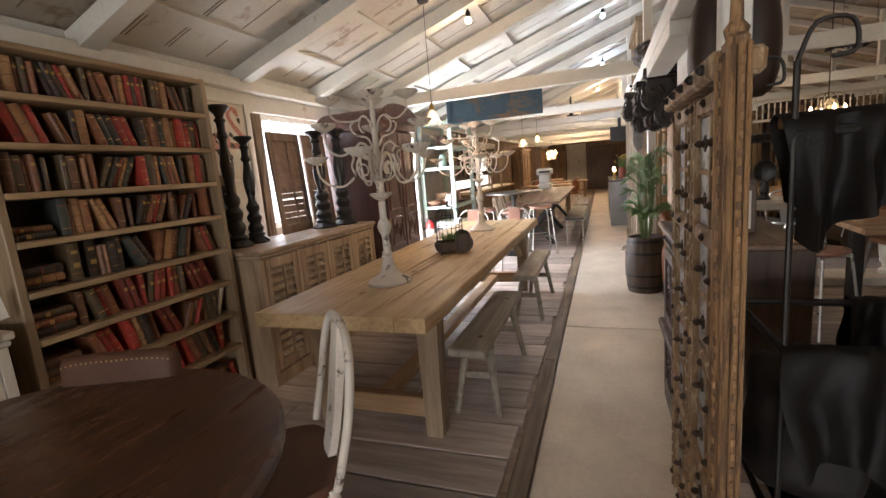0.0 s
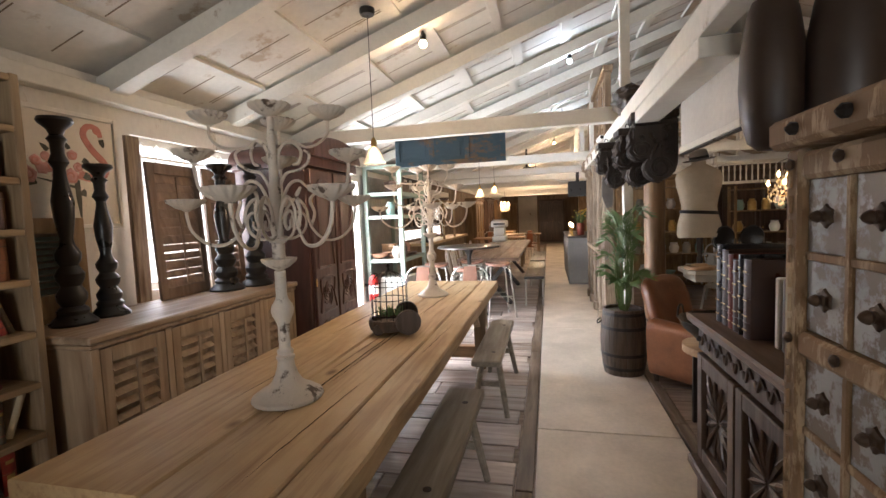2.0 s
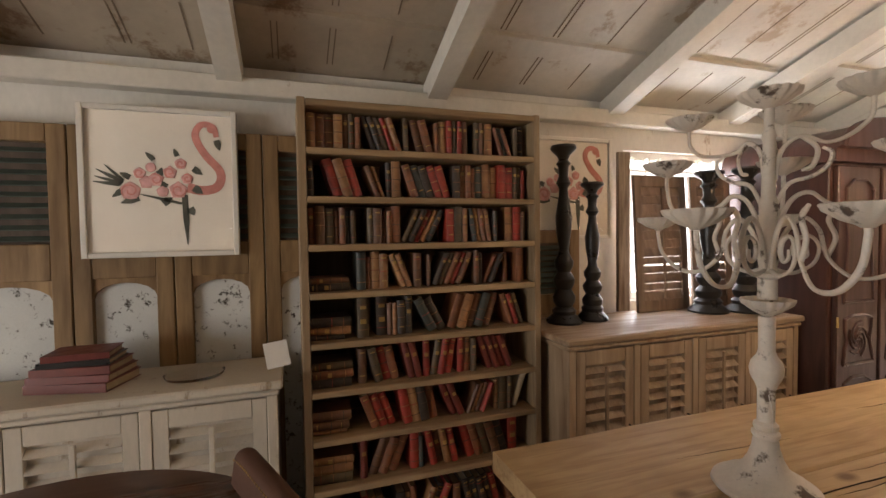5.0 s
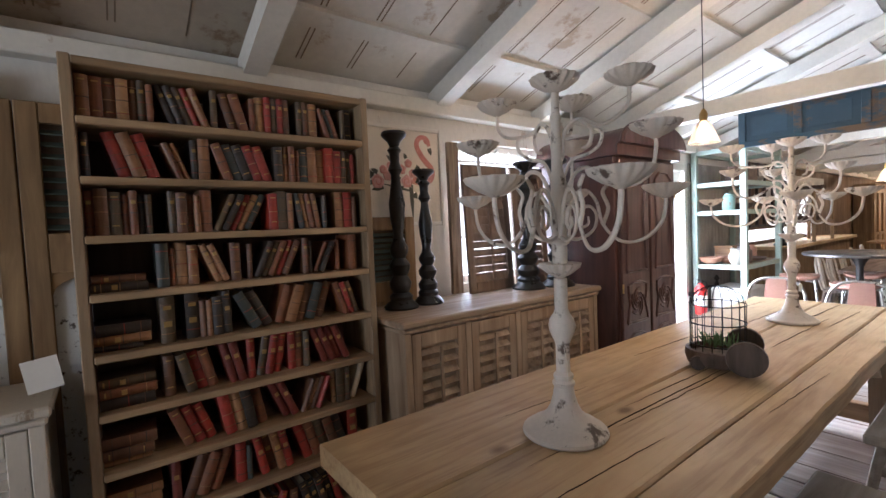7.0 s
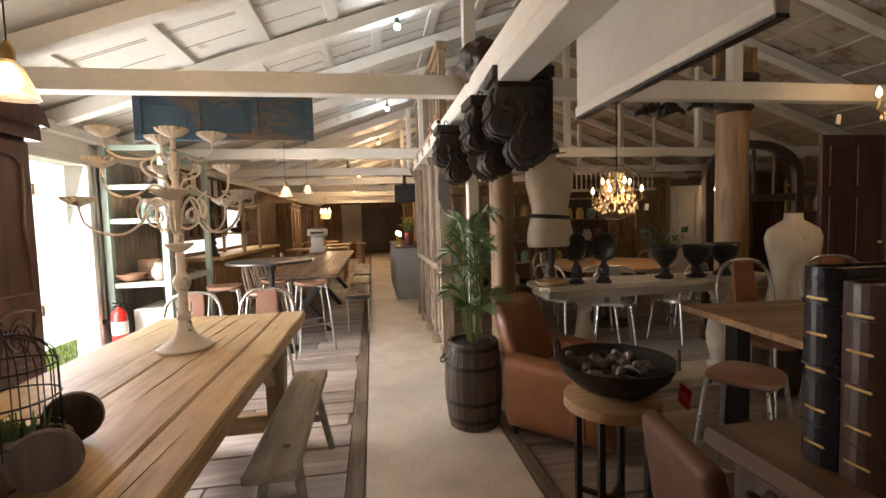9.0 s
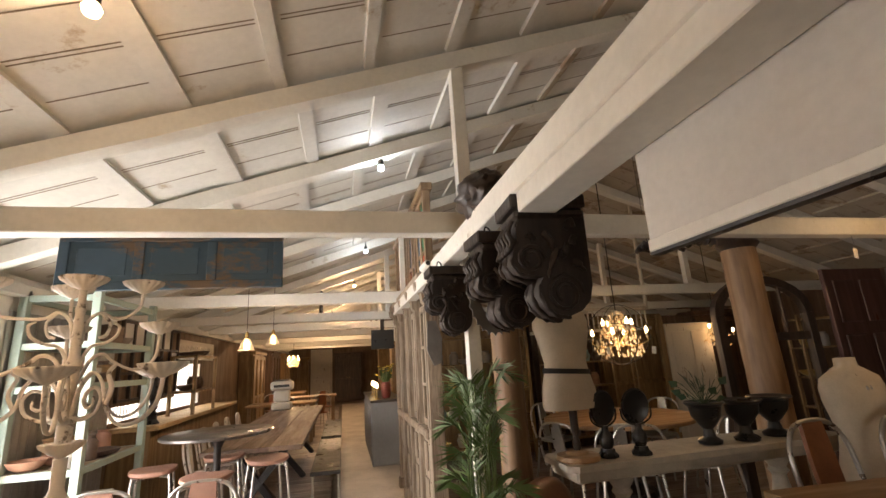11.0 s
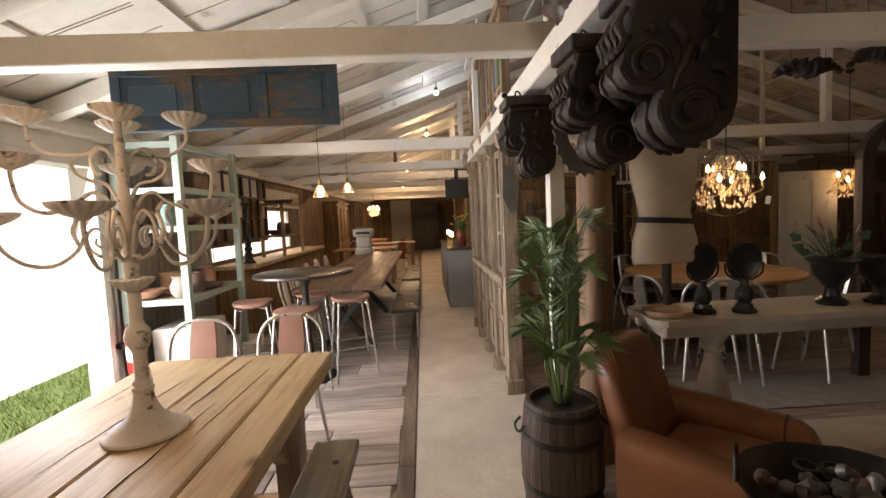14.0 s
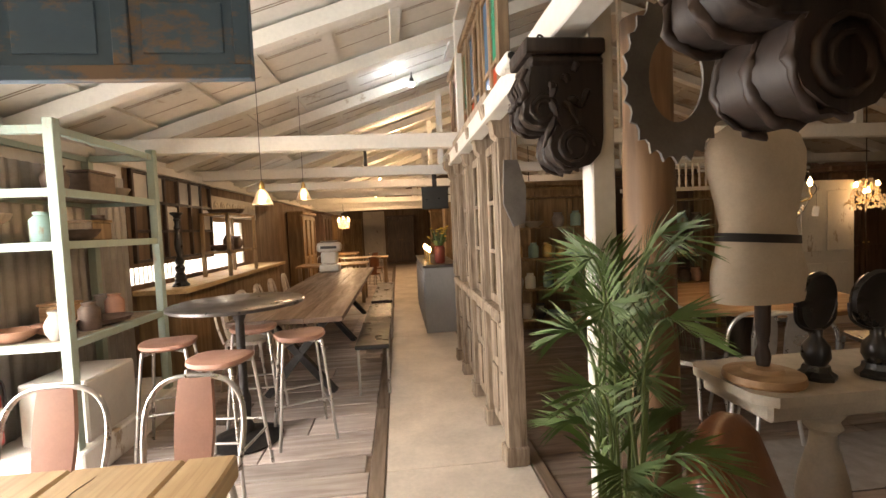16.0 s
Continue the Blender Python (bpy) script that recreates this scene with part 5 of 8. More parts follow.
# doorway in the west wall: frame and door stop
M_OUTGLOW = glowing("daylight_glow", (1.0, 0.98, 0.94), 1.15)
doorway = tagged(new("door_1"), "whitewashed timber doorway open to the garden", kind="structure")
for a, b, c, d in ((DOORWAY[0], DOORWAY[0] + 0.06, 0, 2.02), (DOORWAY[1] - 0.06, DOORWAY[1], 0, 2.02), (DOORWAY[0] + 0.06, DOORWAY[1] - 0.06, 1.95, 2.02)):
    part("door_frame", B(WEST - 0.16, WEST + 0.03, a, b, c, d, bevel=0.005), M_BEAM, doorway)
# emissive sheet in place of the overexposed outdoors
solid("backdrop", B(-4.6, -4.2, -20, 40, -0.04, 4.2), M_OUTGLOW, "glowing white sheet beyond the grass standing in for daylight", kind="structure")
bm = bmesh.new()
r = random.Random(3)
for _ in range(6000):
    x, y = r.uniform(-4.18, -2.98), r.uniform(5.4, 10.5)
    h, a = r.uniform(0.03, 0.09), r.uniform(0, 6.28)
    p = Vector((x, y, -0.04))
    e = Vector((math.cos(a), math.sin(a), 0)) * 0.004
    v = [bm.verts.new(p - e), bm.verts.new(p + e), bm.verts.new(p + Vector((math.sin(a) * 0.03, math.cos(a) * 0.03, h)))]
    bm.faces.new(v)
solid("grass_tufts", bm, M_GRASS, "sunlit green grass blades by the doorway", "grass", kind="stuff")

# bar along the far window
far = tagged(new("window_2"), "long low window with white upright bars", kind="structure")
for i in range(40):
    y = FAR[0] + 0.03 + i * 0.08
    part("window_bar", B(WEST - 0.06, WEST - 0.02, y, y + 0.026, FAR[2], FAR[3]), M_WHITEPAINT, far)
barred = tagged(new("window_3"), "upright window with white bars above the counter", kind="structure")
for i in range(15):
    y = BARRED[0] + 0.03 + i * 0.08
    part("window_bar", B(WEST - 0.06, WEST - 0.02, y, y + 0.026, BARRED[2], BARRED[3]), M_WHITEPAINT, barred)
for y in (11.45, 12.05, 12.62):
    part("mullion", B(WEST - 0.07, WEST + 0.012, y, y + 0.035, BARRED[2], BARRED[3], bevel=0.003), M_WHITEPAINT, barred)
# dark lattice of small panes fixed to the wall between the shelf unit and the barred window
lattice = thing("lattice_panel", "dark timber lattice of small square panes on the wall", "panel", (WEST + 0.022, 9.55, 1.24))
for y in [0.0, 0.3, 0.6, 0.9, 1.2, 1.5, 1.8]:
    part("upright", B(0, 0.04, y, y + 0.035, 0, 0.92, bevel=0.003), M_DARK, lattice)
for z in (0.0, 0.3, 0.6, 0.885):
    part("cross_rail", B(0.002, 0.036, 0, 1.835, z, z + 0.03, bevel=0.003), M_DARK, lattice)
# cream stands for the light in these panes
for k, (y, z) in enumerate(((0.035, 0.63), (0.335, 0.63), (0.935, 0.63), (1.235, 0.63), (0.635, 0.33), (1.535, 0.33))):
    part("pane", B(0.012, 0.016, y, y + 0.265, z, z + 0.255), M_ENAMEL, lattice, "cream pane coloured as lit glass")
# carved pale frieze under the wall plate
frieze = thing("wall_frieze", "cream pierced fretwork frieze on the wall", "frieze", (WEST + 0.022, 11.45, 1.74))
part("board", B(0, 0.015, 0, 1.9, 0, 0.3, bevel=0.003), M_WHITEWOOD, frieze)
for k in range(8):
    part("rosette", lathe(bmesh.new(), [(0.085, 0), (0.08, 0.012), (0.06, 0.014), (0.055, 0.006), (0.03, 0.006), (0.025, 0.014), (0.01, 0.016)], 20, m=pose(0.015, 0.13 + 0.235 * k, 0.15, 0, 90, 0)), M_WHITEWOOD, frieze)
t = thing("window_bar_counter", "dark timber bar counter under the long window", "counter", (-2.5, 11.4, 0))
part("front", B(-0.28, 0.12, -1.85, 1.85, 0.0, 0.93, bevel=0.006), M_OAK, t)
part("top", B(-0.29, 0.22, -1.9, 1.9, 0.93, 0.98, bevel=0.006), M_PINE, t)
tall_candlestick(-2.45, 9.75, 0.981, 0.75, 1.0)
t = thing("display_rack", "dark timber display rack with small wares", "rack", (-2.45, 11.2, 0.98))
for y in (-0.5, 0.5):
    for x in (-0.15, 0.15):
        part("post", B(x - 0.02, x + 0.02, y - 0.02, y + 0.02, 0, 0.78), M_OAK, t)
for z in (0.28, 0.75):
    part("shelf", B(-0.17, 0.17, -0.52, 0.52, z, z + 0.03), M_OAK, t)
for x, y, z, kind in ((-2.45, 10.85, 1.291, "bowl"), (-2.45, 11.1, 1.291, "jar"), (-2.45, 11.4, 1.291, "vase"), (-2.45, 11.0, 1.761, "dish"), (-2.45, 11.4, 1.761, "bowl")):
    pot(x, y, z, kind, M_RUSTY, "dark metal ware on the display rack", group="wares on the display rack")


def cornice(name, label, m, wide, high, deep, material, group):
    """A glazed cupboard front: frame, doors with glass, cornice; faces -y."""
    t = thing(name, label, "cabinet", group=group)
    t.matrix_world = m
    part("body", B(0, wide, 0.04, deep, 0, high, bevel=0.006), material, t)
    part("cornice", B(-0.04, wide + 0.04, -0.03, deep, high, high + 0.08, bevel=0.02), material, t)
    n = max(2, round(wide / 0.55))
    w = wide / n
    for i in range(n):
        d = bmesh.new()
        for a, b, c, e in ((0.01, 0.07, 0.06, high - 0.04), (w - 0.07, w - 0.01, 0.06, high - 0.04), (0.07, w - 0.07, 0.06, 0.14), (0.07, w - 0.07, high - 0.12, high - 0.04), (0.07, w - 0.07, high * 0.45, high * 0.45 + 0.06)):
            box(d, i * w + a, i * w + b, 0.005, 0.04, c, e, bevel=0.003)
        door = part("door", d, material, t)
        part("panel", B(i * w + 0.07, i * w + w - 0.07, 0.025, 0.039, 0.14, high * 0.45, bevel=0.003), material, door)
        part("knob", lathe(bmesh.new(), [(0.006, 0), (0.014, 0.012), (0.008, 0.02)], 10, m=pose(i * w + (w - 0.04 if i % 2 == 0 else 0.04), 0.006, high * 0.5, 90, 0, 0)), M_GILT, door, "brass knob")
    return t


# grey counter by the walkway
M_GREYPAINT = worn("grey_counter_paint", (0.30, 0.30, 0.30), (0.15, 0.13, 0.11), 0.36, 5)
t = thing("shop_counter", "grey painted shop counter with polished top", "counter", (0.09, 11.1, 0))
part("body", B(0.02, 0.5, 0.02, 2.5, 0, 0.91, bevel=0.006), M_GREYPAINT, t)
part("top", B(0, 0.52, 0, 2.52, 0.91, 0.95, bevel=0.006), M_ZINC, t)
for y in (0.1, 0.9, 1.7):
    part("panel", B(0.008, 0.02, y, y + 0.7, 0.12, 0.82, bevel=0.004), M_GREYPAINT, t)
M_YELLOW = plain("yellow_petal", (0.62, 0.42, 0.03), 0.6)
t = thing("flower_vase", "dark red vase with yellow flowers", "vase", (0.36, 11.4, 0.951))
bm = bmesh.new()
lathe(bm, [(0.06, 0), (0.075, 0.02), (0.08, 0.2), (0.07, 0.24), (0.06, 0.25)], 20)
part("vase", bm, M_REDBOOK, t, smooth=40)
r = random.Random(6)
bm, bf = bmesh.new(), bmesh.new()
for _ in range(46):
    a, q, h = r.uniform(0, 6.28), r.uniform(0.02, 0.17), r.uniform(0.32, 0.52)
    tip = (q * math.cos(a), q * math.sin(a), h)
    tube(bm, [(0, 0, 0.2), (tip[0] * 0.5, tip[1] * 0.5, 0.3), tip], [0.004, 0.012, 0.004], 4)
    if r.random() < 0.5:
        lathe(bf, [(0.004, 0), (0.026, 0.012), (0.01, 0.02)], 7, tip)
part("leaves", bm, M_FROND, t)
part("blossoms", bf, M_YELLOW, t, "yellow blossoms")
for y in (11.25, 11.75, 12.3):
    t = thing("table_lamp", "small warm glowing candle lamp on the counter", "lamp", (0.2, y, 0.951), group="lamps on the counter")
    part("stand", lathe(bmesh.new(), [(0.04, 0), (0.04, 0.01), (0.012, 0.02), (0.012, 0.16), (0.025, 0.17)], 14), M_GILT, t)
    part("bulb", lathe(bmesh.new(), [(0.012, 0.17), (0.024, 0.2), (0.018, 0.23), (0.004, 0.255)], 12), M_BULB, t, smooth=60)
t = thing("television", "black flat screen on a bracket", "television", (0.30, 11.1, 1.72))
part("panel", B(-0.18, 0.18, -0.02, 0.02, 0, 0.3, bevel=0.005), M_BLACK, t)
part("bracket", B(-0.03, 0.03, -0.01, 0.01, 0.3, 0.475), M_IRON, t)

# carved timber screen along the walkway, with coloured glass above
M_SCRGLASS = {"green": glass("green_glass", (0.03, 0.30, 0.17), 0.1, True, 0.35), "blue": glass("blue_glass", (0.10, 0.20, 0.32), 0.1, True, 0.35), "red": glass("red_glass", (0.55, 0.10, 0.04), 0.1, True, 0.35), "amber": glass("clear_old_glass", (0.8, 0.75, 0.6))}
SC_X, SC_Y0, SC_Y1 = 0.40, 7.55, 9.85
t = thing("carved_screen", "weathered carved timber screen with coloured panes", "screen", (SC_X, SC_Y0, 0))
l = SC_Y1 - SC_Y0
n = 4
bay = l / n
for i in range(n + 1):
    y = min(i * bay, l - 0.09)
    post = part("pillar", B(-0.03, 0.09, y, y + 0.09, 0, 2.12, bevel=0.006), M_GREYWOOD, t)
    bm = bmesh.new()
    for k in range(3):
        tube(bm, [(-0.034, y + 0.022 + 0.022 * k, 0.95), (-0.034, y + 0.022 + 0.022 * k, 1.95)], 0.007, 6)
    part("reeding", bm, M_GREYWOOD, post)
    bm = bmesh.new()
    prism(bm, [(-0.03, 0), (-0.05, 0.02), (-0.06, 0.09), (-0.10, 0.12), (-0.115, 0.19), (0.08, 0.19), (0.08, 0)][::-1], 0.11, Matrix.Translation((0, y - 0.01, 1.97)) @ TO_Y)
    part("bracket", bm, M_GREYWOOD, post, "scrolled carved bracket")
    part("base_block", B(-0.05, 0.1, y - 0.012, y + 0.102, 0, 0.12, bevel=0.01), M_GREYWOOD, post)
    part("upper_post", B(0.0, 0.07, y + 0.01, y + 0.08, 2.24, 3.02, bevel=0.004), M_OLDWOOD, t)
part("sill", B(-0.05, 0.09, 0.09, l - 0.09, 0.86, 0.93, bevel=0.012), M_GREYWOOD, t)
part("entablature", B(-0.10, 0.10, -0.03, l + 0.03, 2.16, 2.24, bevel=0.015), M_GREYWOOD, t)
part("top_rail", B(-0.02, 0.09, -0.02, l + 0.02, 3.02, 3.09, bevel=0.008), M_OLDWOOD, t)
for i in range(n):
    y0, y1 = i * bay + 0.09, (i + 1) * bay - (0.09 if i == n - 1 else 0)
    for k in range(2):
        a = y0 + (y1 - y0) / 2 * k
        b = a + (y1 - y0) / 2
        leaf = part("lower_panel", B(0.01, 0.05, a + 0.004, b - 0.004, 0.1, 0.86, bevel=0.004), M_GREYWOOD, t)
        part("raised_field", B(-0.006, 0.01, a + 0.05, b - 0.05, 0.18, 0.50, bevel=0.006), M_GREYWOOD, leaf)
        part("raised_field", B(-0.006, 0.01, a + 0.05, b - 0.05, 0.56, 0.80, bevel=0.006), M_GREYWOOD, leaf)
        bm = bmesh.new()
        for c, d, z0, z1 in ((a + 0.004, a + 0.045, 0.93, 2.0), (b - 0.045, b - 0.004, 0.93, 2.0), (a + 0.045, b - 0.045, 0.93, 0.99), (a + 0.045, b - 0.045, 1.27, 1.30), (a + 0.045, b - 0.045, 1.60, 1.63), (a + 0.045, b - 0.045, 1.94, 2.0)):
            box(bm, 0.015, 0.05, c, d, z0, z1, bevel=0.003)
        sash = part("sash", bm, M_GREYWOOD, t)
        for z0, z1 in ((0.99, 1.27), (1.30, 1.60), (1.63, 1.94)):
            p = part("pane", B(0.03, 0.034, a + 0.045, b - 0.045, z0, z1), M_SCRGLASS["amber"], sash)
    # coloured lights above
    for k in range(2):
        a = y0 + (y1 - y0) / 2 * k
        b = a + (y1 - y0) / 2
        bm = bmesh.new()
        for c, d, z0, z1 in ((a, a + 0.035, 2.24, 3.02), (b - 0.035, b, 2.24, 3.02), (a + 0.035, b - 0.035, 2.24, 2.29), (a + 0.035, b - 0.035, 2.46, 2.49), (a + 0.035, b - 0.035, 2.97, 3.02)):
            box(bm, 0.015, 0.05, c, d, z0, z1, bevel=0.003)
        sash = part("fanlight", bm, M_OLDWOOD, t)
        part("pane", B(0.03, 0.034, a + 0.035, b - 0.035, 2.29, 2.46), M_SCRGLASS["red" if (i + k) % 2 == 0 else "blue"], sash)
        part("pane", B(0.03, 0.034, a + 0.035, b - 0.035, 2.49, 2.97), M_SCRGLASS[("green", "blue", "amber", "blue")[(i * 2 + k) % 4]], sash)

# ---- by the walkway: barrel palm, posts, corbels, board ----
t = thing("barrel", "small dark oak barrel used as a planter", "barrel", (0.355, 6.11, 0))
n = 16


def barrel_r(z):
    return 0.165 + 0.028 * math.sin(math.pi * z / 0.57)


for i in range(n):
    bm = bmesh.new()
    rows = []
    for k in range(7):
        z = 0.57 * k / 6
        a0, a1 = 2 * math.pi * (i + 0.02) / n, 2 * math.pi * (i + 0.98) / n
        r = barrel_r(z)
        rows.append([bm.verts.new(p) for p in ((r * math.cos(a0), r * math.sin(a0), z), ((r + 0.002) * math.cos((a0 + a1) / 2), (r + 0.002) * math.sin((a0 + a1) / 2), z), (r * math.cos(a1), r * math.sin(a1), z), ((r - 0.018) * math.cos(a1), (r - 0.018) * math.sin(a1), z), ((r - 0.018) * math.cos(a0), (r - 0.018) * math.sin(a0), z))])
    for p, q in zip(rows, rows[1:]):
        ring_faces(bm, p, q)
    bm.faces.new(list(reversed(rows[0])))
    bm.faces.new(rows[-1])
    part("stave", bm, M_BARREL, t)
for z in (0.05, 0.17, 0.40, 0.52):
    bm = bmesh.new()
    r = barrel_r(z) + 0.004
    rr = barrel_r(z + 0.026) + 0.004
    lathe(bm, [(r - 0.006, z), (r, z), (rr, z + 0.026), (rr - 0.006, z + 0.026)], 32)
    part("hoop", bm, M_IRON, t, smooth=40)
for sx in (-1, 1):
    bm = bmesh.new()
    tube(bm, smooth_path([(sx * 0.185, -0.05, 0.47), (sx * 0.215, -0.04, 0.44), (sx * 0.215, 0.04, 0.44), (sx * 0.185, 0.05, 0.47)], 4), 0.006, 6)
    part("handle", bm, M_IRON, t)
part("soil", lathe(bmesh.new(), [(0.15, 0.46), (0.15, 0.50), (0.08, 0.51)], 20), M_DARK, t)


def palm():
    t = thing("palm", "green feathery palm growing in the barrel", "plant", (0.365, 6.13, 0.505))
    r = random.Random(17)
    spec = []
    for i in range(22):
        a = 2.4 * i + r.uniform(-0.3, 0.3)
        spec.append((a, r.uniform(0.04, 0.20) + (0.06 if i > 13 else 0), r.uniform(0.55, 0.93) if i < 14 else r.uniform(0.28, 0.45)))
    for a, out, high in spec:
        c, s = math.cos(a), math.sin(a)
        if s > 0.2:
            out *= 0.75
        base = (0.02 * c, 0.02 * s, 0.0)
        pts = smooth_path([base, (0.05 * c + out * 0.12 * c, 0.05 * s + out * 0.12 * s, high * 0.45), (out * 0.5 * c, out * 0.5 * s, high * 0.82), (out * 0.85 * c, out * 0.85 * s, high * 0.98), (out * 1.35 * c, out * 1.35 * s, high * 0.95)], 13)
        bm = bmesh.new()
        m = len(pts)
        tube(bm, pts, [0.006 * (1 - 0.8 * k / m) + 0.0008 for k in range(m)], 5)
        stem = part("stem", bm, M_STEMG, t)
        bm = bmesh.new()
        side = Vector((-s, c, 0))
        up = Vector((0, 0, 1))
        first = int(m * 0.38)
        for k in range(first, m):
            p = pts[k]
            d = (pts[min(k + 1, m - 1)] - pts[k - 1]).normalized()
            u = (k - first) / (m - first)
            ln = (0.145 + 0.055 * math.sin(math.pi * min(1, u * 1.1))) * (1 - 0.4 * u) * r.uniform(0.85, 1.1)
            for sgn in (-1, 1):
                if r.random() < 0.82:
                    q = p
                    w = (side * sgn * 0.66 + d * 0.8 + up * r.uniform(-0.15, 0.15)).normalized()
                    wide = d.cross(w).cross(w).normalized() * 0.0012
                    mid = q + w * ln * 0.45
                    tip = q + w * ln - up * ln * r.uniform(0.03, 0.2)
                    v = [bm.verts.new(x) for x in (q, mid + wide, tip, mid - wide)]
                    bm.faces.new((v[0], v[1], v[2]))
                    bm.faces.new((v[0], v[2], v[3]))
        part("frond", bm, M_FROND, stem)


M_STEMG = plain("palm_stem", (0.12, 0.17, 0.05), 0.5, 0, 0.3, 20)
palm()
solid("post", B(0.41, 0.49, 6.38, 6.46, 0, 2.19, bevel=0.005), M_BEAM, "square white painted post beside the walkway", "post")


def log_column(x, y, r0, high, capital=False):
    t = thing("column", "round rough brown log column", "column", (x, y, 0), group="log columns")
    bm = bmesh.new()
    lathe(bm, [(r0 * (1.04 - 0.08 * k / 20), high * k / 20) for k in range(21)], 20)
    rough_up(bm, 0.008, 4, x)
    part("shaft", bm, M_LOG, t, smooth=60)
    if capital:
        bm = bmesh.new()
        lathe(bm, [(r0, high - 0.3), (r0 * 1.25, high - 0.26), (r0 * 1.05, high - 0.22), (r0 * 1.1, high - 0.1), (r0 * 1.5, high - 0.05), (r0 * 1.5, high)], 24)
        part("capital", bm, M_DARK, t, smooth=40)


log_column(0.71, 6.56, 0.092, 2.19)
log_column(2.88, 6.75, 0.13, 2.53, True)


def corbel_shape(m, size=1.0):
    """A carved scroll bracket, hanging; its top is at z 0, its scrolled front at -x, and it is 0.18 thick along y."""
    t = thing("corbel", "dark carved wooden scroll corbel hung from the beam", "corbel", group="carved corbels on the beam")
    t.matrix_world = m
    k = size
    bm = bmesh.new()
    box(bm, 0, 0.27 * k, -0.10 * k, 0.10 * k, -0.05 * k, 0, bevel=0.006)
    box(bm, 0.015 * k, 0.268 * k, -0.092 * k, 0.092 * k, -0.085 * k, -0.05 * k, bevel=0.012)
    part("cap", rough_up(bm, 0.002, 20), M_CORBEL, t)
    out = [(0.265, -0.08), (0.03, -0.08), (0.022, -0.12), (0.018, -0.17), (0.0, -0.20), (-0.004, -0.235), (0.015, -0.265), (0.055, -0.28), (0.10, -0.282), (0.088, -0.305), (0.082, -0.34), (0.095, -0.38), (0.13, -0.41), (0.175, -0.418), (0.22, -0.405), (0.25, -0.37), (0.265, -0.32)]
    bm = bmesh.new()
    prism(bm, [(x * k, z * k) for x, z in out], 0.16 * k, Matrix.Translation((0, -0.08 * k, 0)) @ TO_Y)
    part("body", rough_up(bm, 0.006, 26), M_CORBEL, t, smooth=50)
    for y in (-0.07, 0.0, 0.07):
        bm = bmesh.new()
        tube(bm, smooth_path([((x + 0.004) * k, y * k, z * k) for x, z in out[1:14]], 3), (0.012 if y == 0 else 0.008) * k, 8)
        part("acanthus_rib", rough_up(bm, 0.011, 38, y), M_CORBEL, t, smooth=60)
    for y in (-0.082, 0.082):
        for cx, cz, q in ((0.06, -0.225, 0.05), (0.165, -0.345, 0.068)):
            bm = bmesh.new()
            tube(bm, [((cx + q * (1 - s / 30) * math.cos(s * 0.55)) * k, y * k, (cz + q * (1 - s / 30) * math.sin(s * 0.55)) * k) for s in range(20)], 0.007 * k, 6)
            part("volute", rough_up(bm, 0.003, 30, y), M_CORBEL, t, smooth=60)
    # deep cut leaves on the two cheeks and the front
    r = random.Random(int(m.translation.y * 100))
    for y in (-0.084, 0.084):
        for q in range(9):
            cx, cz = r.uniform(0.07, 0.22), r.uniform(-0.26, -0.10)
            bm = tube(bmesh.new(), smooth_path([((cx + 0.03 * u * math.cos(q)) * k, (y + math.copysign(0.006 * math.sin(u * 3), y)) * k, (cz + 0.05 * u * math.sin(q * 1.7) - 0.015 * u * u) * k) for u in (0, 0.5, 1.0, 1.4)], 3), [0.012 * k] * 6 + [0.007 * k] * 3 + [0.003 * k], 6)
            part("carved_leaf", rough_up(bm, 0.005, 40, y), M_CORBEL, t, smooth=60)
    for q in range(5):
        y = -0.07 + 0.035 * q
        bm = tube(bmesh.new(), smooth_path([(0.012 * k, y * k, -0.09 * k), (-0.004 * k, (y + 0.01) * k, -0.13 * k), (0.002 * k, (y - 0.006) * k, -0.17 * k), (-0.014 * k, y * k, -0.20 * k)], 4), [0.006 * k] * 4 + [0.011 * k] * 8 + [0.006 * k], 6)
        part("leaf_tip", rough_up(bm, 0.004, 34, 3), M_CORBEL, t, smooth=60)
    bm = bmesh.new()
    tube(bm, smooth_path([(0.10 * k, 0, -0.01), (0.10 * k, 0, 0.03), (0.08 * k, 0, 0.045), (0.07 * k, 0, 0.02)], 4), 0.004, 6)
    part("hook", bm, M_IRON, t)
    return t


M_CORBEL = wood("blackened_carved_wood", (0.010, 0.006, 0.004), (0.048, 0.027, 0.018), "z", 9, 0.55, 0.5, 0.3)
corbel_shape(pose(0.285, 5.31, 2.065, 0, 0, -4), 1.08)
corbel_shape(pose(0.24, 5.62, 2.02, 0, 0, 3), 1.0)
corbel_shape(pose(0.19, 6.45, 2.045, 0, 0, 0), 0.98)
# carved lumps on top of the beam
for x, y, z, s in ((0.36, 5.75, 2.19, 0.11), (0.55, 5.45, 2.12, 0.10)):
    bm = bmesh.new()
    bmesh.ops.create_icosphere(bm, subdivisions=4, radius=s)
    for v in bm.verts:
        v.co *= 1 + 0.35 * noise.noise(v.co * 16 + Vector((x, y, z))) + 0.2 * noise.noise(v.co * 40)
        v.co.y *= 1.5
    bmesh.ops.transform(bm, matrix=Matrix.Translation((x, y, z + s * 0.75)), verts=bm.verts)
    solid("carved_fragment", bm, M_DARK, "dark carved wooden fragment on the beam", "carving", smooth=50)

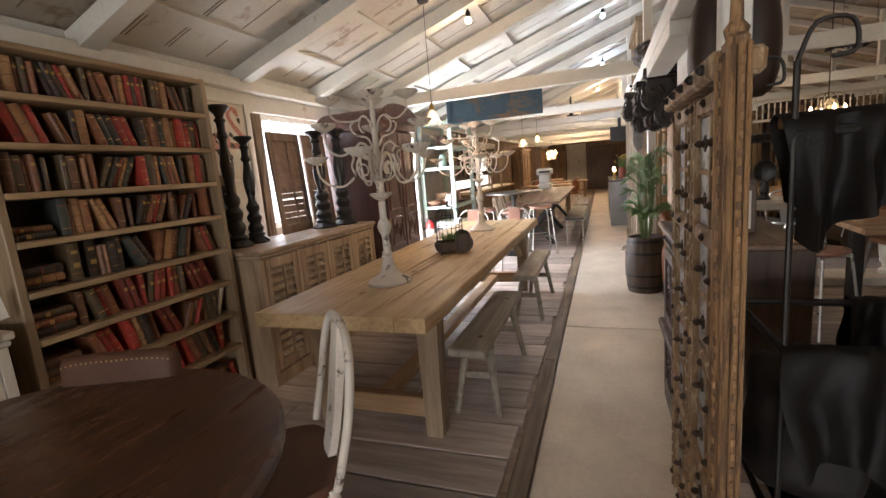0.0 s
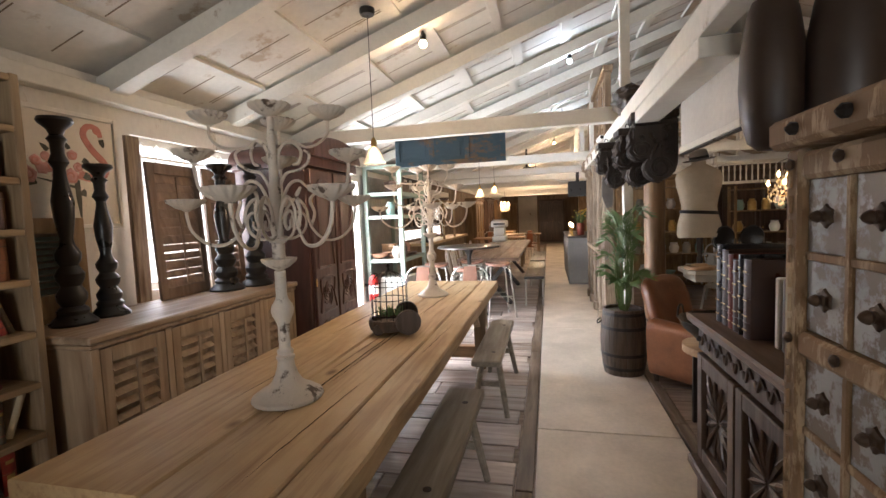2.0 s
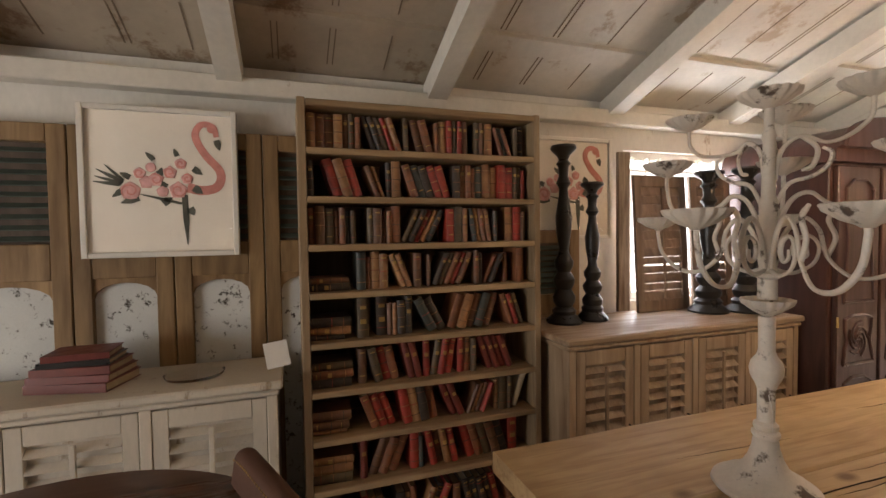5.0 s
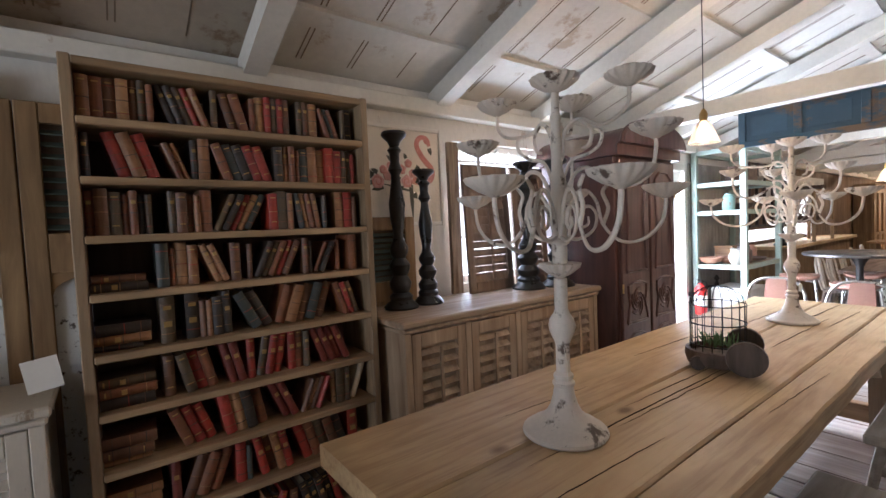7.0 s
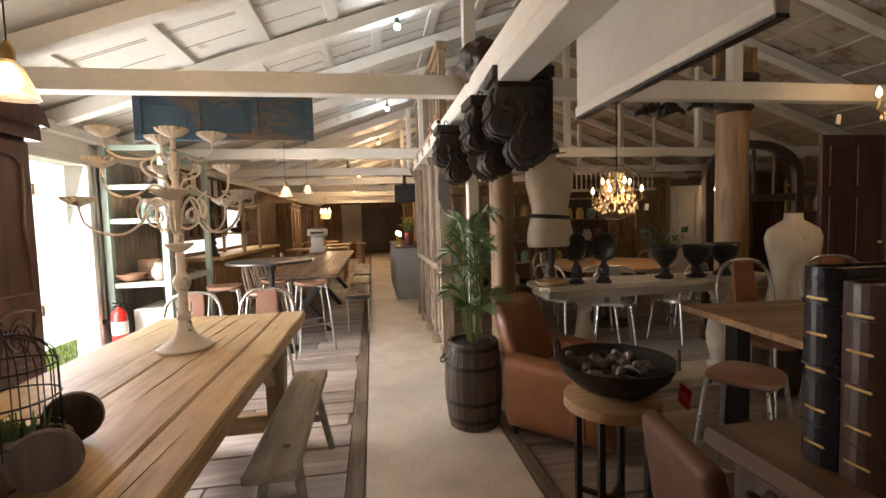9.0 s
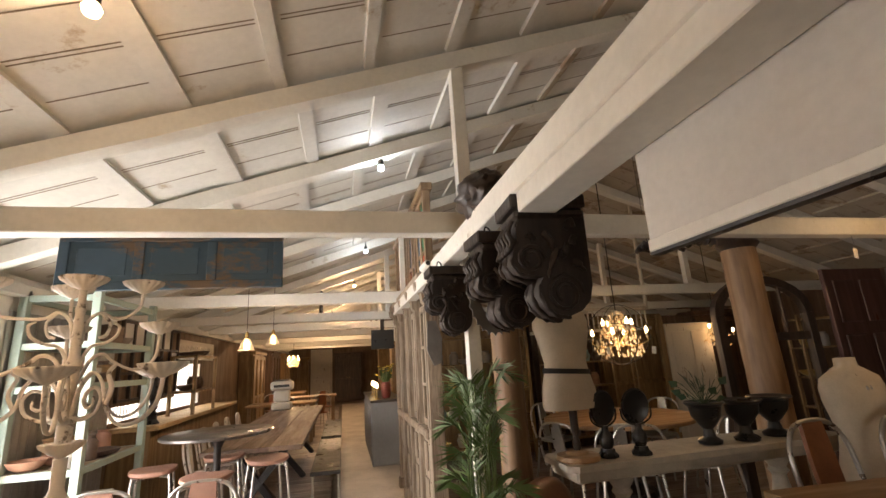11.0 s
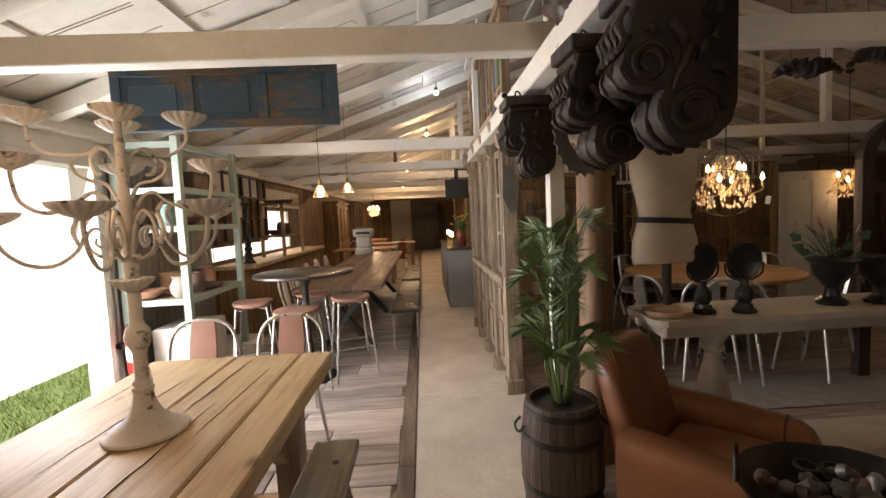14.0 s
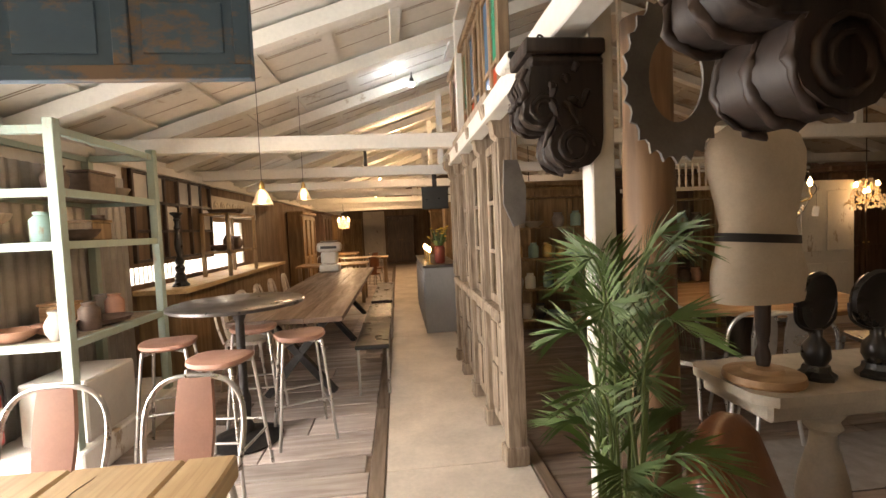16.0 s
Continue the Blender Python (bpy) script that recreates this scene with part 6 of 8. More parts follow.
# toothed iron saw ring and grey drop hung behind the corbels
M_SLATE = plain("grey_iron", (0.20, 0.19, 0.18), 0.5, 0.6, 0.4, 9)
bm = bmesh.new()
n = 72
ringv = [[], [], [], []]
for k in range(n):
    a = 2 * math.pi * k / n
    q = 1.0 + (0.09 if k % 3 == 0 else 0)
    for lst, rr, y in ((ringv[0], 1.0 * q, 0), (ringv[1], 1.0 * q, 0.008), (ringv[2], 0.56, 0.008), (ringv[3], 0.56, 0)):
        lst.append(bm.verts.new((0.455 + 0.125 * rr * math.cos(a), 6.0 + y, 1.80 + 0.19 * rr * math.sin(a))))
for a, b in ((0, 1), (1, 2), (2, 3), (3, 0)):
    ring_faces(bm, ringv[a], ringv[b])
tube(bm, [(0.455, 6.004, 1.92), (0.42, 6.004, 2.1), (0.395, 6.004, 2.1)], 0.003, 5)
solid("toothed_ring", bm, M_SLATE, "grey toothed iron ring hung from the beam", "iron ring")
bm = bmesh.new()
prism(bm, [(0, 0), (0.06, 0.02), (0.07, 0.2), (0.03, 0.34), (-0.04, 0.34), (-0.05, 0.12)], 0.02, Matrix.Translation((0.36, 7.2, 1.45)) @ TO_Y)
tube(bm, [(0.36, 7.21, 1.78), (0.36, 7.21, 2.08)], 0.003, 5)
solid("hanging_slate", bm, M_SLATE, "grey metal plate hung from the beam", "plate")

# security camera on the beam
t = thing("security_camera", "small white security camera on the beam", "camera", (0.27, 6.9, 2.16))
part("housing", lathe(bmesh.new(), [(0.02, -0.06), (0.028, -0.055), (0.028, 0.05), (0.02, 0.06)], 16, m=pose(0, 0, 0, 80, 0, 10)), M_WHITEPAINT, t, smooth=40)
part("arm", B(-0.008, 0.05, -0.01, 0.01, -0.04, -0.025), M_WHITEPAINT, t)
part("lens", lathe(bmesh.new(), [(0.018, 0.06), (0.018, 0.064)], 12, m=pose(0, 0, 0, 80, 0, 10)), M_BLACK, t)

# white board fixed to the long beam
t = thing("white_board", "long white painted board fixed under the beam", "board", (0.455, 3.93, 1.735))
M_BOARD = worn("matt_white_board", (0.60, 0.57, 0.52), (0.34, 0.29, 0.23), 0.30, 4, 0.7, (1, 1, 1), 0.4)
part("panel", B(0, 0.02, 0, 0.80, 0.02, 0.46, bevel=0.002), M_BOARD, t)
part("edge_strip", rough_up(B(-0.008, 0.028, 0, 0.80, -0.012, 0.02, bevel=0.003), 0.002, 30), M_BEAM, t)
part("black_edge", B(-0.004, 0.024, 0, 0.80, -0.02, -0.012), M_BLACK, t)
for y in (0.1, 0.68):
    part("bracket", B(-0.003, 0.0, y, y + 0.04, 0.30, 0.40), M_WHITEPAINT, t)

# ---- leather armchair, wok stool, cabinet ----


def soft_box(w, d, h, r, m, bm=None, puff=0.0):
    """A padded block with well rounded edges."""
    bm = bm or bmesh.new()
    made = bmesh.ops.create_cube(bm, size=1)["verts"]
    bmesh.ops.transform(bm, matrix=Matrix.Diagonal((w, d, h, 1)), verts=made)
    edges = list({e for v in made for e in v.link_edges})
    bmesh.ops.bevel(bm, geom=edges, offset=r, segments=5, affect="EDGES", profile=0.5, clamp_overlap=True)
    if puff:
        bmesh.ops.subdivide_edges(bm, edges=[e for e in bm.edges if e.calc_length() > 0.12], cuts=3, use_grid_fill=True)
        for v in bm.verts:
            k = max(0, 1 - (2 * v.co.x / w) ** 2) * max(0, 1 - (2 * v.co.y / d) ** 2)
            v.co.z += puff * k * (1 if v.co.z > 0 else 0)
    bmesh.ops.transform(bm, matrix=m, verts=bm.verts)
    return bm


t = thing("armchair", "worn tan leather club armchair", "armchair", (0.90, 5.78, 0))
t.matrix_world = pose(0.93, 5.86, 0, 0, 0, -46) @ Matrix.Scale(0.94, 4)
part("base", soft_box(0.66, 0.60, 0.22, 0.04, pose(0.02, 0, 0.20)), M_LEATHER, t, smooth=60)
part("seat_cushion", soft_box(0.52, 0.40, 0.15, 0.06, pose(0.06, 0, 0.385), puff=0.03), M_LEATHER, t, smooth=60)
bm = bmesh.new()
back = [(-0.33, 0.16), (-0.37, 0.40), (-0.43, 0.65), (-0.485, 0.82), (-0.485, 0.87), (-0.455, 0.90), (-0.41, 0.90), (-0.37, 0.86), (-0.295, 0.68), (-0.225, 0.50), (-0.18, 0.30)]
rows = []
for k in range(17):
    v = -1 + 2 * k / 16
    y = (0.30 - 0.02 * v * v) * v
    rim = math.sqrt(max(0.0, 1 - abs(v) ** 5))
    rows.append([bm.verts.new((-0.31 + (x + 0.31) * (0.45 + 0.55 * rim) + 0.03 * v * v, y, 0.16 + (z - 0.16) * (0.80 + 0.20 * rim))) for x, z in back])
for p, q in zip(rows, rows[1:]):
    ring_faces(bm, p, q)
bm.faces.new(list(reversed(rows[0])))
bm.faces.new(rows[-1])
part("back", bm, M_LEATHER, t, smooth=60)
for sy in (-1, 1):
    bm = bmesh.new()
    n = 20
    rows = []
    for k in range(15):
        u = k / 14
        x = -0.28 + 0.66 * u
        end = math.sqrt(max(0.02, 1 - max(0.0, (u - 0.78) / 0.22) ** 2.4))
        high = (0.575 - 0.045 * u) * (0.72 + 0.28 * end)
        ring = []
        for q in range(n):
            a = 2 * math.pi * q / n
            c, sn = math.cos(a), math.sin(a)
            wide = 0.105 * math.copysign(abs(c) ** 0.62, c) * (0.55 + 0.45 * end)
            z = 0.09 + (high - 0.09) * (0.5 + 0.5 * math.copysign(abs(sn) ** 0.55, sn))
            ring.append(bm.verts.new((x, sy * 0.305 + wide * (0.72 + 0.34 * (z - 0.09) / 0.5), z)))
        rows.append(ring)
    for p, q in zip(rows, rows[1:]):
        ring_faces(bm, p, q)
    bm.faces.new(list(reversed(rows[0])))
    bm.faces.new(rows[-1])
    arm = part("armrest", bm, M_LEATHER, t, smooth=60)
    front = [v.co.copy() for v in arm.data.vertices[11 * n:12 * n]]
    part("piping", tube(bmesh.new(), front + front[:1], 0.005, 6), M_DKLEATHER, arm, smooth=60)
for x, y in ((-0.28, -0.26), (-0.28, 0.26), (0.3, -0.26), (0.3, 0.26)):
    part("foot", lathe(bmesh.new(), [(0.02, 0), (0.03, 0.1)], 10, (x, y, 0)), M_DARK, t)

t = thing("side_stool", "round topped stool on dark square iron legs", "stool", (0.76, 5.05, 0))
bm = bmesh.new()
lathe(bm, [(0.20, 0.505), (0.21, 0.51), (0.21, 0.555), (0.20, 0.56)], 32)
part("seat", bm, M_PINEX, t, smooth=30)
for a in range(4):
    q = radians(45 + 90 * a)
    x, y = 0.155 * math.cos(q), 0.155 * math.sin(q)
    part("leg", B(x - 0.013, x + 0.013, y - 0.013, y + 0.013, 0, 0.505), M_IRON, t)
for a in (45, -45):
    part("stretcher", B(-0.14, 0.14, -0.01, 0.01, 0.06, 0.08, m=pose(0, 0, 0, 0, 0, a)), M_IRON, t)
t = thing("wok", "large dark hammered iron wok full of oddments", "bowl", (0.80, 5.09, 0.561))
bm = bmesh.new()
lathe(bm, [(0.09, 0), (0.17, 0.03), (0.235, 0.09), (0.262, 0.145), (0.268, 0.15), (0.258, 0.148), (0.228, 0.095), (0.16, 0.04), (0.05, 0.015)], 40)
part("pan", rough_up(bm, 0.004, 18), M_IRON, t, smooth=60)
for a in (-35, 145):
    q = radians(a)
    bm = bmesh.new()
    c = Vector((0.262 * math.cos(q), 0.262 * math.sin(q), 0.14))
    side = Vector((-math.sin(q), math.cos(q), 0))
    tube(bm, [c + side * 0.05 * math.cos(s) + Vector((0, 0, 0.075)) * math.sin(s) for s in (math.pi * k / 10 for k in range(11))], 0.007, 8)
    part("handle", bm, M_IRON, t, smooth=60)
r = random.Random(9)
for i in range(34):
    bm = bmesh.new()
    a, q = r.uniform(0, 6.28), r.uniform(0.02, 0.19)
    if i % 3:
        lathe(bm, [(0.012, -0.05), (0.02, -0.02), (0.008, 0.0), (0.022, 0.03), (0.01, 0.05)], 10, m=pose(q * math.cos(a), q * math.sin(a), 0.07 + 0.25 * q + 0.03 * r.random(), r.uniform(50, 110), 0, r.uniform(0, 360)))
    else:
        tube(bm, [(q * math.cos(a) + 0.03 * math.cos(s), q * math.sin(a) + 0.03 * math.sin(s), 0.075 + 0.25 * q) for s in (2 * math.pi * k / 12 for k in range(13))], 0.006, 6)
    part("oddment", bm, (M_IRON, M_RUSTY, M_SLATE)[i % 3], t, smooth=50)
part("price_tag", B(0.2, 0.202, -0.23, -0.16, 0.03, 0.12, m=pose(0, 0, 0, 12, 0, 0)), M_RED, t, "red and white card price tag")


def sunburst_cabinet():
    t = thing("carved_cabinet", "dark carved cabinet with sunburst door panels", "cabinet", (0.27, 3.10, 0))
    l, d, h = 0.72, 0.42, 1.02
    part("body", B(0.03, d, 0.0, l, 0.05, h - 0.03, bevel=0.005), M_DARKCAB, t)
    part("top", B(-0.03, d + 0.02, -0.03, l + 0.03, h - 0.03, h, bevel=0.008), M_DARKTOP, t)
    part("plinth", B(0.0, d, -0.01, l + 0.01, 0, 0.08, bevel=0.008), M_DARKCAB, t)
    part("middle_shelf", B(-0.03, 0.03, -0.02, l + 0.02, 0.43, 0.47, bevel=0.008), M_DARKCAB, t)
    part("frieze", B(0.005, 0.03, 0.0, l, h - 0.13, h - 0.03, bevel=0.003), M_DARKCAB, t)
    bm = bmesh.new()
    for k in range(9):
        y = 0.06 + 0.6 * k / 8
        tube(bm, smooth_path([(0.004, y - 0.03, h - 0.08), (0.002, y - 0.01, h - 0.06), (0.002, y + 0.01, h - 0.1), (0.004, y + 0.03, h - 0.08)], 4), 0.006, 6)
    part("frieze_carving", bm, M_DARKCAB, t)
    bm = bmesh.new()
    lathe(bm, [(0.004, 0), (0.012, 0.01), (0.008, 0.02)], 10, m=pose(0.004, l - 0.05, h - 0.08, 0, -90, 0))
    part("knob", bm, M_IRON, t)
    for z0, z1 in ((0.09, 0.42), (0.48, h - 0.14)):
        for y in (0.015, l / 2 + 0.005):
            w = l / 2 - 0.02
            bm = bmesh.new()
            for a, b, c, e in ((0, 0.05, z0, z1), (w - 0.05, w, z0, z1), (0.05, w - 0.05, z0, z0 + 0.05), (0.05, w - 0.05, z1 - 0.05, z1)):
                box(bm, -0.004, 0.03, y + a, y + b, c, e, bevel=0.003)
            door = part("door", bm, M_DARKCAB, t)
            part("panel", B(0.018, 0.03, y + 0.05, y + w - 0.05, z0 + 0.05, z1 - 0.05), M_DARKCAB, door)
            cy, cz = y + w / 2, (z0 + z1) / 2
            for k in range(14):
                a = 2 * math.pi * k / 14
                q = min((w / 2 - 0.055) / max(0.05, abs(math.cos(a))), ((z1 - z0) / 2 - 0.055) / max(0.05, abs(math.sin(a))))
                ray = tube(bmesh.new(), [(0.014, cy + 0.015 * math.cos(a), cz + 0.015 * math.sin(a)), (0.010, cy + q * 0.6 * math.cos(a), cz + q * 0.6 * math.sin(a)), (0.014, cy + q * math.cos(a), cz + q * math.sin(a))], [0.003, 0.011, 0.004], 6)
                part("sunburst_ray", ray, M_DARKCAB, door)


M_DARKCAB = wood("brown_carved_cabinet", (0.045, 0.025, 0.015), (0.13, 0.075, 0.045), "z", 7, 0.5, 0.4, 0.15)
M_DARKTOP = wood("brown_cabinet_top", (0.10, 0.055, 0.03), (0.24, 0.14, 0.08), "y", 6, 0.4, 0.3, 0.1)
sunburst_cabinet()
M_BLUEBLACK = plain("blue_black_leather", (0.012, 0.012, 0.018), 0.3, 0, 0.3, 20)
M_BROWNLEATHER = plain("dark_brown_leather", (0.055, 0.022, 0.014), 0.35, 0, 0.4, 20)
y = 3.74
for thick, high, cover in ((0.05, 0.27, M_BLUEBLACK), (0.055, 0.255, M_BROWNLEATHER), (0.035, 0.245, M_REDBOOK), (0.045, 0.23, M_BROWNLEATHER), (0.03, 0.25, M_BLUEBLACK), (0.05, 0.24, M_BROWNLEATHER)):
    b = book_kind(thick, high, 0.19, tuple((z, z + 0.012) for z in (0.1, 0.28, 0.48, 0.66, 0.84)), cover)
    tagged(b, "tall gilt-banded leather book standing on the carved cabinet", group="books on the carved cabinet")
    y -= thick / 2
    b.matrix_world = pose(0.40, y, 1.021, 0, 0, 180)
    y -= thick / 2 + 0.002
# papers and frames leaning behind the books
for k, (yy, mat) in enumerate(((3.38, M_PAPER), (3.34, M_DARKCAB))):
    t = thing("picture_frame", "small framed picture leaning on the carved cabinet", "picture", (0.45, yy, 1.021), group="frames on the carved cabinet")
    part("frame", B(-0.11, 0.11, -0.01, 0.01, 0, 0.2, bevel=0.004), mat, t)
    part("print", B(-0.09, 0.09, -0.014, -0.0105, 0.02, 0.18), M_MOUNT, t)

# ---- carved door leaves standing by the walkway ----
M_STUD = plain("rusty_stud", (0.085, 0.055, 0.035), 0.55, 0.5, 0.5, 30)
M_CARVED = worn("worn_carved_teak", (0.28, 0.175, 0.09), (0.42, 0.31, 0.19), 0.46, 24, 0.75, (1, 1, 0.25), 0.6)
M_JAMB = worn("brown_carved_jamb", (0.33, 0.19, 0.085), (0.13, 0.075, 0.04), 0.47, 16, 0.75, (1, 1, 0.22), 0.6)
M_TIN = worn("whitewashed_tin", (0.42, 0.42, 0.41), (0.17, 0.13, 0.095), 0.50, 14, 0.55, (1, 1, 1), 0.55)


def studded_leaf(y0, y1, z1):
    t = thing("carved_door", "old carved timber door leaf with iron studs", "door", (0.22, y0, 0), group="studded door leaves")
    w = y1 - y0
    part("backing", B(0.03, 0.045, 0.01, w - 0.01, 0.02, z1 - 0.02), M_CARVED, t)
    for a, b in ((0, 0.05), (w - 0.05, w)):
        bm = B(-0.01, 0.03, a, b, 0, z1, bevel=0.006)
        for k in range(int(z1 / 0.05)):
            box(bm, -0.016, -0.01, a + 0.022, b - 0.022, k * 0.05 + 0.004, k * 0.05 + 0.04)
        part("carved_stile", bm, M_CARVED, t)
    rows = [0.04, 0.40, 0.76, 1.12, z1 - 0.06]
    for z in rows:
        part("rail", rough_up(B(-0.008, 0.028, 0.05, w - 0.05, z, z + 0.05, bevel=0.008), 0.005, 26, z), M_CARVED, t)
    for z, zn in zip(rows, rows[1:]):
        mid = w / 2
        for a, b in ((0.052, mid - 0.009), (mid + 0.009, w - 0.052)):
            for c, d in ((z + 0.052, (z + zn + 0.05) / 2 - 0.008), ((z + zn + 0.05) / 2 + 0.008, zn - 0.002)):
                p = part("tin_panel", B(0.006, 0.029, a, b, c, d, bevel=0.002), M_TIN, t)
                bm = bmesh.new()
                lathe(bm, [(0.021, 0), (0.019, 0.004), (0.011, 0.006), (0.009, 0.010), (0.012, 0.016), (0.008, 0.024), (0.002, 0.029)], 12, wave=lambda q, j: 1 + (0.12 * math.cos(6 * q) if j < 2 else 0), m=pose(0.006, (a + b) / 2, (c + d) / 2, 0, -90, 0))
                part("stud", bm, M_STUD, p)
        part("muntin", B(0.0, 0.028, mid - 0.008, mid + 0.008, z + 0.05, zn, bevel=0.003), M_CARVED, t)
        part("cross_strip", B(0.002, 0.028, 0.05, w - 0.05, (z + zn + 0.05) / 2 - 0.008, (z + zn + 0.05) / 2 + 0.008, bevel=0.002), M_CARVED, t)
    for z in rows:
        for y in (0.03, w * 0.5, w - 0.03):
            bm = bmesh.new()
            lathe(bm, [(0.010, 0), (0.012, 0.006), (0.006, 0.010), (0.002, 0.012)], 8, m=pose(-0.012, y, z + 0.03, 0, -90, 0))
            part("stud", bm, M_STUD, t)


studded_leaf(2.685, 3.05, 1.53)
studded_leaf(2.30, 2.68, 1.53)
t = thing("carved_jamb", "heavy carved timber door jamb standing upright", "door jamb", (0.19, 2.195, 0))
part("post", rough_up(B(0.012, 0.042, 0.0, 0.1, 0, 1.60, bevel=0.008), 0.004, 9), M_JAMB, t)
for a, b, high in ((0.0, 0.026, 1.60), (0.036, 0.062, 1.57), (0.072, 0.1, 1.58)):
    part("carved_strip", rough_up(B(0.0, 0.014, a, b, 0.0, high, bevel=0.006), 0.006, 14, a), M_JAMB, t)
for a, b in ((0.003, 0.014), (0.018, 0.029), (0.033, 0.042)):
    part("carved_strip", rough_up(B(a, b, -0.014, 0.002, 0.0, 1.58, bevel=0.006), 0.003, 14, b), M_JAMB, t)
for k in range(44):
    part("notch_block", B(-0.005, 0.002, 0.042, 0.057, 0.03 + k * 0.035, 0.048 + k * 0.035, bevel=0.002), M_JAMB, t)
    part("notch_block", B(0.019, 0.028, -0.018, -0.012, 0.03 + k * 0.035, 0.048 + k * 0.035, bevel=0.002), M_JAMB, t)
part("finial", lathe(bmesh.new(), [(0.02, 1.60), (0.024, 1.615), (0.013, 1.63), (0.011, 1.69), (0.017, 1.71), (0.009, 1.75), (0.003, 1.77)], 14, (0.027, 0.05, 0)), M_JAMB, t, smooth=40)
t = thing("carved_lintel", "carved timber lintel lying on the door leaves", "lintel", (0.20, 2.30, 1.532))
part("beam", rough_up(B(-0.02, 0.09, 0, 0.76, 0, 0.06, bevel=0.01), 0.004, 9), M_CARVED, t)
for y in (0.06, 0.2, 0.35, 0.5, 0.65):
    part("stud", lathe(bmesh.new(), [(0.012, 0), (0.012, 0.01), (0.003, 0.018)], 8, m=pose(-0.02, y, 0.03, 0, -90, 0)), M_IRON, t)
# smooth dark carved pods above the leaves
M_POD = plain("dark_smooth_wood", (0.045, 0.028, 0.02), 0.45, 0, 0.35, 8)
for x, y, q, k in ((0.44, 3.66, 1.0, 0), (0.60, 3.58, 1.1, 1)):
    t = thing("hanging_gourd", "smooth dark brown wooden gourd hung from the beam", "carving", (x, y, 1.60), group="gourds hung over the carved cabinet")
    part("body", lathe(bmesh.new(), [(0.035 * q, 0), (0.065 * q, 0.025), (0.085 * q, 0.10), (0.092 * q, 0.20), (0.088 * q, 0.31), (0.07 * q, 0.43), (0.045 * q, 0.50), (0.03 * q, 0.53)], 28), M_POD, t, smooth=60)
    part("cord", tube(bmesh.new(), [(0, 0, 0.52), (0.37 - x, 0, 0.56), (0.37 - x, 0, 0.59)], 0.004, 6), M_IRON, t)
solid("white_post", B(0.31, 0.39, 2.80, 2.88, 0.0, 2.07, bevel=0.004), M_BEAM, "white painted post behind the door leaves", "post")

# iron rack with dark bags behind the door leaves
t = thing("iron_rack", "black wrought iron stand with scrolled top", "rack", (0.35, 2.33, 0))
for x, y in ((0, 0), (0.55, 0), (0, 0.4), (0.55, 0.4)):
    bm = bmesh.new()
    tube(bm, [(x, y, 0), (x, y, 1.55)], 0.007, 8)
    tube(bm, smooth_path([(x, y, 1.55), (x + 0.03, y, 1.62), (x + 0.09, y, 1.62), (x + 0.1, y, 1.56), (x + 0.06, y, 1.55)], 4), 0.005, 6)
    part("post", bm, M_IRON, t)
for z in (0.42, 0.90, 1.40):
    part("shelf_rail", tube(bmesh.new(), [(0, 0, z), (0.55, 0, z), (0.55, 0.4, z), (0, 0.4, z), (0, 0, z)], 0.011, 8), M_IRON, t)
    if z < 0.5:
        part("shelf_plate", B(0.03, 0.52, 0.03, 0.37, z - 0.004, z + 0.004), M_IRON, t)
part("pole", tube(bmesh.new(), [(-0.02, 0.02, 1.425), (0.60, 0.02, 1.425)], 0.014, 10), M_PINEX, t, "pale turned wooden pole")
M_BAG = plain("black_leather", (0.011, 0.008, 0.007), 0.6, 0, 0.5, 9, 0.5)
for x, y, z, w, d, h in ((0.46, 2.52, 0.425, 0.24, 0.3, 0.33), (0.74, 2.5, 0.425, 0.2, 0.28, 0.30)):
    t = thing("leather_bag", "slumped black leather bag on the iron stand", "bag", (x, y, z), group="bags on the iron stand")
    part("body", rough_up(soft_box(w, d, h, 0.08, pose(0, 0, h / 2), puff=0.03), 0.05, 5, x + z), M_BAG, t, smooth=60)
    part("strap", tube(bmesh.new(), smooth_path([(0, -d * 0.3, h - 0.01), (0, -d * 0.2, h + 0.07), (0, d * 0.2, h + 0.07), (0, d * 0.3, h - 0.01)], 5), 0.008, 6), M_BAG, t)


def hide(x0, x1, y, rail, front, back, seed):
    """A soft black skin thrown over a rail that runs along x, its hems uneven and its folds deep."""
    bm = bmesh.new()
    nx, nz = 22, 18
    grid = []
    for i in range(nx + 1):
        u = i / nx
        row = []
        for k in range(nz + 1):
            v = -1 + 2 * k / nz
            drop = (front if v < 0 else back) * (0.86 + 0.14 * math.sin(u * 5 + seed) + 0.12 * noise.noise(Vector((u * 4, seed, 0))))
            fold = 0.028 * math.sin(u * 17 + seed + 1.5 * abs(v)) * abs(v) + 0.02 * noise.noise(Vector((u * 6, v * 3, seed)))
            side = math.copysign(0.022 + 0.03 * abs(v), v) if abs(v) > 0.08 else v * 0.3
            x = x0 + (x1 - x0) * (0.5 + (u - 0.5) * (1 - 0.16 * abs(v) + 0.1 * math.sin(v * 4 + seed)))
            row.append(bm.verts.new((x, y + side + fold, rail + 0.02 - max(0, abs(v) - 0.06) * drop)))
        grid.append(row)
    for a, b in zip(grid, grid[1:]):
        for k in range(nz):
            bm.faces.new((a[k], b[k], b[k + 1], a[k + 1]))
    bmesh.ops.solidify(bm, geom=bm.faces[:], thickness=0.006)
    return solid("leather_hide", bm, M_BAG, "limp black leather hide hung over the iron stand", "hide", "hides on the iron stand", smooth=60)


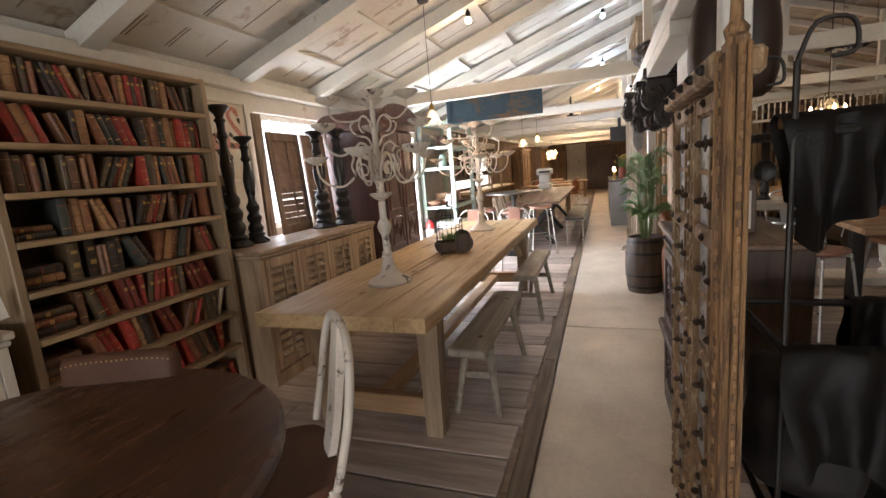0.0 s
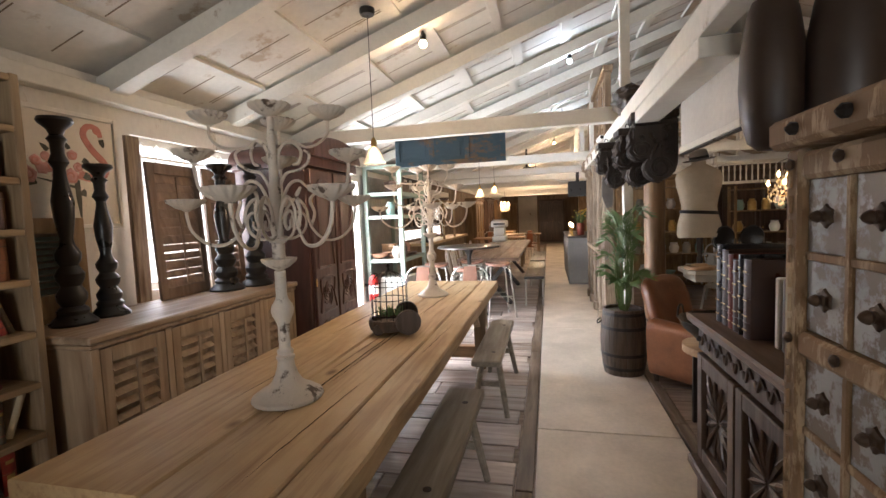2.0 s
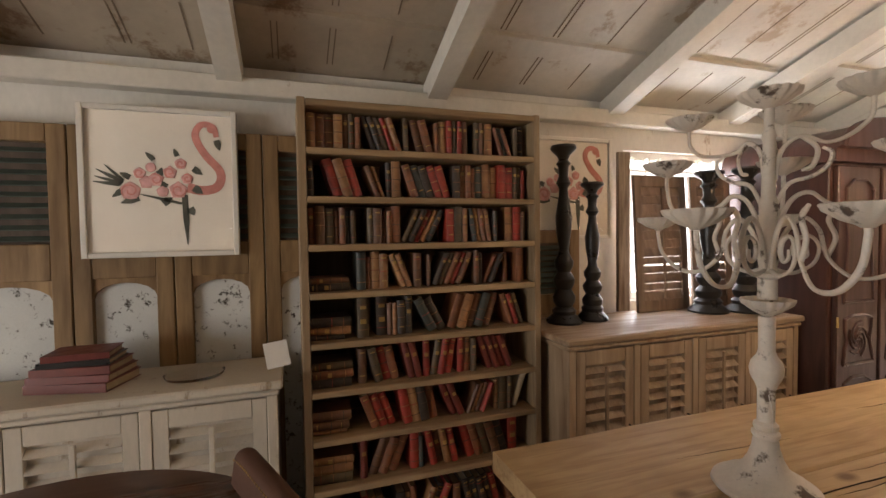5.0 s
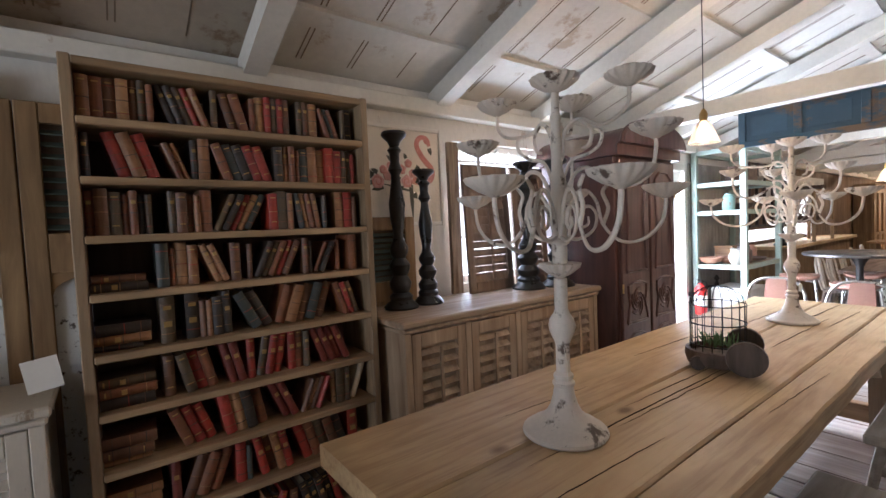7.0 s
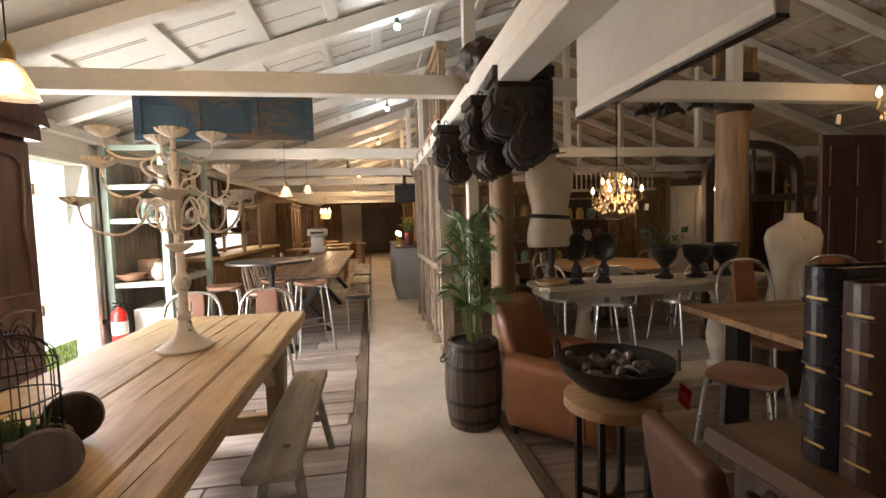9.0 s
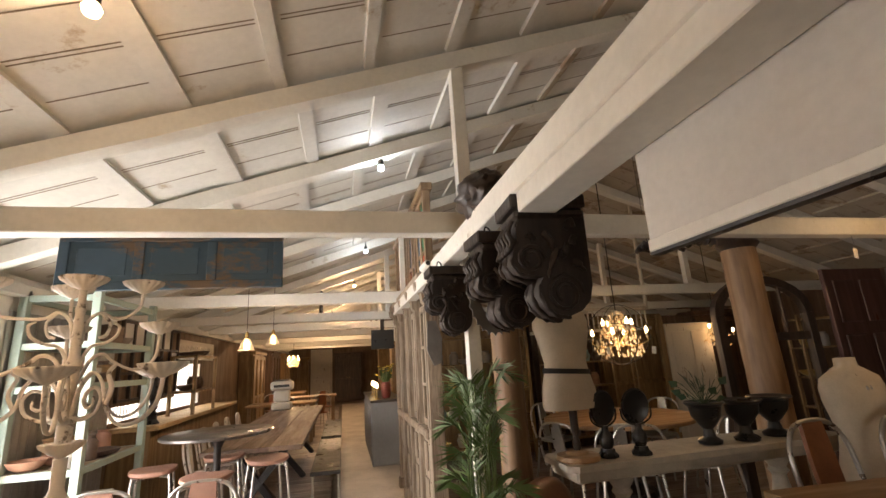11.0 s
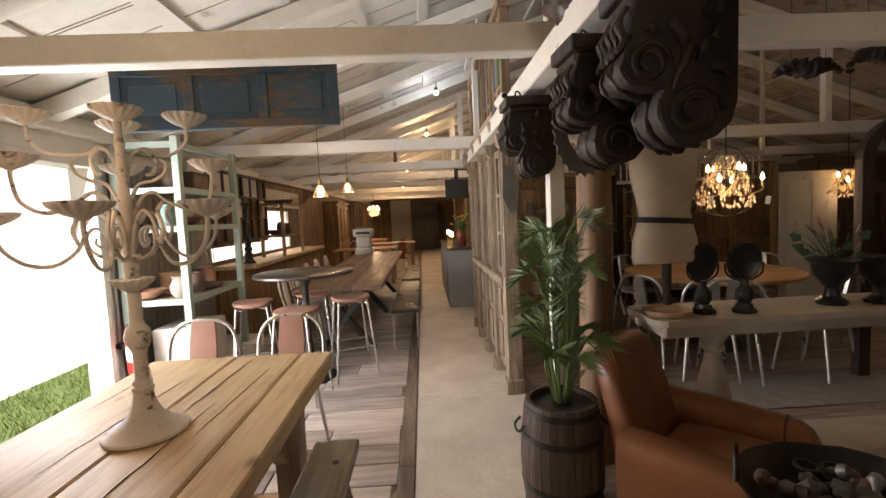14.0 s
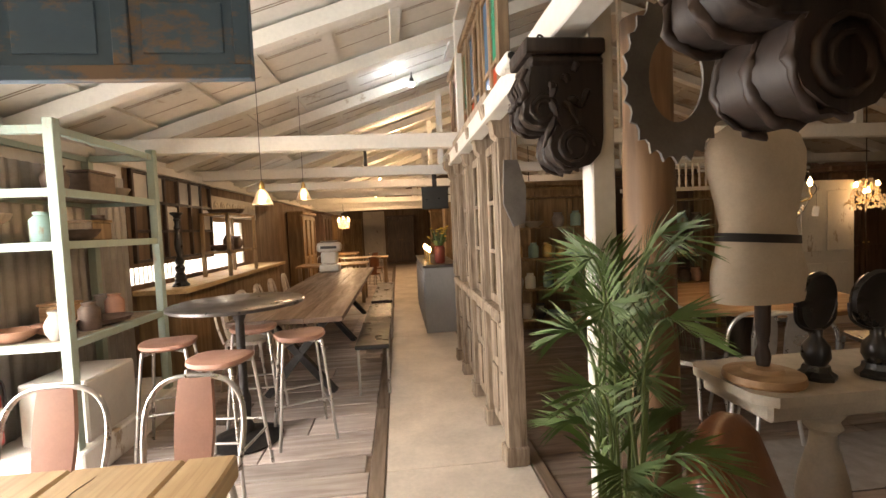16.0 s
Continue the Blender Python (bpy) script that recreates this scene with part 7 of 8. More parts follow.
hide(0.33, 0.60, 2.35, 1.425, 0.30, 0.22, 1.0)
hide(0.70, 0.90, 2.35, 1.425, 0.42, 0.30, 2.2)
hide(0.34, 0.66, 2.33, 0.90, 0.40, 0.3, 3.1)
hide(0.62, 0.88, 2.73, 0.90, 0.36, 0.3, 4.3)
t = thing("leather_bag", "slumped black leather bag on the iron stand", "bag", (0.76, 2.53, 1.413), group="bags on the iron stand")
part("body", rough_up(soft_box(0.24, 0.34, 0.27, 0.09, pose(0, 0, 0.135), puff=0.03), 0.05, 5, 2), M_BAG, t, smooth=60)
part("strap", tube(bmesh.new(), smooth_path([(-0.05, -0.1, 0.25), (-0.1, -0.12, 0.33), (-0.12, 0.05, 0.34), (-0.06, 0.1, 0.25)], 5), 0.005, 6), M_BAG, t)

# ---- near corner: round table and chairs ----
M_WALNUT = wood("walnut_top", (0.07, 0.03, 0.017), (0.16, 0.075, 0.04), "y", 5, 0.3, 0.2, 0.1)
t = thing("round_table", "round walnut table with polished top", "table", (-1.36, 1.62, 0))
part("tabletop", lathe(bmesh.new(), [(0.62, 0.725), (0.64, 0.735), (0.64, 0.755), (0.625, 0.765)], 64), M_WALNUT, t, smooth=30)
part("pedestal", lathe(bmesh.new(), [(0.06, 0.06), (0.08, 0.15), (0.05, 0.3), (0.06, 0.6), (0.12, 0.724)], 20), M_DARK, t, smooth=40)
for k in range(4):
    a = radians(45 + 90 * k)
    part("foot", tube(bmesh.new(), smooth_path([(0.04 * math.cos(a), 0.04 * math.sin(a), 0.16), (0.2 * math.cos(a), 0.2 * math.sin(a), 0.1), (0.34 * math.cos(a), 0.34 * math.sin(a), 0.03)], 4), 0.03, 8), M_DARK, t, smooth=60)
c = arch_chair(None, "cream metal bistro chair with dark leather seat", "chairs round the walnut table", M_CREAM, M_DKLEATHER)
c.matrix_world = pose(-1.06, 2.14, 0, 0, 0, -47) @ Matrix.Scale(1.1, 4)


def dining_chair(m, top, group):
    """A padded leather chair that faces -y."""
    t = thing("dining_chair", "tan leather dining chair with brass nails", "chair", group=group)
    t.matrix_world = m
    part("seat", soft_box(0.44, 0.42, 0.09, 0.035, pose(0, 0, 0.44)), M_DKLEATHER, t, smooth=60)
    h = top - 0.42
    part("back", soft_box(0.40, 0.07, h, 0.034, pose(0, 0.20, 0.42 + h / 2, -8, 0, 0)), M_DKLEATHER, t, smooth=60)
    for k in range(22):
        u = k / 21
        part("nail", lathe(bmesh.new(), [(0.004, 0), (0.003, 0.002)], 6, m=pose(-0.18 + 0.36 * u, 0.165 + 0.065 * h, top - 0.02 - 0.012 * (2 * u - 1) ** 4, 90, 0, 0)), M_GILT, t)
    for x in (-0.18, 0.18):
        for y in (-0.17, 0.18):
            part("leg", tube(bmesh.new(), [(x, y, 0.4), (x * 1.05, y * 1.08, 0)], [0.02, 0.014], 8), M_DARK, t)


dining_chair(pose(-1.56, 1.93, 0, 0, 0, 22), 0.86, "chairs round the walnut table")
dining_chair(pose(0.80, 4.33, 0, 0, 0, 80), 0.72, "leather chairs by the timber table")

# ---- east side: stone table, torsos, timber table, chandeliers, cabinets ----
t = thing("stone_table", "pale stone console table on baluster legs", "table", (0.93, 6.28, 0))
bm = bmesh.new()
L, D = 2.02, 0.42
edge = [(0.05, 0), (L - 0.05, 0), (L - 0.02, 0.03), (L, 0.06), (L, D - 0.06), (L - 0.02, D - 0.03), (L - 0.05, D), (0.05, D), (0.02, D - 0.03), (0, D - 0.06), (0, 0.06), (0.02, 0.03)]
prism(bm, edge, 0.035, Matrix.Translation((0, 0, 0.825)))
part("top", rough_up(bm, 0.002, 12), M_STONE, t)
part("apron", B(0.05, L - 0.05, 0.04, D - 0.04, 0.755, 0.825, bevel=0.012), M_STONE, t)
for x in (0.42, L - 0.42):
    bm = bmesh.new()
    lathe(bm, [(0.08, 0.085), (0.08, 0.12), (0.05, 0.14), (0.058, 0.19), (0.082, 0.28), (0.09, 0.36), (0.075, 0.46), (0.047, 0.57), (0.042, 0.62), (0.062, 0.645), (0.05, 0.67), (0.075, 0.71), (0.08, 0.755)], 24, (x, D / 2, 0))
    part("baluster", bm, M_STONE, t, smooth=40)
part("plinth", B(0.2, L - 0.2, 0.02, D - 0.02, 0.0, 0.085, bevel=0.012), M_STONE, t)


def torso(x, y, z, turn, scale, label, belt, neck_cap):
    """A tailor's form: one padded shape on a turned stand."""
    bm = bmesh.new()
    prof = [(0.150, 0.095, 0.0), (0.158, 0.10, 0.03), (0.155, 0.10, 0.12), (0.130, 0.085, 0.24), (0.122, 0.08, 0.30), (0.138, 0.09, 0.40), (0.158, 0.10, 0.50), (0.165, 0.095, 0.58), (0.150, 0.08, 0.64), (0.09, 0.06, 0.685), (0.05, 0.05, 0.71), (0.047, 0.047, 0.76)]
    n, rings = 28, []
    for a, b, h in prof:
        rings.append([bm.verts.new((a * 1.32 * math.cos(q), b * 1.1 * math.sin(q) + 0.015 * (h - 0.3), h)) for q in (2 * math.pi * k / n for k in range(n))])
    for p, q in zip(rings, rings[1:]):
        ring_faces(bm, p, q)
    bm.faces.new(list(reversed(rings[0])))
    bm.faces.new(rings[-1])
    m = pose(x, y, z, 0, 0, turn) @ Matrix.Scale(scale, 4)
    bmesh.ops.transform(bm, matrix=m, verts=bm.verts)
    return solid("dress_form", bm, M_LINEN, label, "mannequin", "dress forms", smooth=60)


t = thing("form_stand", "turned wooden stand with round base", "stand", (1.06, 6.44, 0.861))
part("base", lathe(bmesh.new(), [(0.125, 0), (0.13, 0.01), (0.125, 0.03), (0.07, 0.036), (0.06, 0.05), (0.02, 0.055)], 32), M_PINEX, t, smooth=40)
part("stem", lathe(bmesh.new(), [(0.02, 0.055), (0.026, 0.09), (0.016, 0.13), (0.024, 0.18), (0.026, 0.29)], 14), M_DARK, t, smooth=40)
torso(1.06, 6.46, 1.151, 8, 0.92, "cream linen dress form with black belt", True, False)
bm = bmesh.new()
n = 40
lo = [bm.verts.new(pose(1.06, 6.46, 1.36, 0, 4, 8) @ Vector((0.1685 * math.cos(q), 0.0945 * math.sin(q), 0))) for q in (2 * math.pi * k / n for k in range(n))]
hi = [bm.verts.new(pose(1.06, 6.46, 1.36, 0, 4, 8) @ Vector((0.1655 * math.cos(q), 0.0925 * math.sin(q), 0.03))) for q in (2 * math.pi * k / n for k in range(n))]
hi2 = [bm.verts.new(v.co - (v.co - Vector((1.06, 6.46, v.co.z))) * 0.06) for v in hi]
lo2 = [bm.verts.new(v.co - (v.co - Vector((1.06, 6.46, v.co.z))) * 0.06) for v in lo]
ring_faces(bm, lo, hi)
ring_faces(bm, hi, hi2)
ring_faces(bm, hi2, lo2)
ring_faces(bm, lo2, lo)
solid("belt", bm, M_BAG, "narrow black leather belt round the dress form", "belt", smooth=50)
t = thing("hat", "grey brimmed felt hat on the dress form", "hat", (1.06, 6.462, 1.845))
t.matrix_world = pose(1.06, 6.462, 1.852, 6, -8, 0)
M_FELT = plain("grey_felt", (0.22, 0.19, 0.16), 0.9, 0, 0.3, 9)
part("crown", lathe(bmesh.new(), [(0.075, 0.0), (0.078, 0.02), (0.07, 0.07), (0.05, 0.085), (0.02, 0.075)], 28), M_FELT, t, smooth=50)
part("brim", lathe(bmesh.new(), [(0.07, -0.006), (0.12, -0.012), (0.135, -0.004), (0.12, -0.006), (0.07, 0.0)], 32), M_FELT, t, smooth=60)
part("band", lathe(bmesh.new(), [(0.0785, 0.004), (0.0795, 0.012), (0.0775, 0.026), (0.075, 0.015)], 28), M_BAG, t, smooth=40)
torso(2.86, 6.13, 0.59, -6, 1.0, "cream dress form with a small necklace", False, True)
t = thing("low_cabinet", "dark low chest under the dress form", "chest", (2.86, 6.12, 0))
part("body", B(-0.25, 0.25, -0.12, 0.12, 0.0, 0.56, bevel=0.008), M_DARK, t)
part("top", B(-0.27, 0.27, -0.13, 0.13, 0.56, 0.589, bevel=0.006), M_DARK, t)


t = thing("necklace", "thin metal necklace with pendants on the dress form", "necklace", (2.86, 6.13, 1.27))
part("chain", tube(bmesh.new(), smooth_path([(-0.045, -0.02, 0.03), (-0.04, -0.065, -0.02), (-0.015, -0.088, -0.075), (0.0, -0.092, -0.09), (0.015, -0.088, -0.075), (0.04, -0.065, -0.02), (0.045, -0.02, 0.03)], 5), 0.0025, 6), M_IRON, t)
for x in (-0.014, 0.014):
    part("pendant", lathe(bmesh.new(), [(0.003, -0.03), (0.010, -0.02), (0.006, -0.005), (0.002, 0.0)], 10, (x, -0.098, -0.088)), M_STEEL, t, smooth=50)


def oval_stand(x, y, turn):
    t = thing("oval_mirror_stand", "black oval vanity mirror on a turned stand", "mirror", (x, y, 0.861), turn, "black oval mirrors on the stone table")
    part("foot", lathe(bmesh.new(), [(0.06, 0), (0.062, 0.015), (0.045, 0.03), (0.04, 0.05)], 8), M_BLACK, t)
    part("stem", lathe(bmesh.new(), [(0.03, 0.05), (0.045, 0.08), (0.042, 0.12), (0.02, 0.15), (0.022, 0.18)], 16), M_BLACK, t, smooth=40)
    bm = bmesh.new()
    lathe(bm, [(0.02, -0.018), (0.09, -0.016), (0.098, 0), (0.09, 0.014), (0.085, 0.010), (0.01, 0.010)], 32, m=pose(0, 0, 0.28, 96, 0, 0) @ Matrix.Diagonal((0.95, 1.12, 1, 1)))
    part("frame", bm, M_BLACK, t, smooth=40)
    part("yoke", tube(bmesh.new(), smooth_path([(-0.1, 0, 0.27), (-0.09, 0, 0.21), (-0.03, 0, 0.175), (0.03, 0, 0.175), (0.09, 0, 0.21), (0.1, 0, 0.27)], 4), 0.006, 6), M_BLACK, t)


oval_stand(1.25, 6.42, 10)
oval_stand(1.46, 6.39, -6)


def urn(x, y, s, leaves):
    t = thing("urn", "black cast iron urn holding dark green leaves" if leaves else "squat black cast iron urn", "urn", (x, y, 0.861), group="black urns on the stone table")
    part("body", lathe(bmesh.new(), [(0.07 * s, 0), (0.075 * s, 0.02), (0.04 * s, 0.045), (0.03 * s, 0.09), (0.055 * s, 0.12), (0.09 * s, 0.17), (0.10 * s, 0.23), (0.125 * s, 0.25), (0.12 * s, 0.26), (0.08 * s, 0.24)], 24), M_BLACK, t, smooth=40)
    if leaves:
        r = random.Random(int(x * 100))
        for _ in range(26):
            a, b = r.uniform(0, 6.28), r.uniform(0.3, 1.4)
            d = Vector((math.cos(a) * math.cos(b), math.sin(a) * math.cos(b), math.sin(b)))
            p = Vector((0, 0, 0.24))
            q = p + d * r.uniform(0.10, 0.20)
            bm = bmesh.new()
            u = d.orthogonal().normalized()
            w = d.cross(u)
            ln = 0.055
            pts = [q - d * ln * 0.3, q + u * 0.03 + d * 0.01, q + d * ln + w * 0.012, q - u * 0.03 + d * 0.01]
            top = [bm.verts.new(c) for c in pts]
            low = [bm.verts.new(c - w * 0.0015) for c in pts]
            bm.faces.new(top)
            bm.faces.new(list(reversed(low)))
            ring_faces(bm, low, top)
            tube(bm, [p, q - d * ln * 0.3], 0.002, 4)
            part("leaf", bm, M_DARKLEAF, t)


M_DARKLEAF = plain("dark_leaf", (0.035, 0.07, 0.03), 0.45, 0, 0.4, 12)
urn(2.02, 6.46, 1.0, True)
urn(2.28, 6.43, 1.05, False)
urn(2.56, 6.47, 1.1, False)

M_TIMBER = wood("brown_timber_top", (0.15, 0.08, 0.032), (0.40, 0.235, 0.105), "x", 4, 0.42, 0.3, 0.06)
t = thing("timber_table", "square timber table on dark steel trestles", "table", (1.53, 4.69, 0), -5)
for a, b in ((0, 0.34), (0.341, 0.70), (0.701, 1.04)):
    part("tabletop_plank", B(0, 1.85, a, b, 0.762, 0.80, bevel=0.003), M_TIMBER, t)
for x in (0.25, 1.4):
    for y in (0.18, 0.88):
        part("leg", B(x - 0.04, x + 0.04, y - 0.05, y + 0.05, 0, 0.762), M_IRON, t)
    part("cross_bar", B(x - 0.03, x + 0.03, 0.23, 0.83, 0.08, 0.14), M_IRON, t)
copy_thing(barstool, pose(1.42, 5.02, 0, 0, 0, 30) @ Matrix.Diagonal((0.95, 0.95, 0.82, 1)))
c = arch_chair(M_LEATHER, "steel bistro chair with brown leather back", "leather chairs by the timber table")
c.matrix_world = pose(2.27, 5.71, 0, 0, 0, 4) @ Matrix.Diagonal((1.08, 1.0, 1.21, 1))
copy_thing(c, pose(2.93, 5.69, 0, 0, 0, -6) @ Matrix.Diagonal((1.08, 1.0, 1.0, 1)))

# round dining table with steel chairs
t = thing("dining_table", "round honey wood dining table", "table", (2.65, 8.5, 0))
part("tabletop", lathe(bmesh.new(), [(0.78, 0.735), (0.8, 0.745), (0.8, 0.77), (0.79, 0.778)], 56), M_PINEX, t, smooth=30)
part("pedestal", lathe(bmesh.new(), [(0.3, 0), (0.28, 0.05), (0.1, 0.1), (0.08, 0.4), (0.12, 0.734)], 24), M_DARK, t, smooth=40)
c = arch_chair(None, "bare steel bistro chair at the round dining table", "steel chairs round the dining table")
c.matrix_world = pose(2.1, 7.72, 0, 0, 0, 160)
for a in (-60, -25, 20, 65, 120, 200):
    q = radians(a - 90)
    copy_thing(c, pose(2.65 + 0.95 * math.cos(q), 8.5 + 0.95 * math.sin(q), 0, 0, 0, a + 180))
solid("rug", rough_up(B(1.5, 3.7, 7.0, 7.55, 0.001, 0.008), 0.001, 9), M_CLAY, "flat grey woven runner on the floor", "rug")


def chandelier(x, y, z0, z1, hang, globe, lit=9.0):
    """An iron and crystal chandelier between z0 and z1, hung at the height hang."""
    t = thing("chandelier", "glowing crystal chandelier in an iron globe" if globe else "glowing crystal chandelier with candle bulbs", "chandelier", (x, y, z0), group="chandeliers")
    h = z1 - z0
    R = h * 0.55
    part("stem", tube(bmesh.new(), [(0, 0, h * 0.2), (0, 0, hang - z0)], 0.006, 8), M_IRON, t)
    part("canopy", lathe(bmesh.new(), [(0.02, 0), (0.05, 0.02), (0.055, 0.05)], 16, (0, 0, hang - z0 - 0.05)), M_IRON, t, smooth=40)
    if globe:
        for tilt, turn in ((90, 0), (90, 70), (20, 30)):
            m = pose(0, 0, h * 0.5, 0, tilt, turn)
            part("hoop", tube(bmesh.new(), [m @ Vector((h * 0.5 * math.cos(q), h * 0.5 * math.sin(q), 0)) for q in (2 * math.pi * k / 40 for k in range(41))], 0.0035, 6), M_IRON, t)
    r = random.Random(int(x * 31))
    n = 8
    for k in range(n):
        a = 2 * math.pi * k / n
        c, sn = math.cos(a), math.sin(a)
        rr = R * (0.8 if k % 2 else 0.5)
        zz = h * (0.42 if k % 2 else 0.58)
        arm = part("arm", tube(bmesh.new(), smooth_path([(0, 0, h * 0.35), (rr * 0.5 * c, rr * 0.5 * sn, zz - 0.08), (rr * c, rr * sn, zz - 0.04), (rr * c, rr * sn, zz)], 4), 0.005, 6), M_GILT, t)
        part("candle", lathe(bmesh.new(), [(0.02, 0), (0.008, 0.004), (0.008, 0.05)], 8, (rr * c, rr * sn, zz)), M_CREAMBOOK, arm)
        part("bulb", lathe(bmesh.new(), [(0.007, 0.05), (0.018, 0.068), (0.013, 0.092), (0.002, 0.12)], 10, (rr * c, rr * sn, zz)), M_BULB, arm, smooth=60)
    bm = bmesh.new()
    for _ in range(260):
        u = r.random()
        zz = h * (0.12 + 0.75 * u)
        q = R * (0.95 - 0.75 * u) * math.sqrt(r.uniform(0.35, 1)) * (1 if u > 0.2 else 0.6 + 2 * u)
        a = r.uniform(0, 6.28)
        lathe(bm, [(0.0015, 0), (0.011, 0.014), (0.009, 0.024), (0.0015, 0.042)], 5, (q * math.cos(a), q * math.sin(a), zz - 0.02))
    tagged(part("crystal_fringe", bm, M_CRYSTAL, t), kind="stuff")
    lamp("chandelier_light", "POINT", Matrix.Translation((x, y, z0 + h * 0.30)), lit, WARM, radius=0.14)


M_CRYSTAL = glass("crystal", (1.0, 0.86, 0.62), 0.06, False, 0.5)
chandelier(2.62, 8.2, 1.33, 1.97, roof(2.62) + 0.15, True, 13)
chandelier(3.25, 5.6, 1.85, 2.35, roof(3.25) + 0.15, False, 9)
chandelier(1.9, 12.0, 1.25, 1.75, roof(1.9) + 0.15, False, 18)
chandelier(-1.75, 18.0, 1.5, 1.95, roof(-1.75) + 0.15, False, 60)
chandelier(3.9, 14.5, 1.4, 1.9, roof(3.9) + 0.15, False, 6)
# extra chandelier added out of view, giving warm light on the near east side
chandelier(2.4, 1.2, 1.3, 1.85, roof(2.4) + 0.15, False, 9)
chandelier(5.6, 10.0, 1.4, 1.9, roof(5.6) + 0.15, False, 5)

# tall dark doors and cabinets across the east side
for i, x in enumerate((4.5, 5.35, 6.2)):
    t = thing("panelled_door", "tall dark mahogany panelled door standing upright", "door", (x, 7.35, 0), group="dark doors on the east side")
    part("leaf", B(0, 0.8, 0, 0.045, 0, 2.17, bevel=0.006), M_MAHOG, t)
    for z0, z1 in ((0.12, 0.75), (0.88, 1.5), (1.62, 2.05)):
        for a in (0.09, 0.44):
            part("raised_panel", B(a, a + 0.27, -0.014, 0.0, z0, z1, bevel=0.012), M_MAHOG, t)
    part("handle", lathe(bmesh.new(), [(0.012, 0), (0.022, 0.02), (0.012, 0.04)], 12, m=pose(0.74, -0.005, 1.0, 90, 0, 0)), M_GILT, t, "brass knob", smooth=40)
t = thing("arched_frame", "dark arched glazed door frame", "door", (3.2, 7.45, 0))
bm = bmesh.new()
arch = [(0.6 * math.cos(q), 1.75 + 0.38 * math.sin(q)) for q in (math.pi * k / 16 for k in range(17))]
inner = [(0.5 * math.cos(q), 1.75 + 0.30 * math.sin(q)) for q in (math.pi * k / 16 for k in range(17))]
prism(bm, arch + inner[::-1], 0.07, Matrix.Translation((0.6, 0, 0)) @ TO_Y)
part("arch", bm, M_DARK, t)
for x in (0.0, 1.1):
    part("jamb", B(x, x + 0.1, 0, 0.07, 0, 1.75, bevel=0.004), M_DARK, t)
for x in (0.35, 0.6, 0.85):
    part("glazing_bar", B(x - 0.012, x + 0.012, 0.02, 0.05, 1.5, 2.04), M_DARK, t)
part("transom", B(0.1, 1.1, 0.01, 0.06, 1.48, 1.56), M_DARK, t)
t = thing("pale_door", "pale distressed panelled door leaning upright", "door", (4.75, 10.15, 0))
part("leaf", B(0, 0.85, 0, 0.045, 0, 1.85, bevel=0.006), M_WHITEWOOD, t)
for z0, z1 in ((0.12, 0.8), (0.95, 1.72)):
    for a in (0.1, 0.46):
        part("raised_panel", B(a, a + 0.29, -0.012, 0.0, z0, z1, bevel=0.01), M_WHITEWOOD, t)
part("stile", B(-0.1, -0.01, 0.0, 0.06, 0, 2.0, bevel=0.006), M_OAK, t)
for x, y, w, h, mat in ((1.1, 10.9, 1.6, 1.95, M_OAK), (2.75, 10.9, 1.2, 2.05, M_DARKCAB), (5.75, 10.6, 1.6, 2.0, M_DARKCAB), (4.05, 10.9, 1.2, 2.0, M_OAK), (0.75, 14.2, 1.8, 1.9, M_OAK), (2.7, 16.2, 2.4, 2.0, M_DARKCAB)):
    cornice("glazed_cabinet", "tall brown timber display cabinet", pose(x, y, 0), w, h, 0.4, mat, "cabinets on the east side")
for x, y, w, h, mat, turn in ((7.4, 2.0, 1.6, 1.9, M_DARKCAB, 90), (7.4, 4.2, 1.8, 2.0, M_OAK, 90), (7.4, 0.0, 1.6, 2.0, M_DARK, 90)):
    cornice("wall_cabinet", "tall dark timber cabinet against the wall", pose(x, y + w, 0, 0, 0, -90), w, h, 0.2, mat, "cabinets on the east wall")
# spindle gallery hung between the beams
t = thing("spindle_rail", "pale turned spindle gallery above the cabinets", "rail", (2.2, 9.6, 1.75))
for z in (0, 0.3):
    part("rail", B(0, 1.9, 0, 0.04, z, z + 0.04), M_WHITEWOOD, t)
for k in range(24):
    part("spindle", lathe(bmesh.new(), [(0.008, 0.04), (0.014, 0.1), (0.008, 0.17), (0.014, 0.24), (0.008, 0.3)], 8, (0.05 + 0.078 * k, 0.02, 0)), M_WHITEWOOD, t)
for x in (0.0, 1.86):
    part("hanger", B(x, x + 0.04, 0.0, 0.04, 0.34, roof(2.2 + x) - 1.61), M_WHITEWOOD, t)

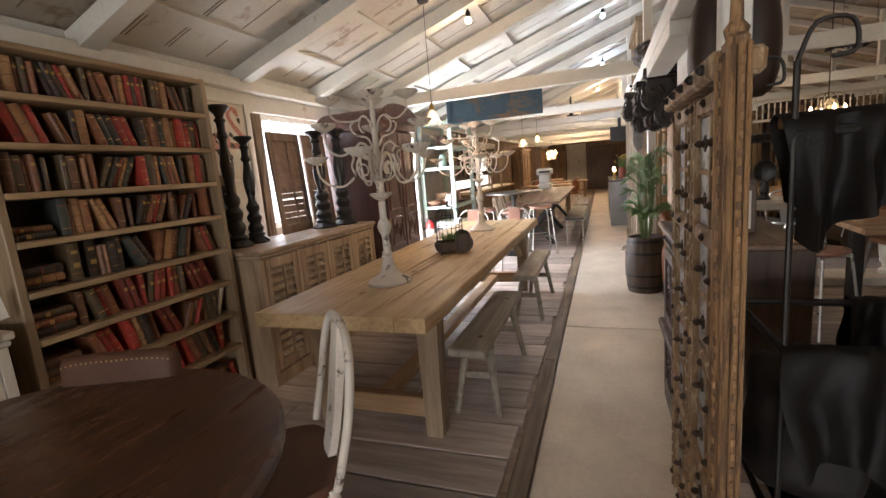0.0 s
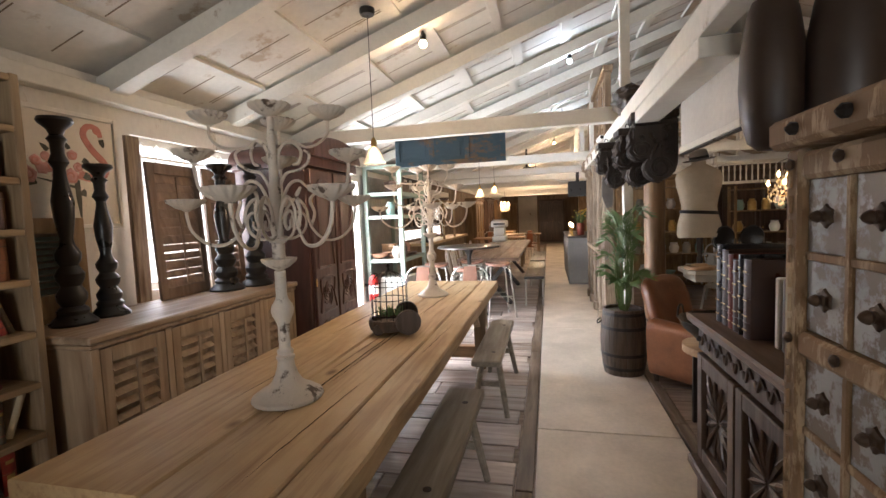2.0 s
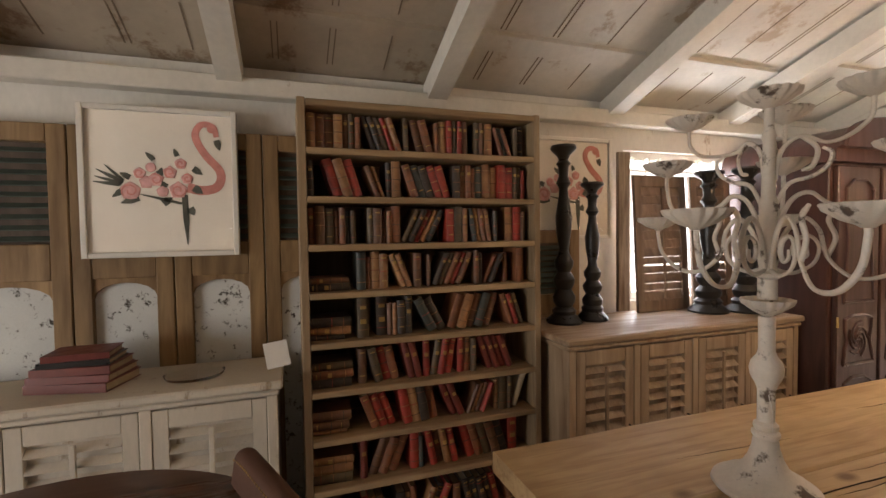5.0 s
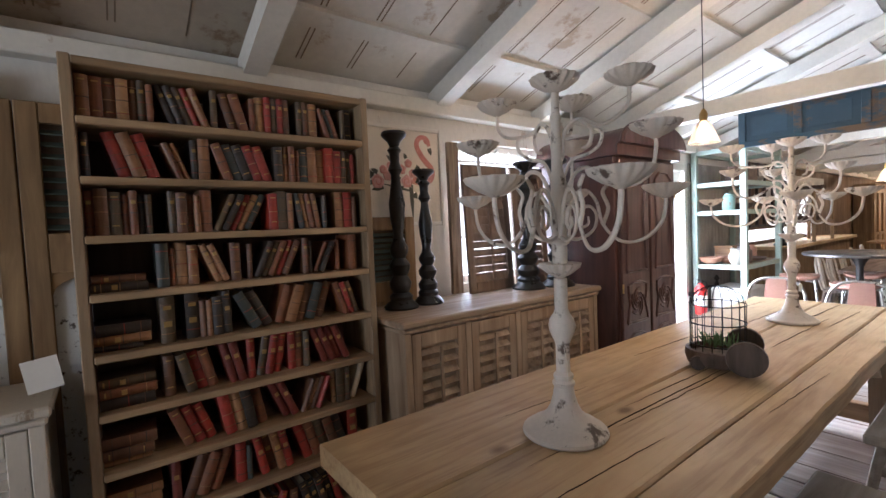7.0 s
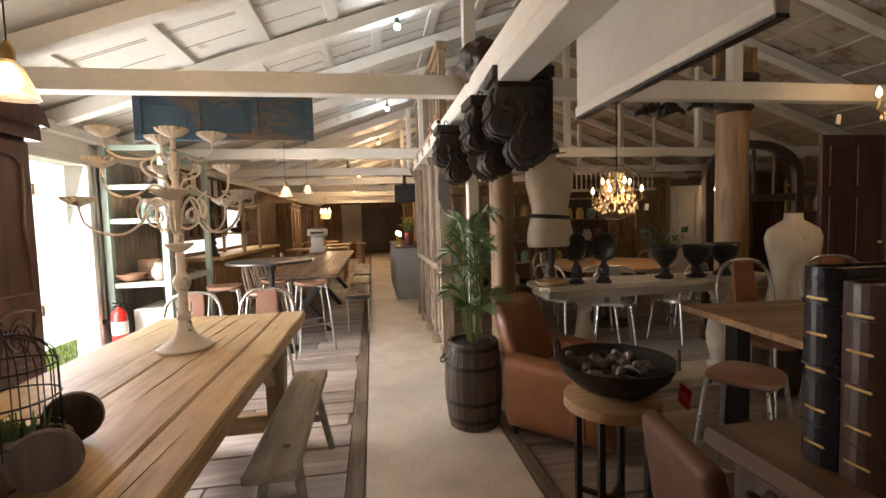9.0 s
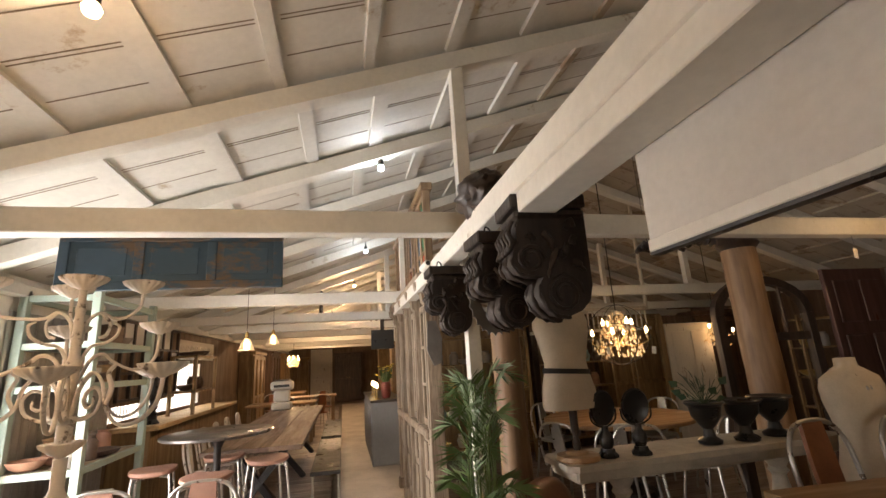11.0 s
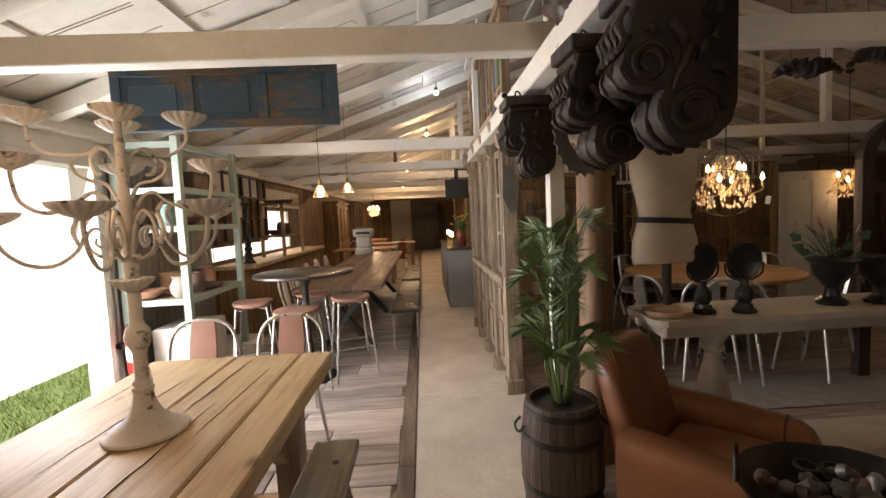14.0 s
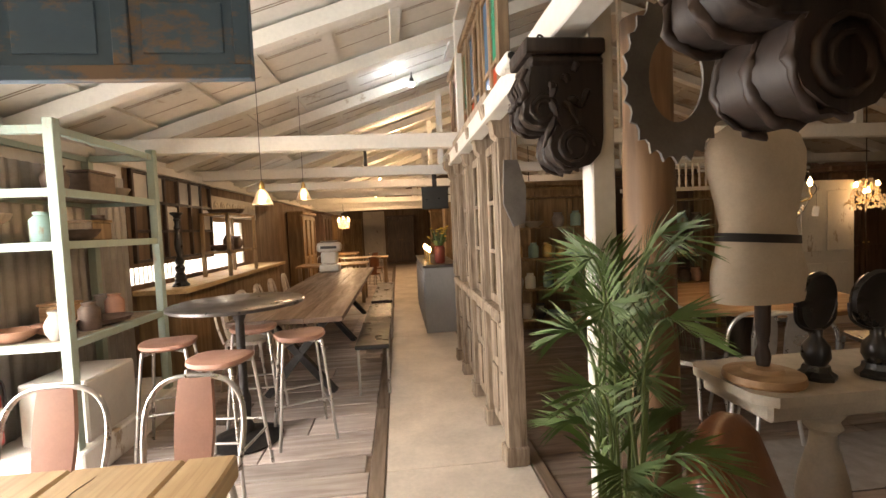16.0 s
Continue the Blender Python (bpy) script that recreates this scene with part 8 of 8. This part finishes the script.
# empty picture frame standing on the capital, and carved fragments hung under the roof
t = thing("empty_frame", "brown wooden picture frame standing on the capital", "picture frame", (2.68, 6.72, 2.531))
for a, b, c, d in ((0, 0.05, 0, 0.27), (0.37, 0.42, 0, 0.27), (0.05, 0.37, 0, 0.05), (0.05, 0.37, 0.22, 0.27)):
    part("frame_side", B(a, b, 0, 0.035, c, d, bevel=0.008), M_OAK, t)
part("backing", B(0.045, 0.375, 0.022, 0.03, 0.045, 0.225), M_CLAD, t)
for x, y, z, ln, turn, seed in ((2.12, 7.02, 2.30, 0.62, 12, 1), (2.72, 7.10, 2.38, 0.5, -6, 2)):
    bm = bmesh.new()
    path = smooth_path([(0, 0, -0.02), (ln * 0.25, 0.01, 0.05), (ln * 0.5, -0.01, 0.03), (ln * 0.75, 0.02, 0.08), (ln, 0, 0.04)], 9)
    tube(bm, path, [0.012 + 0.052 * math.sin(math.pi * (k + 1) / (len(path) + 1)) * (0.75 + 0.35 * math.sin(k * 1.9)) for k in range(len(path))], 14)
    rough_up(bm, 0.022, 26, seed)
    for q in (0.25, 0.75):
        tube(bm, [(ln * q, 0, 0.06), (ln * q, 0, roof(x) - z)], 0.002, 5)
    bmesh.ops.transform(bm, matrix=pose(x, y, z, 0, 0, turn), verts=bm.verts)
    solid("carved_swag", bm, M_CORBEL, "dark carved wooden swag hung on wires", "carving", "carved swags under the roof", smooth=40)



def ware_rack(x, y, turn, wide, high, label, seed):
    """An open timber rack with rows of mixed wares, facing -y."""
    t = thing("ware_rack", label, "rack", (x, y, 0), turn, "open racks on the east side")
    deep = 0.32
    for a in (0, wide - 0.04):
        for b in (0, deep - 0.04):
            part("post", B(a, a + 0.04, b, b + 0.04, 0, high, bevel=0.003), M_OAK, t)
    levels = [0.25 + (high - 0.3) * k / 4 for k in range(5)]
    for z in levels:
        part("shelf", B(0.005, wide - 0.005, 0.005, deep - 0.005, z - 0.022, z, bevel=0.003), M_OAK, t)
    r = random.Random(seed)
    place = pose(x, y, 0, 0, 0, turn)
    looks = ((M_CLAY, "grey clay"), (M_TERRA, "terracotta"), (M_RUSTY, "rusty tin"), (M_ENAMEL, "cream enamelled"), (M_GILT, "brass"), (M_TEAL, "teal painted"), (M_BLACK, "black glazed"))
    for z in levels[:-1]:
        a = 0.12
        while a < wide - 0.12:
            kind = r.choice(("vase", "bowl", "jar", "jar", "vase"))
            mat, say = r.choice(looks)
            at = place @ Vector((a, deep / 2 + r.uniform(-0.04, 0.04), z + 0.0005))
            pot(at.x, at.y, at.z, kind, mat, say + " " + kind + " on the open timber rack", kind, "wares on the open racks")
            a += (0.27 if kind == "bowl" else 0.17) + r.uniform(0.0, 0.08)


ware_rack(0.95, 10.35, 0, 1.5, 1.85, "open oak rack crowded with old wares", 3)
ware_rack(2.75, 10.35, 0, 1.15, 1.75, "open oak rack crowded with pots and jars", 8)
ware_rack(5.55, 8.6, -20, 1.3, 1.8, "open oak rack with mixed pots behind the doors", 5)
# white price cards hung on threads
for x, y, z, turn, top in ((2.36, 8.02, 1.52, 20, 1.62), (2.92, 8.05, 1.50, -15, 1.60), (1.75, 9.07, 1.95, 10, 2.195), (3.32, 6.2, 2.10, 5, 2.195)):
    t = thing("price_card", "white price card hung on a thread", "price tag", (x, y, z), turn, "price cards on the east side")
    part("card", B(-0.022, 0.022, -0.0008, 0.0008, -0.075, 0.0, m=pose(0, 0, 0, 0, 8, 0)), M_PAPER, t)
    part("thread", tube(bmesh.new(), [(0, 0, -0.005), (0, 0, top - z)], 0.0012, 4), M_IRON, t)

# ---- far end of the hall ----
t = thing("shop_scale", "cream vintage shop scale on the long table", "scale", (-1.42, 12.85, 0.781))
t.matrix_world = t.matrix_world @ Matrix.Scale(0.68, 4)
part("base", soft_box(0.5, 0.4, 0.2, 0.05, pose(0, 0, 0.1)), M_ENAMEL, t, smooth=50)
part("column", soft_box(0.42, 0.25, 0.34, 0.08, pose(0, 0, 0.36)), M_ENAMEL, t, smooth=50)
part("head", soft_box(0.6, 0.3, 0.24, 0.08, pose(0, 0, 0.63)), M_ENAMEL, t, smooth=50)
part("window", B(-0.2, 0.2, -0.152, -0.148, 0.59, 0.66), M_BLACK, t)
part("pan", lathe(bmesh.new(), [(0.05, 0.75), (0.2, 0.77), (0.22, 0.79), (0.19, 0.782), (0.04, 0.765)], 24), M_STEEL, t, smooth=50)
t = thing("work_table", "plain timber table at the far end", "table", (-1.6, 14.5, 0))
part("tabletop", B(-0.7, 0.7, -0.4, 0.4, 0.76, 0.80, bevel=0.006), M_PINEX, t)
for x in (-0.62, 0.62):
    for y in (-0.33, 0.33):
        part("leg", B(x - 0.035, x + 0.035, y - 0.035, y + 0.035, 0, 0.76), M_PINEZ, t)
copy_thing(t, pose(-1.2, 16.4, 0, 0, 0, 0))
copy_thing(t, pose(-1.9, 19.0, 0, 0, 0, 90))
c = arch_chair(M_LEATHER, "steel chair with brown leather back", "chairs at the far end")
c.matrix_world = pose(-0.9, 15.6, 0, 0, 0, 200)
for x, y, a in ((-1.6, 15.7, 170), (-0.8, 17.2, 20), (-1.5, 13.75, 185), (-2.2, 17.2, 10)):
    copy_thing(c, pose(x, y, 0, 0, 0, a))
t = thing("end_door", "pale yellow panelled door in the end wall", "door", (-1.75, 25.33, 0))
part("leaf", B(0, 0.95, 0, 0.05, 0, 2.3, bevel=0.006), M_WHITEWOOD, t)
for z0, z1 in ((0.15, 1.0), (1.15, 2.15)):
    part("raised_panel", B(0.12, 0.83, -0.014, 0, z0, z1, bevel=0.01), M_WHITEWOOD, t)
for x, y, w, h, mat, turn in ((-2.75, 15.6, 1.6, 1.9, M_OAK, 90), (-2.75, 18.5, 1.8, 2.0, M_DARKCAB, 90), (-2.75, 21.5, 2.0, 2.0, M_OAK, 90)):
    cornice("wall_cabinet", "tall brown cabinet against the far wall", pose(x + 0.35, y, 0, 0, 0, 90), w, h, 0.35, mat, "cabinets at the far end")
for x, y, w, h, mat in ((-0.7, 24.8, 1.2, 2.0, M_DARKCAB), (-2.7, 24.9, 0.9, 1.9, M_OAK), (0.9, 20.0, 2.0, 2.0, M_OAK)):
    cornice("end_cabinet", "tall brown cabinet at the end of the hall", pose(x, y, 0), w, h, 0.4, mat, "cabinets at the far end")
t = thing("ceiling_fan", "dark four bladed ceiling fan at rest", "fan", (-0.75, 13.2, 2.45))
part("motor", lathe(bmesh.new(), [(0.05, 0), (0.1, 0.02), (0.1, 0.1), (0.04, 0.13), (0.02, 0.6)], 20), M_BLACK, t, smooth=40)
for k in range(4):
    part("blade", B(0.1, 0.6, -0.06, 0.06, 0.045, 0.053, bevel=0.003, m=pose(0, 0, 0, 8, 0, 20 + 90 * k)), M_DARK, t)

# ---- lamps over the walkway ----
M_SHADE = glass("pendant_glass", (1.0, 0.90, 0.76), 0.3, False)


def pendant(x, y, z, lit):
    t = thing("pendant_lamp", "clear glass pendant lamp with warm filament bulb", "lamp", (x, y, z), group="glass pendants")
    top = roof(x) + 0.14 - z
    part("cable", tube(bmesh.new(), [(0, 0, 0.16), (0, 0, top)], 0.0025, 6), M_IRON, t)
    part("ceiling_rose", lathe(bmesh.new(), [(0.045, 0), (0.05, 0.02), (0.05, 0.04)], 18, (0, 0, top - 0.04)), M_IRON, t, smooth=40)
    part("holder", lathe(bmesh.new(), [(0.016, 0.105), (0.02, 0.12), (0.02, 0.15), (0.008, 0.175)], 14), M_GILT, t, "brass lamp holder", smooth=40)
    sh = part("shade", lathe(bmesh.new(), [(0.075, 0), (0.068, 0.02), (0.035, 0.10), (0.02, 0.115), (0.018, 0.113), (0.033, 0.098), (0.066, 0.02), (0.073, 0.0)], 28), M_SHADE, t, smooth=50)
    sh.visible_shadow = False
    part("bulb", lathe(bmesh.new(), [(0.01, 0.105), (0.026, 0.07), (0.03, 0.05), (0.018, 0.028), (0.004, 0.022)][::-1], 16), M_BULB, t, smooth=60)
    lamp("pendant_light", "POINT", Matrix.Translation((x, y, z - 0.01)), lit, WARM, radius=0.03)


pendant(-1.40, 4.85, 1.80, 13)
pendant(-1.22, 8.43, 1.69, 10)
pendant(-1.13, 9.49, 1.79, 11)


def bulb(x, y, drop, warm, lit):
    z = roof(x) + 0.0 - drop
    t = thing("bulb_lamp", ("warm" if warm else "cool white") + " bare bulb in a black holder on the rafter", "lamp", (x, y, z), group="bare bulbs on the rafters")
    part("holder", lathe(bmesh.new(), [(0.022, 0.05), (0.024, 0.09), (0.01, 0.11), (0.006, drop + 0.02)], 14), M_BLACK, t)
    part("bulb", lathe(bmesh.new(), [(0.006, 0), (0.024, 0.01), (0.03, 0.03), (0.016, 0.055)], 16), M_BULB if warm else M_COOLBULB, t, smooth=60)
    lamp("bulb_light", "POINT", Matrix.Translation((x, y, z - 0.045)), lit, WARM if warm else COOL, radius=0.04)


bulb(-1.12, 5.2, 0.12, True, 6)
bulb(0.0, 7.25, 0.10, False, 9)
bulb(0.0, 9.96, 0.14, False, 14)
bulb(-0.1, 12.5, 0.16, True, 45)
# next bulb is an added one, out of view, to warm the near end
bulb(-0.4, -0.1, 0.14, True, 8)
bulb(-0.6, 15.8, 0.3, True, 90)
bulb(-0.9, 20.2, 0.3, True, 80)

# ---- floor pieces, laid last ----


def board(parent, name, meshes, key, x0, x1, y0, y1, z0, z1, material, rng):
    """Boards of like size share one mesh."""
    k = (key, round(x1 - x0, 2), round(y1 - y0, 2))
    if k not in meshes:
        bm = B(-(x1 - x0) / 2, (x1 - x0) / 2, -(y1 - y0) / 2, (y1 - y0) / 2, z0, z1, bevel=0.0035)
        me = bpy.data.meshes.new(name)
        bm.to_mesh(me)
        bm.free()
        me.materials.append(material)
        meshes[k] = me
    ob = new(name, meshes[k])
    ob.parent = parent
    ob.location = ((x0 + x1) / 2, (y0 + y1) / 2, rng.uniform(-0.003, 0.0))
    ob.rotation_euler = (0, 0, rng.uniform(-0.003, 0.003))
    return ob


shared = {}
rng = random.Random(21)
y = SOUTH + 0.02
while y < 21:
    w = rng.choice((0.18, 0.22, 0.22, 0.26, 0.30)) if y < 14 else 0.34
    cut = rng.choice((-1.9, -1.55, -1.2, -0.95))
    edge = rng.choice((-0.47, -0.48, -0.5))
    board(floor, "floor_board", shared, "w", WEST + 0.01, cut - 0.004, y + 0.0055, y + w - 0.0055, -0.022, 0.0, M_FLOORWOOD, rng)
    board(floor, "floor_board", shared, "w", cut + 0.004, edge, y + 0.0055, y + w - 0.0055, -0.022, 0.0, M_FLOORWOOD, rng)
    y += w
y = SOUTH + 0.02
while y < 21:
    n = rng.choice((1.6, 2.0, 2.4))
    board(floor, "edge_board", shared, "e", -0.465, -0.375, y, y + n - 0.008, -0.022, 0.001, M_EDGEWOOD, rng)
    y += n
y = SOUTH + 0.02
for n in (2.6, 2.4, 2.9, 2.72, 3.4, 3.4, 3.0, 3.0, 3.0):
    ob = board(floor, "concrete_slab", shared, "c", -0.365, 0.505, y, y + n - 0.01, -0.022, 0.0, M_CONCRETE, rng)
    ob.rotation_euler = (0, 0, 0)
    y += n
y = -0.5
while y < 7.5:
    n = rng.choice((1.3, 1.7))
    board(floor, "edge_board", shared, "f", 0.515, 0.585, y, y + n - 0.01, -0.022, 0.012, M_EDGEWOOD, rng)
    y += n
y = -0.5
while y < 12.5:
    w = rng.choice((0.24, 0.28, 0.32))
    a = 0.595
    while a < 7.4:
        n = min(rng.choice((1.4, 1.8, 2.2)), 7.55 - a)
        if n > 0.3:
            board(floor, "floor_board", shared, "d", a, a + n - 0.006, y + 0.003, y + w - 0.003, -0.022, 0.0, M_DARKFLOOR, rng)
        a += n
        if n <= 0.3:
            break
    y += w
